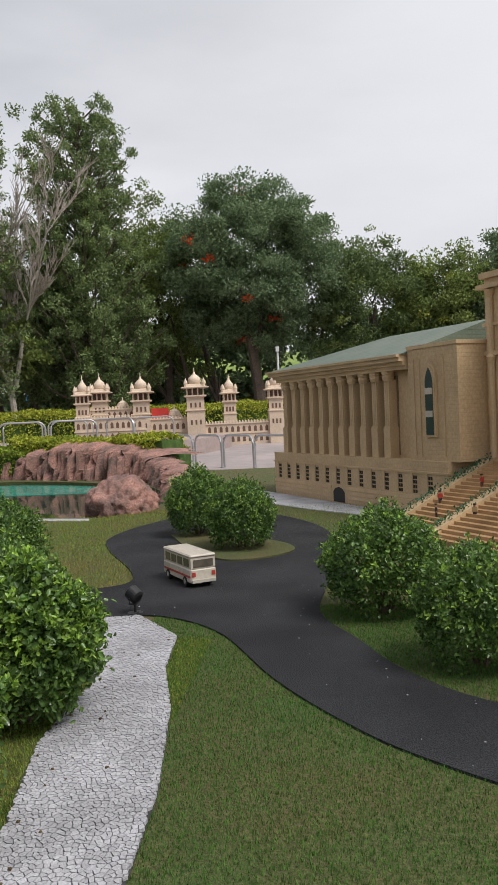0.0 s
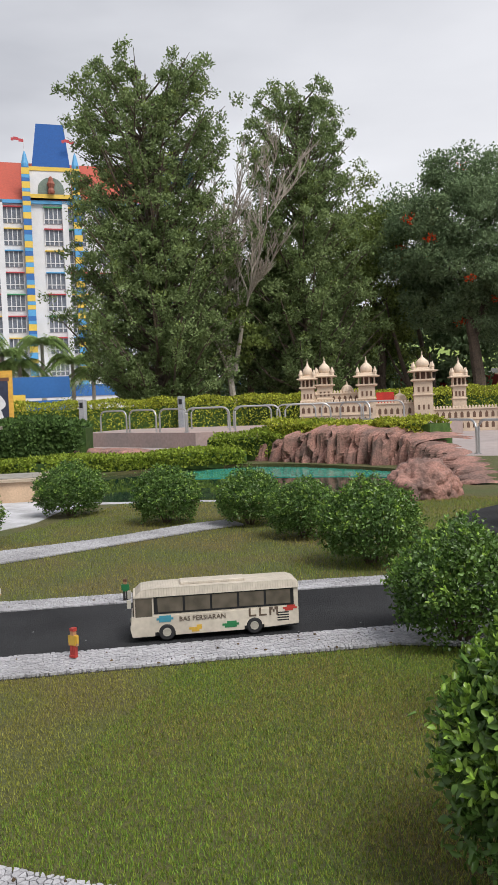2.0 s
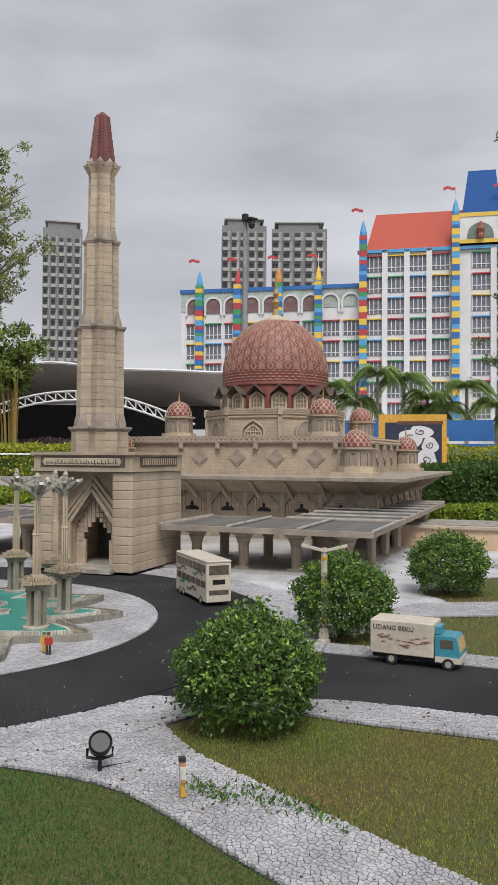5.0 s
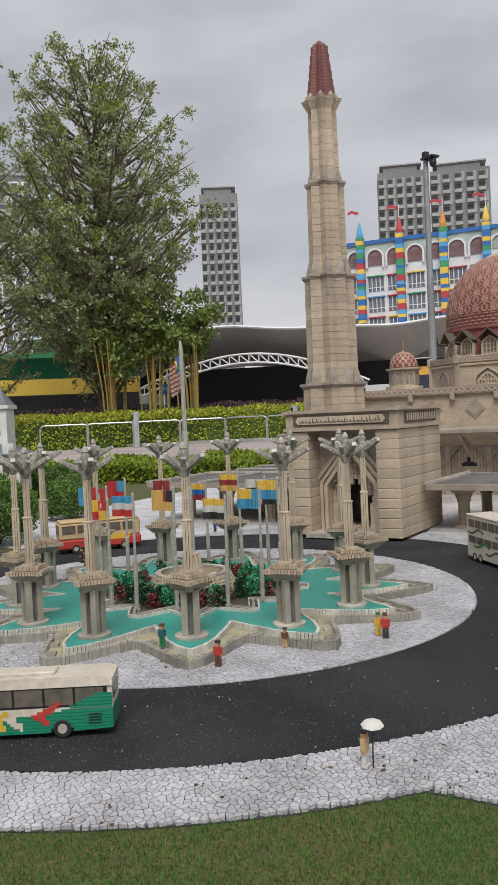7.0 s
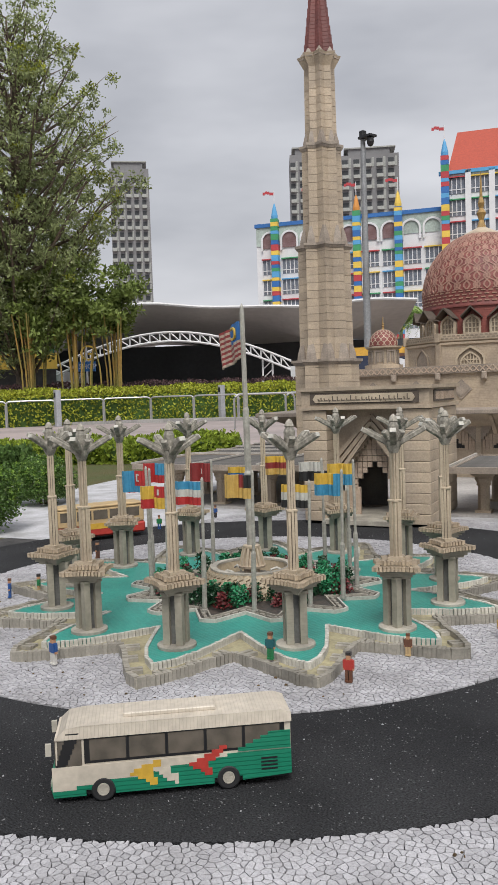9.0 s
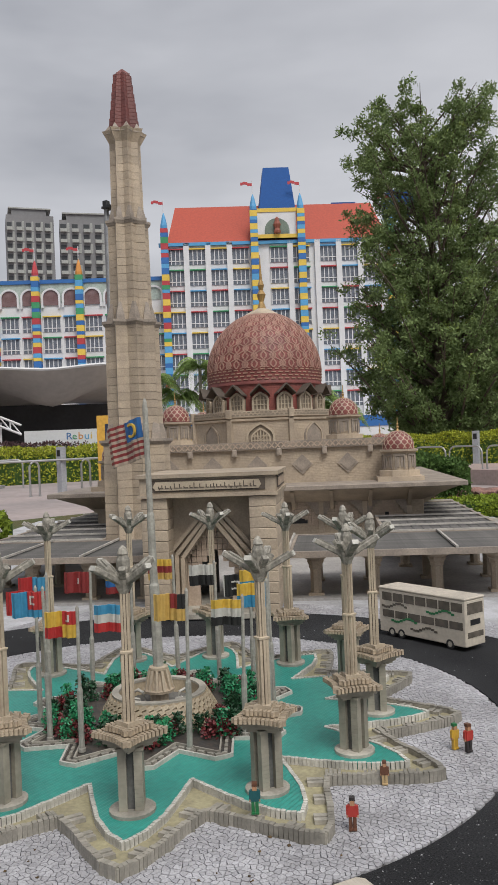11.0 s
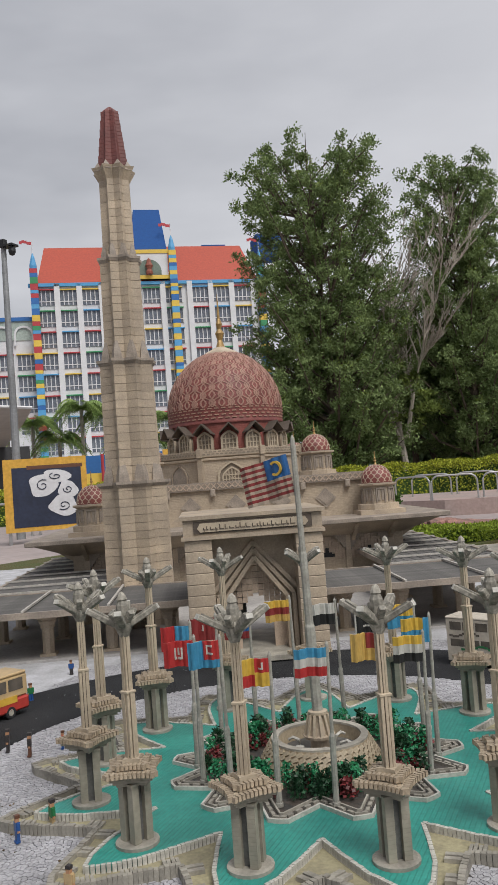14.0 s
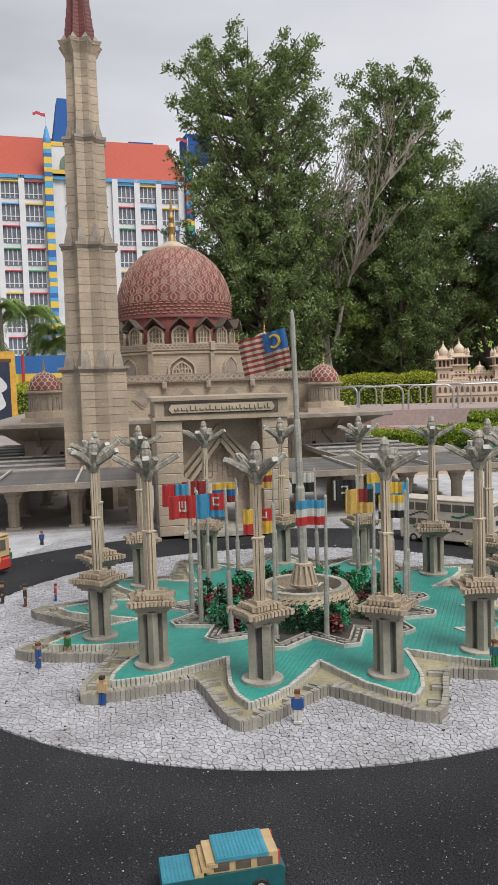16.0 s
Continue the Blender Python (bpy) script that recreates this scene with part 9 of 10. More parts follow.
v = [bm.verts.new((204 * PX + x, y, hz(429) + z)) for y in (-0.2, -0.26) for x, z in pts]
n = len(pts)
bm.faces.new(v[:n]), bm.faces.new(v[n:][::-1])
for i in range(n):
    bm.faces.new((v[i], v[(i + 1) % n], v[n + (i + 1) % n], v[n + i]))
part("gable_niche", bm, mat("grey_green_niche", (0.17, 0.22, 0.18), 0.7, scale=0.6, fine=4), hotel, "arched grey-green niche")
part("niche_figure_block", lathe(B(), [(0.5, hz(429)), (0.55, hz(425)), (0.35, hz(420)), (0.6, hz(413)), (0.4, hz(408)), (0.3, hz(402)), (0.05, hz(399))], 8, 204 * PX, -0.55), COLS["brown"], hotel)
bm = B()
z0, z1 = hz(383), hz(298)
v = [bm.verts.new(p) for p in ((174 * PX, 0.0, z0), (238 * PX, 0.0, z0), (238 * PX, 7, z0), (174 * PX, 7, z0), (185 * PX, 2.0, z1), (231 * PX, 2.0, z1), (231 * PX, 5, z1), (185 * PX, 5, z1))]
for f in ((0, 1, 5, 4), (1, 2, 6, 5), (2, 3, 7, 6), (3, 0, 4, 7), (4, 5, 6, 7)):
    bm.faces.new([v[i] for i in f])
part("blue_spire", bm, BLUE_R, hotel, "tapering blue roof")
for x, w, zt_ in ((320, 46, 352), (430, 50, 330)):
    part("rear_blue_roof", box(B(), x * PX, 10, hz(362), (x + w) * PX, 15, hz(zt_ - 14)), BLUE_R, hotel)
# left wing
WX = -331 * PX
part("wing_wall", box(B(), WX, 1.2, 0, 0, 14, hz(505)), WHITE_PAINT, hotel)
part("wing_blue_edge", box(B(), WX - 0.2, 0.9, hz(505), 0, 14.2, hz(498)), COLS["blue"], hotel)
part("wing_frieze", box(B(), WX, 1.10, hz(540), 0, 1.2, hz(505)), mat("pale_green_frieze", (0.40, 0.47, 0.43), 0.7, scale=0.5, fine=4), hotel)
arc = None
for i in range(9):
    m = pose(WX + (26 + 36.0 * i) * PX, 1.0, hz(545))
    if arc is None:
        bm = B()
        for k in range(10):
            a0, a1 = radians(18 * k), radians(18 * (k + 1))
            q = [(r * math.cos(a), 1.3 + r * math.sin(a)) for r, a in ((1.45, a0), (1.45, a1), (1.15, a1), (1.15, a0))]
            v = [bm.verts.new((x, y, z)) for y in (0.1, -0.15) for x, z in q]
            for f in ((0, 1, 2, 3), (7, 6, 5, 4), (0, 4, 5, 1), (1, 5, 6, 2), (2, 6, 7, 3), (3, 7, 4, 0)):
                bm.faces.new([v[j] for j in f])
        for s in (-1, 1):
            box(bm, s * 1.3 - 0.15, -0.15, -0.4, s * 1.3 + 0.15, 0.1, 1.3)
        arc = part("roof_arch", bm, WHITE_PAINT, hotel)
        arc.matrix_basis = m
        bm = B()
        pts = [(-1.14, 0.0), (1.14, 0.0)] + [(1.14 * math.cos(radians(20 * k)), 1.3 + 1.14 * math.sin(radians(20 * k))) for k in range(10)]
        v = [bm.verts.new((x, y, z)) for y in (0.09, 0.02) for x, z in pts]
        bm.faces.new(v[:12]), bm.faces.new(v[12:][::-1])
        for q in range(12):
            bm.faces.new((v[q], v[(q + 1) % 12], v[12 + (q + 1) % 12], v[12 + q]))
        dk = part("arch_pane", bm, mat("maroon_glass", (0.13, 0.065, 0.065), 0.4, col2=(0.20, 0.13, 0.13), scale=0.8, fine=4, var=0.2, bump=0.0), hotel, "dark maroon arched pane")
        dk.matrix_basis = m
    else:
        again(arc, m)
        if i < 7:
            again(dk, m)
for c in range(9):
    for r in range(4):
        hotel_window(pose(WX + (26 + 36.2 * c) * PX, 0.78, hz(594 + sp * r)), hue[(c * 2 + r) % 5])


def brick_column(x, ztop, seed, w=6.5, y=-0.35, cone="sky"):
    r = random.Random(seed)
    c = new("colour_column")
    c.parent = hotel
    c.matrix_basis = pose(x * PX, y, 0)
    z, last = 0.0, ""
    pals = ["sky", "yellow", "sky", "yellow", "blue", "yellow"] if seed in (2, 3) else ["blue", "yellow", "sky", "yellow", "blue", "green", "sky", "red"]
    while z < ztop:
        hgt = r.choice((0.55, 0.7, 1.0))
        k = r.choice([q for q in pals if q != last])
        last = k
        part("colour_block", box(B(), -w * PX, -w * PX, z, w * PX, w * PX, min(z + hgt, ztop) - 0.02), COLS[k], c)
        z += hgt
    part("cone", lathe(B(), [(w * PX * 0.9, ztop), (w * PX * 0.95, ztop + 0.5), (w * PX * 0.45, ztop + 1.9), (0.03, ztop + 2.6)], 10), COLS[cone], c)
    part("flag_mast", lathe(B(), [(0.06, ztop + 2.5), (0.06, ztop + 4.6)], 6), WHITE_PAINT, c)
    bm = B()
    for i in range(5):
        z = ztop + 4.0 + 0.15 * math.sin(i * 1.3)
        box(bm, -1.8 + 0.36 * i, -0.04, z, -1.8 + 0.36 * (i + 1), 0.04, z + 0.45)
    part("pennant", bm, COLS["red"], c)


for i, (x, yt, cn) in enumerate(((6, 415, "sky"), (163, 385, "sky"), (246, 385, "sky"), (404, 415, "sky"))):
    brick_column(x, hz(yt), i + 1, cone=cn)
for i, (x, cn) in enumerate(((-294, "sky"), (-222, "red"), (-146, "orange"), (-74, "yellow"))):
    brick_column(x, hz(492), i + 20, y=0.6, cone=cn)
part("podium", box(B(), WX - 6, -14, 0, W_T + 10, 0.0, 3.6), WHITE_PAINT, hotel)
part("podium_band", box(B(), WX - 6.1, -14.1, 3.6, W_T + 10, -13.6, 5.2), COLS["blue"], hotel)

# ---------- apartment towers ----------
TOWER_W = mat("grey_tower_wall", (0.20, 0.20, 0.205), 0.7, col2=(0.15, 0.15, 0.155), scale=0.05, fine=1, var=0.1, bump=0.0)
TOWER_D = mat("tower_dark_glass", (0.045, 0.05, 0.055), 0.4, scale=0.1, fine=2, bump=0.0)
TOWER_L = mat("tower_pale_panel", (0.36, 0.37, 0.35), 0.7, scale=0.1, fine=2, bump=0.0)


def apartment(x0, y0, x1, y1, h, label, seed, wall=None, pane=None, n=5):
    d = Vector((x1 - x0, y1 - y0))
    t = thing("apartment_tower", label, "tower block", pose(x0, y0, -0.1, 0, 0, math.degrees(math.atan2(d.y, d.x))))
    L = d.length
    part("wall", box(B(), 0, 0.6, 0, L, 16, h), wall or TOWER_W, t)
    part("roof_screen", box(B(), L * 0.12, 2, h, L * 0.85, 12, h + 2.2), TOWER_W, t)
    part("roof_slab", box(B(), L * 0.05, 1.5, h + 2.2, L * 0.95, 13, h + 2.6), TOWER_L, t)
    r = random.Random(seed)
    a = b = c = None
    for f in range(int(h / 3.3)):
        if f * 3.3 < h * 0.30:
            continue
        for k in range(n):
            m = pose(L * (k + 0.5) / n, 0.6, f * 3.3 + 0.4)
            w = L / n * 0.44
            if a is None:
                a = part("window", box(B(), -w, -0.05, 0.5, w * 0.15, 0.1, 2.5), pane or TOWER_D, t)
                b = part("balcony", box(B(), -w, -1.1, -0.1, w * 0.3, 0.0, 0.9), TOWER_L, t)
                c = part("pale_panel", box(B(), w * 0.35, -0.08, 0.0, w * 0.8, 0.1, 2.9), TOWER_L, t)
                for o in (a, b, c):
                    o.matrix_basis = m
            else:
                again(a, m), again(b, m)
                if r.random() < 0.75:
                    again(c, m)
    return t


apartment(-197.3, 168.5, -188.2, 179.4, 74.5, "dark grey apartment tower under a flat roof slab", 1)
apartment(-187.0, 180.6, -174.7, 193.3, 73.5, "dark grey apartment tower with pale balcony panels", 2)
apartment(-230.8, 123.4, -224.7, 133.9, 72, "bluish grey apartment tower behind the stage", 3)
apartment(-255.8, 58.7, -246.0, 88.0, 76, "white and blue glass apartment tower behind trees", 4, WHITE_PAINT, mat("blue_tower_glass", (0.06, 0.10, 0.17), 0.25, col2=(0.10, 0.15, 0.22), scale=0.1, fine=1, bump=0.0), 8)

# ---------- stage with a tensile roof ----------
stage = thing("stage_canopy", "white tensile membrane roof over a dark open stage", "stage", pose(-47.1, 23.0, -0.1, 0, 0, 51.5))
MEMB = mat("grey_white_membrane", (0.50, 0.49, 0.46), 0.6, col2=(0.40, 0.39, 0.37), scale=0.3, fine=3, var=0.08, bump=0.0)
bm = B()
gx, gy = 32, 12
grid_v = []
for i in range(gx + 1):
    row = []
    for j in range(gy + 1):
        u, w = i / gx, j / gy
        x, y = -9.5 + 27 * u, -3.6 + 8.4 * w
        rim = 5.75 + 0.35 * math.exp(-((x - 2.5) / 2.4) ** 2) + 0.30 * math.exp(-((x - 14.0) / 3.0) ** 2) + 0.30 * math.exp(-((x + 9) / 3) ** 2)
        dip = 1.9 * math.exp(-(((x + 4.2) / 2.1) ** 2 + ((y + 1.2) / 1.9) ** 2)) + 1.5 * math.exp(-(((x - 12.5) / 2.3) ** 2 + ((y + 1.2) / 1.9) ** 2))
        row.append(bm.verts.new((x, y, rim - 1.75 * w ** 0.8 - dip)))
    grid_v.append(row)
for i in range(gx):
    for j in range(gy):
        bm.faces.new((grid_v[i][j], grid_v[i + 1][j], grid_v[i + 1][j + 1], grid_v[i][j + 1]))
tube(rim_b := B(), [v.co + Vector((0, -0.02, 0.03)) for v in (r[0] for r in grid_v)], 0.09, 6)
part("membrane_rim", rim_b, WHITE_PAINT, stage, "white edge tube of the membrane")
me_ob = part("membrane", bm, MEMB, stage, "sagging grey-white membrane", smooth=True)
bm = B()
arch_p = [(-3.0 + 13.5 * k / 24, -3.2, 2.3 + 2.25 * math.sin(math.pi * (0.06 + 0.88 * k / 24))) for k in range(25)]
arch_q = [(x, y, z - 0.5) for x, y, z in arch_p]
tube(bm, arch_p, 0.07, 6), tube(bm, arch_q, 0.07, 6)
for k in range(24):
    tube(bm, [arch_p[k], arch_q[k + 1]], 0.04, 4)
    tube(bm, [arch_q[k], arch_p[k]], 0.04, 4)
part("arch_truss", bm, WHITE_PAINT, stage, "white arched lattice truss")
DARK_ST = mat("stage_back_cloth", (0.045, 0.046, 0.050), 0.7, scale=0.5, fine=5)
part("back_wall", box(B(), -10, 4.0, 0, 19, 4.4, 4.2), DARK_ST, stage)
for x in (-1.9, 8.9):
    bm = B()
    for q in (0.0, 0.55):
        tube(bm, [(x + q, -2.9, 0), (x + q, -2.9, 2.9)], 0.06, 6)
    for k in range(5):
        tube(bm, [(x, -2.9, 0.3 + 0.5 * k), (x + 0.55, -2.9, 0.8 + 0.5 * k)], 0.03, 4)
    part("truss_leg", bm, WHITE_PAINT, stage, "white lattice leg of the arch")
part("stage_floor", box(B(), -4, -2.5, 0, 11, 4, 0.9), mat("dark_stage", (0.04, 0.04, 0.045), 0.7, scale=0.5, fine=5), stage)
part("side_wall", box(B(), -3.2, -2.7, 0, -2.4, 3, 2.6), WHITE_PAINT, stage)
part("column", lathe(B(), [(0.28, 0), (0.28, 2.2)], 12, -4.2, -1.2), mat("grey_column", (0.16, 0.16, 0.17), 0.6), stage)
part("yellow_capital", lathe(B(), [(0.35, 2.2), (0.75, 2.9), (0.75, 3.05)], 12, -4.2, -1.2), COLS["yellow"], stage, "flared yellow capital")
part("blue_board", box(B(), -6.2, -1.0, 1.9, -5.0, -0.9, 2.6), COLS["blue"], stage)
car = thing("parked_car", "dark purple car parked under the canopy", "car", pose(-45.4, 18.6, -0.1, 0, 0, 51.5))
bm = B()
hull = [(-2.1, 0.45), (-2.15, 0.8), (-1.9, 0.95), (-1.0, 1.05), (-0.45, 1.5), (0.9, 1.52), (1.6, 1.08), (2.1, 0.98), (2.15, 0.45)]
cv = [bm.verts.new((x, y * (0.8 if z > 1.2 else 1.0), z)) for y in (-0.85, 0.85) for x, z in hull]
bm.faces.new(cv[:9]), bm.faces.new(cv[9:][::-1])
for k in range(9):
    bm.faces.new((cv[k], cv[(k + 1) % 9], cv[9 + (k + 1) % 9], cv[9 + k]))
part("body", bm, mat("dark_purple_paint", (0.035, 0.02, 0.06), 0.3, scale=0.6, fine=5, var=0.1, bump=0.0), car)
part("side_window", box(B(), -0.45, -0.80, 1.1, 1.1, -0.74, 1.42), GLASS_D, car)
for x in (-1.35, 1.35):
    w = part("wheel", lathe(B(), [(0.25, -0.1), (0.33, -0.08), (0.33, 0.08), (0.25, 0.1)], 16), TYRE, car)
    w.matrix_basis = pose(x, -0.82, 0.33, 90)
for x in (-2.1, 2.1):
    part("lamp", box(B(), x - 0.06, -0.75, 0.72, x + 0.06, -0.35, 0.86), WHITE_PAINT, car)
low = thing("kiosk_row", "low green and yellow kiosk building beside the stage", "kiosk", pose(-47.3, 8.4, -0.1, 0, 0, 73.5) @ Matrix.Diagonal((1, 1, 1.38, 1)))
part("wall", box(B(), -8, 0, 0, 10, 5, 3.4), mat("green_wall", (0.03, 0.30, 0.17), 0.7, scale=0.4, fine=4), low)
part("yellow_band", box(B(), -8, -1.0, 1.9, 10, -0.9, 2.5), COLS["yellow"], low)
# near-black sheet painted as the shade below the yellow band
part("shade_front", box(B(), -8, -0.4, 0.0, 10, -0.02, 1.9), mat("kiosk_shade", (0.06, 0.06, 0.06), 0.8), low)
part("awning", box(B(), -8, -1.2, 3.3, 10, 0.0, 3.5), COLS["green"], low)
sign = thing("hanging_sign", "round yellow letter sign above a blue board", "sign", pose(-40.7, 18.0, -0.1, 0, 0, 51.5))
part("post", lathe(B(), [(0.06, 0), (0.06, 3.6)], 8), STEEL, sign)
part("blue_panel", box(B(), -0.45, -0.06, 2.35, 0.45, 0.0, 2.85), COLS["blue"], sign)
label_text("letter", "G", 1.1, pose(-0.38, -0.05, 2.9, 90), COLS["yellow"], sign)
label_text("lettering", "SHOP", 0.36, pose(-0.40, -0.075, 2.48, 90), WHITE_PAINT, sign)

# bamboo-like yellow palm stems before the stage
BAMBOO = mat("yellow_bamboo", (0.36, 0.20, 0.05), 0.6, col2=(0.20, 0.19, 0.05), scale=1, fine=8)
for k in range(3):
    t = thing("bamboo_clump", "clump of yellow-stemmed palms beside the hedge", "bamboo", pose(-34.8 + 0.9 * k, 12.7 + 1.4 * k, -0.1), "bamboo clumps")
    r = random.Random(k)
    for i in range(13):
        a, d = r.uniform(0, 6.28), r.uniform(0.05, 0.6)
        part("stem", tube(B(), [(d * math.cos(a), d * math.sin(a), 0), (1.2 * d * math.cos(a), 1.2 * d * math.sin(a), 2.2), (1.9 * d * math.cos(a), 1.9 * d * math.sin(a), 4.4)], [0.04, 0.035, 0.025], 6), BAMBOO, t)
    raw("leaves", *crown_leaves(60 + k, (0, 0, 4.6), 1.3, 1.3, 2.0, 55, 55, 0.24, 0.42, hollow=0.2), LEAF_C, t)

# ---------- camera mast and boards ----------
mast = thing("camera_mast", "tall grey mast with floodlight and camera", "mast", pose(-19.95, 16.51, -0.1) @ Matrix.Scale(0.575, 4))
part("mast_pole", lathe(B(), [(0.22, 0), (0.18, 6), (0.12, 14.4)], 12), mat("mast_grey", (0.30, 0.31, 0.32), 0.5, metal=0.4, scale=1, fine=10), mast)
part("cross_arm", box(B(), -0.1, -0.25, 14.0, 0.7, 0.25, 14.1), BLACK, mast)
part("floodlight", box(B(), -0.14, -0.14, 14.1, 0.14, 0.14, 14.42, bevel=0.03), BLACK, mast)
part("camera_dome", lathe(B(), [(0.04, 13.98), (0.16, 13.95), (0.18, 13.75), (0.13, 13.6), (0.03, 13.55)], 12, 0.50, 0), BLACK, mast)
BOARD_Y = mat("yellow_board", (0.60, 0.34, 0.05), 0.6, col2=(0.52, 0.29, 0.04), scale=1.5, fine=12)
BOARD_D = mat("night_blue_print", (0.022, 0.03, 0.06), 0.5, scale=1.5, fine=12)
BOARD_W = mat("pale_print", (0.62, 0.62, 0.64), 0.6, scale=1.5, fine=12, var=0.08)


def billboard(x0, y0, x1, y1, z0, z1, label, seed):
    d = Vector((x1 - x0, y1 - y0))
    L, H = d.length, z1 - z0
    t = thing("billboard", label, "billboard", pose(x0, y0, -0.1, 0, 0, math.degrees(math.atan2(d.y, d.x))))
    part("board", box(B(), 0, 0, z0, L, 0.06, z1), BOARD_Y, t)
    part("print", box(B(), L * 0.10, -0.008, z0 + H * 0.06, L * 0.93, -0.001, z1 - H * 0.12), BOARD_D, t)
    part("title_bar", box(B(), L * 0.28, -0.012, z1 - H * 0.15, L * 0.95, -0.0085, z1 - H * 0.10), BROWN, t)
    r = random.Random(seed)
    for cx, cz, rx, rz, k in ((0.46, 0.62, 0.17, 0.17, 1), (0.62, 0.74, 0.17, 0.10, 2), (0.76, 0.55, 0.12, 0.12, 3), (0.70, 0.33, 0.17, 0.14, 4)):
        bm = B()
        pts = [(L * cx + L * rx * (1 + 0.15 * math.sin(3 * a + k)) * math.cos(a), z0 + H * cz + H * rz * (1 + 0.12 * math.sin(2 * a + k)) * math.sin(a)) for a in (i * math.pi / 12 for i in range(24))]
        v = [bm.verts.new((x, y, z)) for y in (-0.010 - 0.003 * k, -0.0085 - 0.003 * k) for x, z in pts]
        bm.faces.new(v[:24]), bm.faces.new(v[24:][::-1])
        for i in range(24):
            bm.faces.new((v[i], v[(i + 1) % 24], v[24 + (i + 1) % 24], v[24 + i]))
        part("pale_shape", bm, BOARD_W, t)
        sw = B()
        q = [(L * cx + L * rx * 0.5 * (1 - i / 16) * math.cos(i * 0.6 + k), -0.018 - 0.003 * k, z0 + H * cz + H * rz * 0.5 * (1 - i / 16) * math.sin(i * 0.6 + k)) for i in range(14)]
        tube(sw, q, 0.006 * L, 4)
        part("swirl_line", sw, BOARD_D, t)
    for x in (0.1, L - 0.1):
        part("leg", box(B(), x - 0.04, 0.06, 0, x + 0.04, 0.14, z1), STEEL, t)
    return t


billboard(-18.60, 14.33, -17.11, 15.67, 0.30, 2.08, "yellow-framed board with pale swirls on dark blue", 1)
billboard(-16.66, 18.80, -15.14, 19.99, 0.25, 2.20, "yellow-framed board with pale curled shapes on dark", 2)
ban = thing("banner", "white banner with multicoloured lettering behind the hedge", "banner", pose(-30.2, 23.6, -0.1, 0, 0, 32) @ Matrix.Diagonal((0.96, 0.96, 0.84, 1)))
part("cloth", box(B(), -1.0, 0, 1.40, 2.42, 0.03, 2.55), WHITE_PAINT, ban)
for i, (ch, c) in enumerate(zip("Rebuild", ("blue", "green", "orange", "sky", "yellow", "red", "green"))):
    label_text("letter", ch, 0.50, pose(0.85 + 0.27 * i, -0.012, 2.05, 90), COLS[c], ban)
for i, (ch, c) in enumerate(zip("the world", ("green", "blue", "blue", "red", "red", "orange", "green", "sky", "blue"))):
    if ch != " ":
        label_text("letter", ch, 0.50, pose(0.25 + 0.27 * i, -0.012, 1.52, 90), COLS[c], ban)
for x in (-0.9, 2.3):
    part("banner_post", lathe(B(), [(0.05, 0), (0.05, 2.55)], 8, x, 0.08), STEEL, ban)
wallm = thing("low_play_wall", "yellow and blue low wall panels before the trees", "wall", pose(-39.1, 40.1, -0.1, 0, 0, 36.8))
part("yellow_panel", box(B(), 0, 0, 0, 9, 0.2, 2.2), COLS["yellow"], wallm)
part("blue_panel", box(B(), 9.0, 0.0, 0, 12, 0.2, 1.8), COLS["blue"], wallm)
part("blue_top", box(B(), -3, 1.5, 2.0, 12, 1.8, 3.4), COLS["blue"], wallm)
for x in (1.0, 5.2):
    part("red_pole", lathe(B(), [(0.1, 0), (0.1, 3.4)], 8, x, -0.4), COLS["red"], wallm)
shed = thing("red_stall", "red and white stall behind the model palace", "stall", pose(-8.2, 46.8, -0.1, 0, 0, 4))
part("red_wall", box(B(), 0, 0, 0.0, 8.0, 0.3, 2.2), COLS["red"], shed)
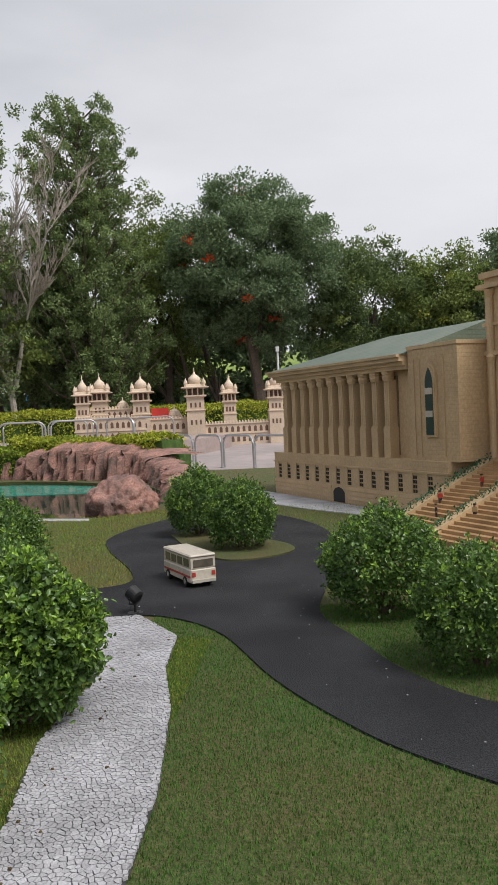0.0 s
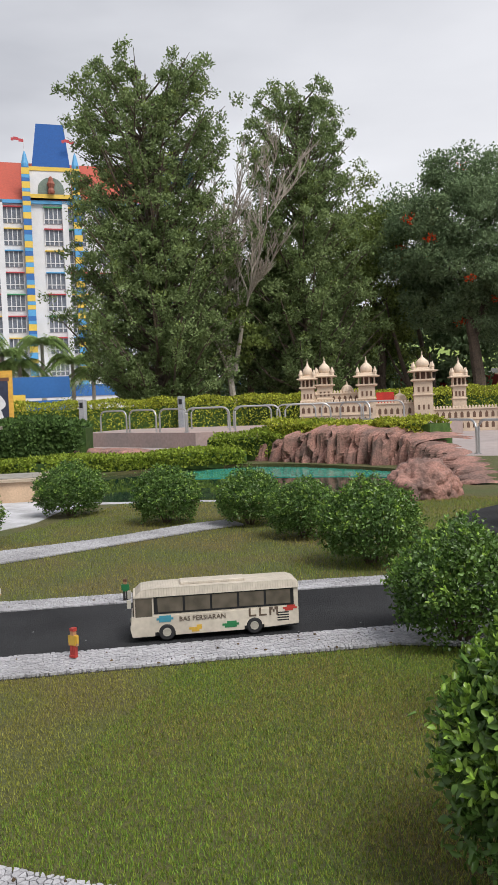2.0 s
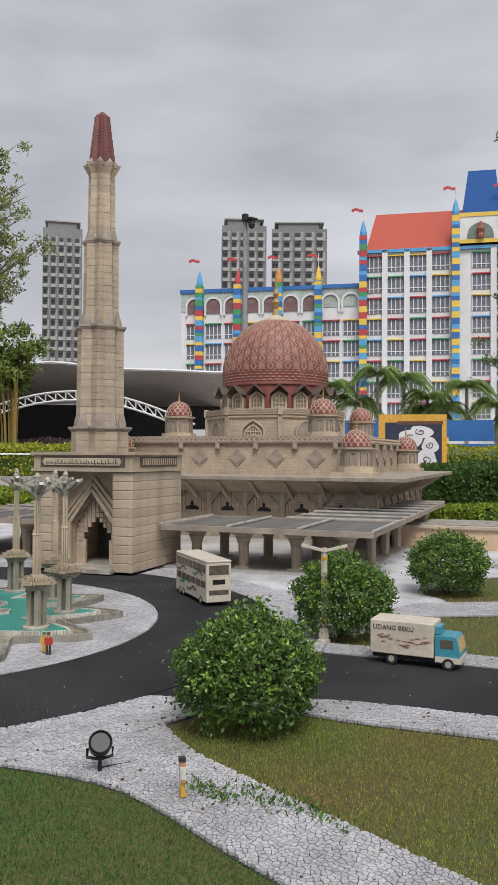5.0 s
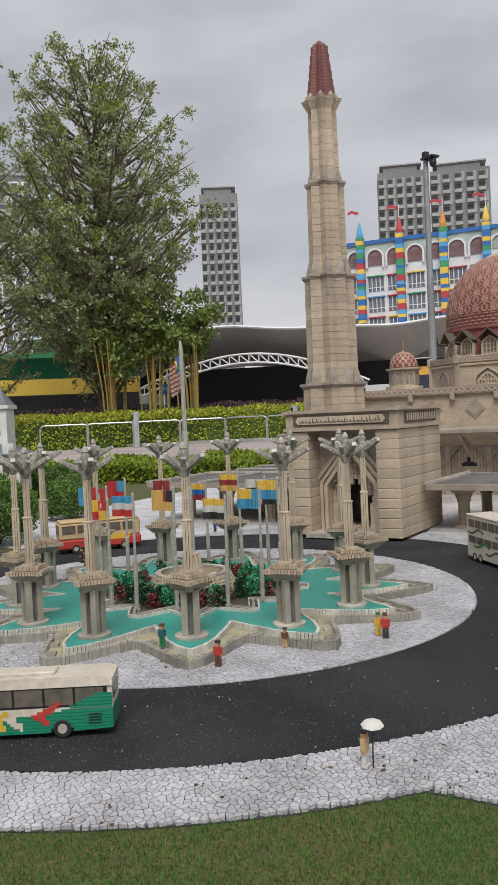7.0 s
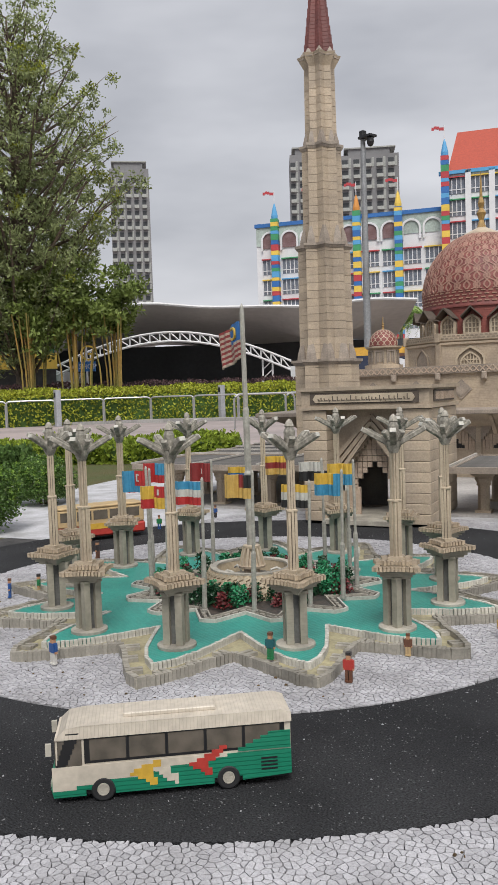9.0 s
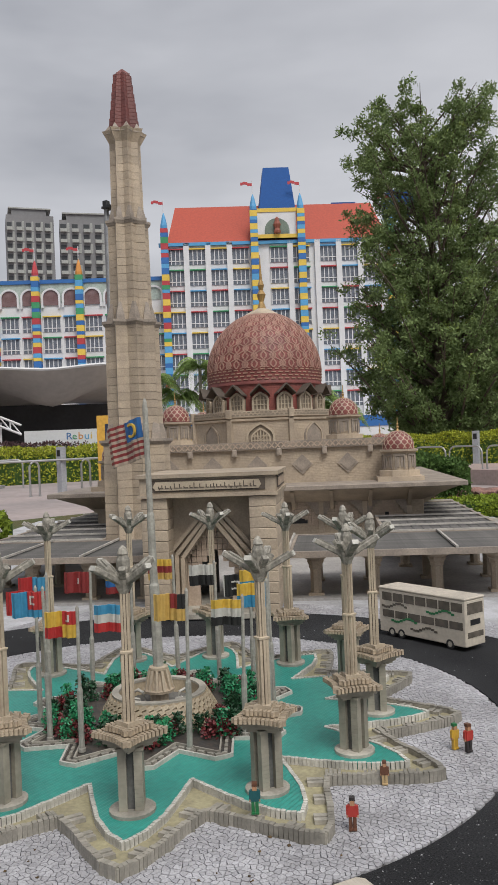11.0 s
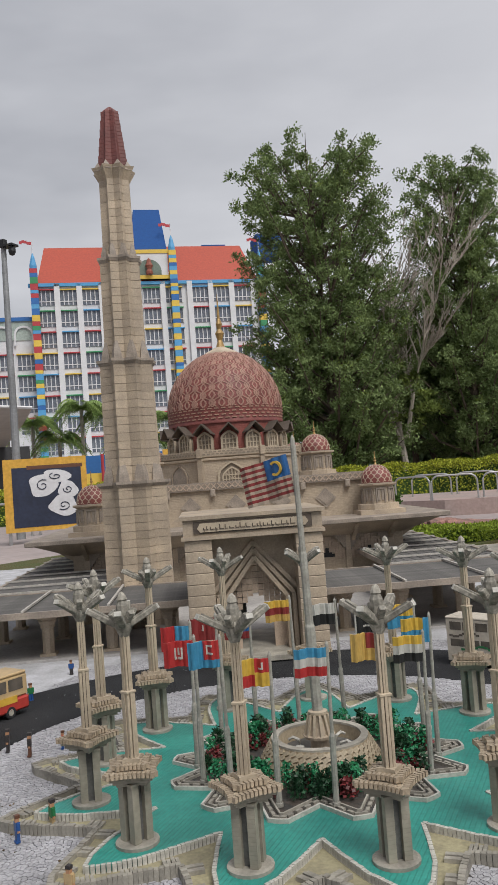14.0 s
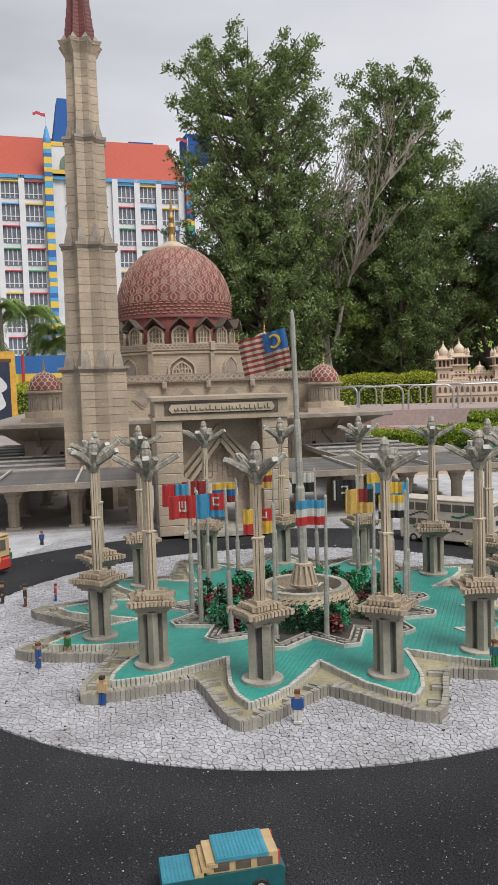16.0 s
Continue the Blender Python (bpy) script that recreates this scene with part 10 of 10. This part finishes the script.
part("white_roof", box(B(), -0.3, -0.4, 2.2, 8.3, 1.5, 2.5), WHITE_PAINT, shed)


# white model house behind the fountain
HOUSE_W = mat("white_model_wall", (0.62, 0.62, 0.60), 0.6, scale=4, fine=40, var=0.1)
SLATE = coursed("grey_slate_roof", (0.13, 0.14, 0.16), 0.05, depth=0.5)
mh = thing("model_house", "white model house with grey slate roofs behind the shrubs", "model building", pose(-12.1, 2.0, -0.1, 0, 0, 62))
part("wall", box(B(), -0.55, 0, 0, 0.35, 0.6, 0.70), HOUSE_W, mh)
part("tower", box(B(), -0.20, 0.15, 0.70, 0.20, 0.55, 1.22), HOUSE_W, mh)
part("tower_cornice", box(B(), -0.23, 0.12, 1.22, 0.23, 0.58, 1.26), HOUSE_W, mh)
for x0, x1, y0, y1, z0, z1 in ((-0.60, 0.40, -0.05, 0.65, 0.70, 0.90), (-0.22, 0.22, 0.13, 0.57, 1.26, 1.46)):
    bm = B()
    cx, cy = (x0 + x1) / 2, (y0 + y1) / 2
    v = [bm.verts.new(p) for p in ((x0, y0, z0), (x1, y0, z0), (x1, y1, z0), (x0, y1, z0), (cx - 0.1, cy, z1), (cx + 0.1, cy, z1))]
    for f in ((0, 1, 5, 4), (1, 2, 5), (2, 3, 4, 5), (3, 0, 4), (3, 2, 1, 0)):
        bm.faces.new([v[i] for i in f])
    part("roof", bm, SLATE, mh, "grey slate roof")
dw = None
for x, y, z in [(-0.44 + 0.16 * i, 0, zz) for i in range(5) for zz in (0.18, 0.46)] + [(-0.09, 0.15, 0.92), (0.09, 0.15, 0.92)]:
    m = pose(x, y, z)
    if dw is None:
        dw = part("window", box(B(), -0.035, -0.006, 0, 0.035, 0.01, 0.13), GLASS_D, mh)
        dw.matrix_basis = m
    else:
        again(dw, m)
dm = None
for x in (-0.42, -0.24, 0.24):
    m = pose(x, -0.03, 0.70)
    if dm is None:
        dm = part("dormer", prism(B(), [(-0.06, 0), (0.06, 0), (0.06, 0.15), (-0.06, 0.15)], 0, 0.12), HOUSE_W, mh)
        dm.matrix_basis = m
    else:
        again(dm, m)
